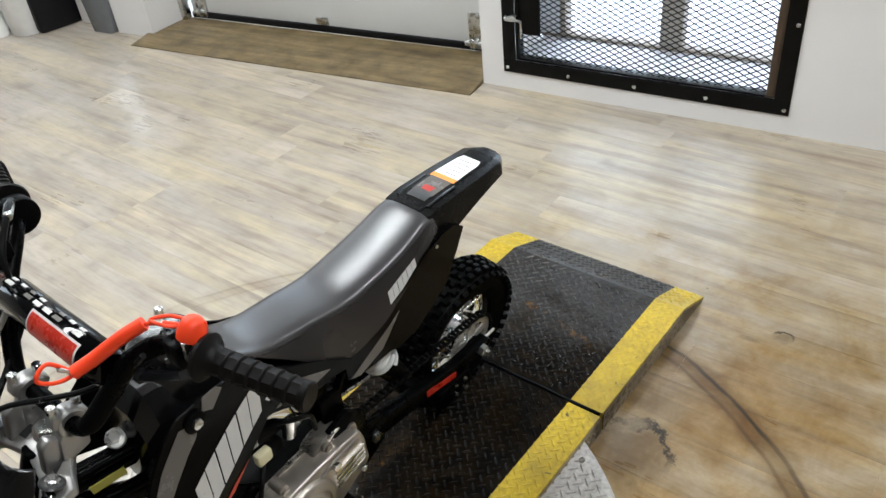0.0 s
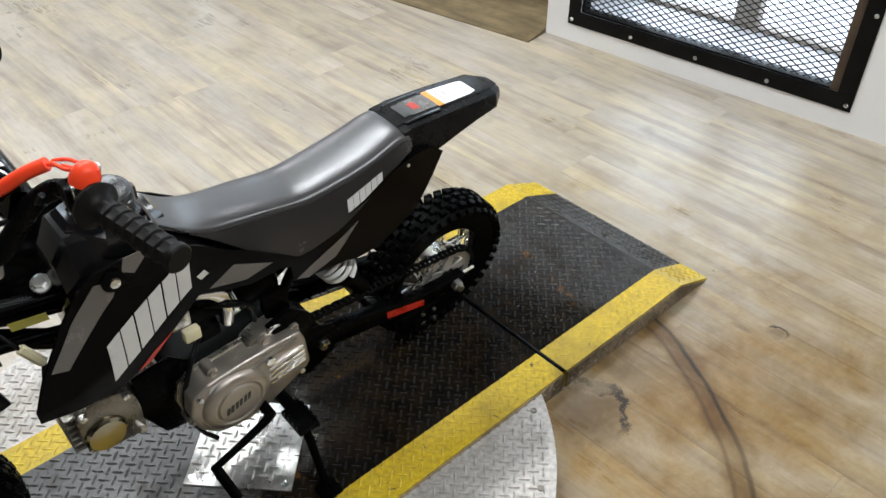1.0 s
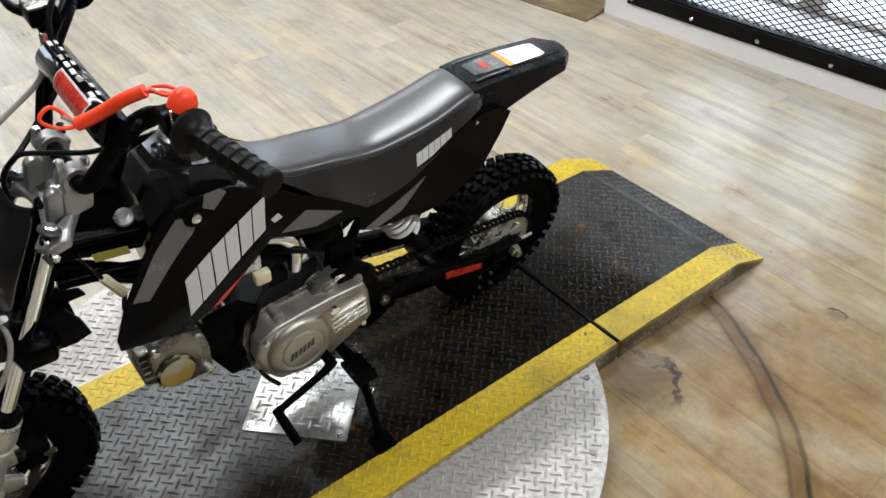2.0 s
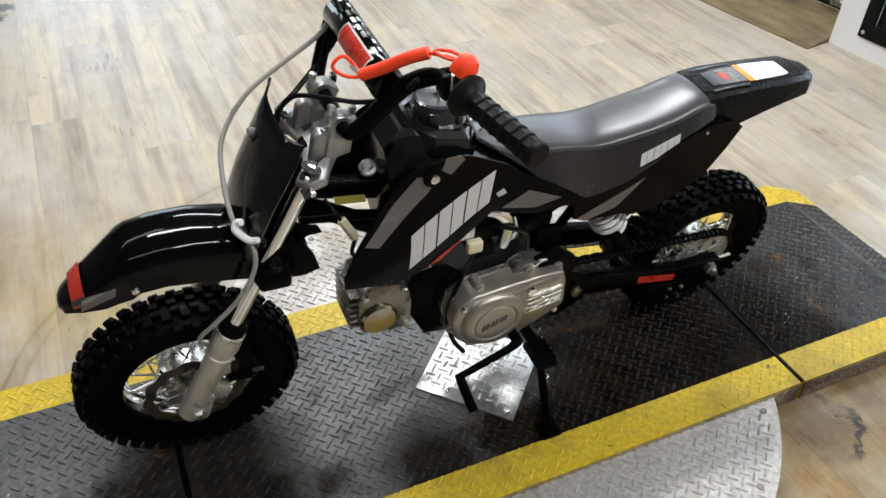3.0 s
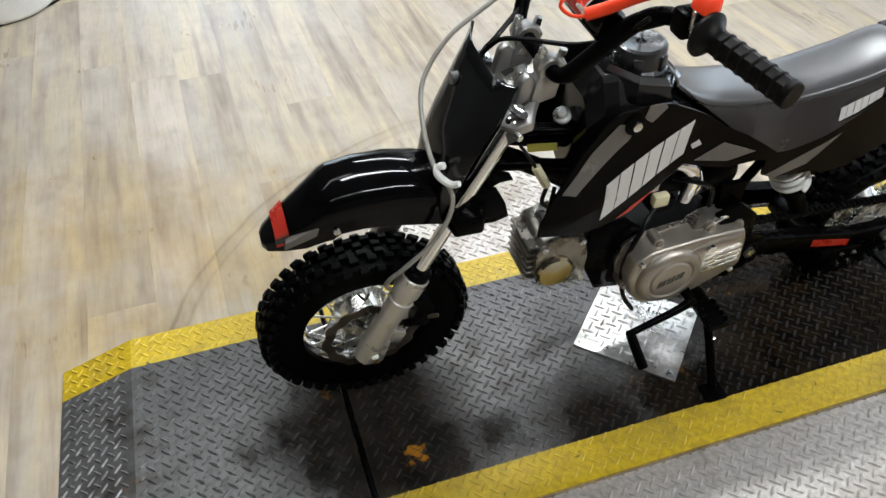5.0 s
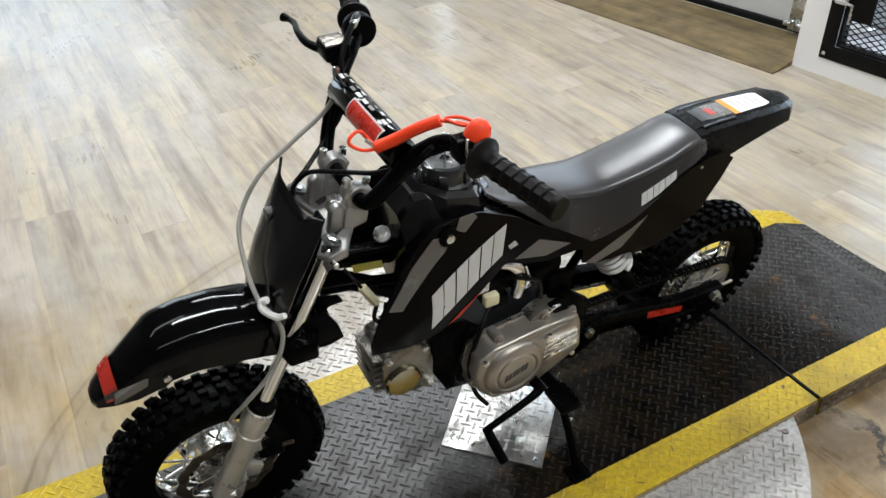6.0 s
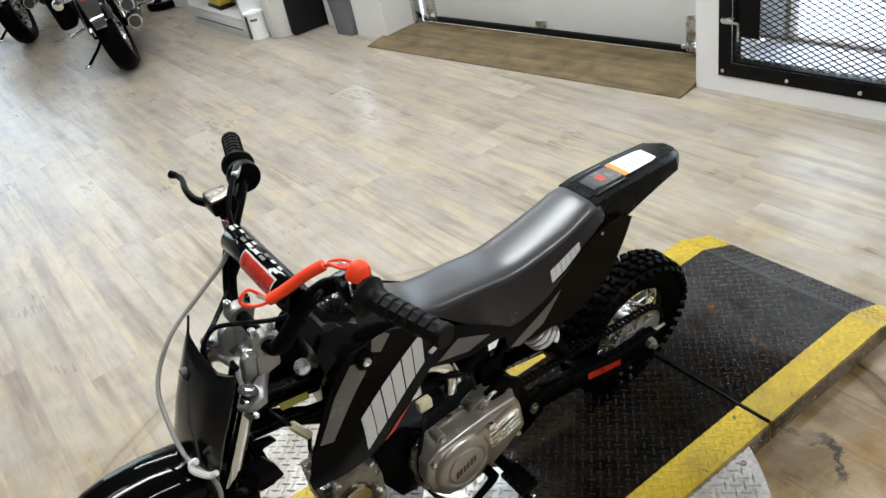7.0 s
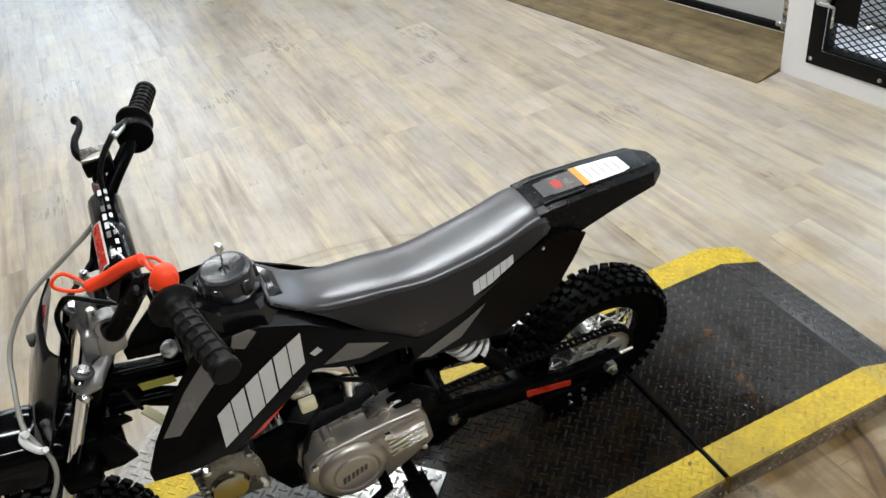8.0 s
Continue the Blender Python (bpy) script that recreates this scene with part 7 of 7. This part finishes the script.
def window_two():
    """Low window with a black steel grille beside the white pillar."""
    w = thing("window_2", "black framed window with steel bars beside the pillar", "window", MD, kind="structure")
    for nm, y0, y1, z0, z1 in (("frame_bottom", 2.30, 3.25, 0.10, 0.15), ("frame_top", 2.30, 3.25, 2.05, 2.10), ("frame_side", 2.30, 2.345, 0.15, 2.05), ("frame_side", 3.205, 3.25, 0.15, 2.05)):
        part(nm, box(0.16, 0.21, y0, y1, z0, z1, 0.003), BLACKST, w)
    for k in range(14):
        part("bar", rod((0.185, 2.40 + 0.06 * k, 0.15), (0.185, 2.40 + 0.06 * k, 2.05), 0.006, 8), BLACKST, w)
    for z in (0.26, 0.62, 1.2):
        part("rail", box(0.175, 0.195, 2.345, 3.205, z, z + 0.03, 0.002), BLACKST, w)
    part("window_sill", box(0.215, 0.34, 2.30, 3.25, 0.10, 0.12, 0.002), WALLP, w)


window_two()
solid("post", box(0.06, 0.13, 2.60, 2.675, 0, TOP, 0.004), WALLP, "slim white painted post in front of the window", "post", MD, kind="structure")
grey_bin(at_wall(2.40, -0.03, 0))
tool_case(at_wall(2.80, 0.0, 78))
bucket(at_wall(2.905, 0.13), 0.115, 0.34, "white plastic bucket with a lid, grubby at its foot", WHITEP)
tin = thing("paint_tin", "small white paint tin with a dark stripe and label", "tin", at_wall(3.04, 0.25, 15))
part("can", turned([(0.065, 0.0), (0.067, 0.003), (0.0648, 0.008), (0.0648, 0.165), (0.068, 0.168), (0.068, 0.175), (0.060, 0.177), (0.056, 0.172), (0.0005, 0.192)], axis="Z", seg=28), PAPER, tin)
part("side_stripe", rings([[Vector((q * math.cos(a), q * math.sin(a), z)) for z in (0.01, 0.16)] for q, a in [(0.0652, radians(150 + 5 * k)) for k in range(7)]], closed=False, caps=False), INK_SHADE, tin, "dark stripe")
part("label_bar", rings([[Vector((q * math.cos(a), q * math.sin(a), z)) for z in (0.125, 0.14)] for q, a in [(0.0652, radians(195 + 6 * k)) for k in range(8)]], closed=False, caps=False), GREYD, tin)
cabinet(MD @ pose(-0.30, 3.10, 0, 0, 0, -6), 0.92, 0.28, 0.92)
drill_kit(MD @ pose(-0.14, 3.62, 0.132, 0, 0, 80))
motorcycle(pose(-0.06, 4.42, 0, 0, -9, -16) @ Matrix.Scale(0.84, 4), "heavy black cruiser motorcycle with chrome trim on its side stand")
motorcycle(pose(-0.38, 6.15, 0, 0, -9, -18) @ Matrix.Scale(0.84, 4), "second black cruiser motorcycle parked farther back on its stand")
bx = thing("cardboard_box", "brown cardboard box on the floor beyond the motorcycle", "box", pose(0.42, 6.35, 0, 0, 0, 10))
part("carton", box(-0.30, 0.30, -0.22, 0.22, 0, 0.42, 0.004), WOODM, bx)
for sx in (-1, 1):
    part("flap", box(-0.30, 0.30, min(sx * 0.004, sx * 0.22), max(sx * 0.004, sx * 0.22), 0.421, 0.426), WOODM, bx)
tw = thing("spare_tyre", "black tyre lying by the white cabinet", "tyre", at_wall(4.80, 0.02) @ Matrix.Scale(0.45, 4))
part("casing", rings([[Vector((q * math.cos(a), q * math.sin(a), z)) for q, z in ((0.19, 0.02), (0.24, 0.0), (0.30, 0.01), (0.32, 0.07), (0.30, 0.13), (0.24, 0.14), (0.19, 0.12))] for a in (2 * math.pi * k / 40 for k in range(40))], cyclic=True, caps=False), RUBBER, tw)

# ---- white drum with a tubular stand and a cable ----
dr = thing("drum", "white plastic drum standing on the plank floor", "drum", pose(-2.10, 2.33, 0))
part("barrel", turned([(0.185, 0.0), (0.20, 0.008), (0.205, 0.02), (0.215, 0.40), (0.222, 0.405), (0.222, 0.43), (0.215, 0.435), (0.205, 0.43), (0.0005, 0.42)], axis="Z", seg=40), WHITEP, dr)
std = thing("tube_stand", "black bent-tube stand on the floor behind the drum", "stand", pose(-1.86, 2.47, 0))
part("leg", sweep([(-0.50, 0.10, 0.17), (-0.08, 0.06, 0.17), (-0.01, 0.03, 0.15), (0.02, 0.01, 0.09), (0.01, -0.01, 0.03), (0.0, -0.02, 0.014)], 0.017, 10, 5), FRAMEP, std)
part("foot", rod((0.03, -0.015, 0.014), (-0.17, -0.03, 0.014), 0.013, 10), FRAMEP, std)
part("motor", box(-0.24, -0.10, -0.02, 0.10, 0.03, 0.14, 0.02), BLACKC, std)
ca = thing("cable", "thin black cable lying on the floor", "cable", pose(0, 0, 0))
part("lead", sweep([(-1.92, 2.46, 0.006), (-1.86, 2.40, 0.005), (-1.868, 2.33, 0.005), (-1.905, 2.27, 0.005), (-1.955, 2.235, 0.005), (-2.02, 2.19, 0.005), (-2.12, 2.10, 0.005)], 0.0045, 8, 5), CABLE, ca)

# ---- floor planks, laid across the platform ----
PW, PL_ = 0.152, 1.22
pm = box(-PW / 2 + 0.00022, PW / 2 - 0.00022, -PL_ / 2 + 0.00022, PL_ / 2 - 0.00022, -0.004, 0.0)
plank_mesh = finish(pm, "plank", FLOOR, 0)
rnd = random.Random(4)
count = 0
for i in range(-17, 14):
    shift_ = rnd.random() * PL_
    for j in range(-3, 8):
        x, y = i * PW, j * PL_ + shift_
        w = FL @ Vector((x, y, 0))
        if not (-3.3 < w.x < 1.75 and -1.9 < w.y < 6.8) or count >= 300:
            continue
        ob = new("plank", plank_mesh)
        ob.parent = floor
        ob.matrix_basis = FL @ Matrix.Translation((x, y, 0))
        count += 1
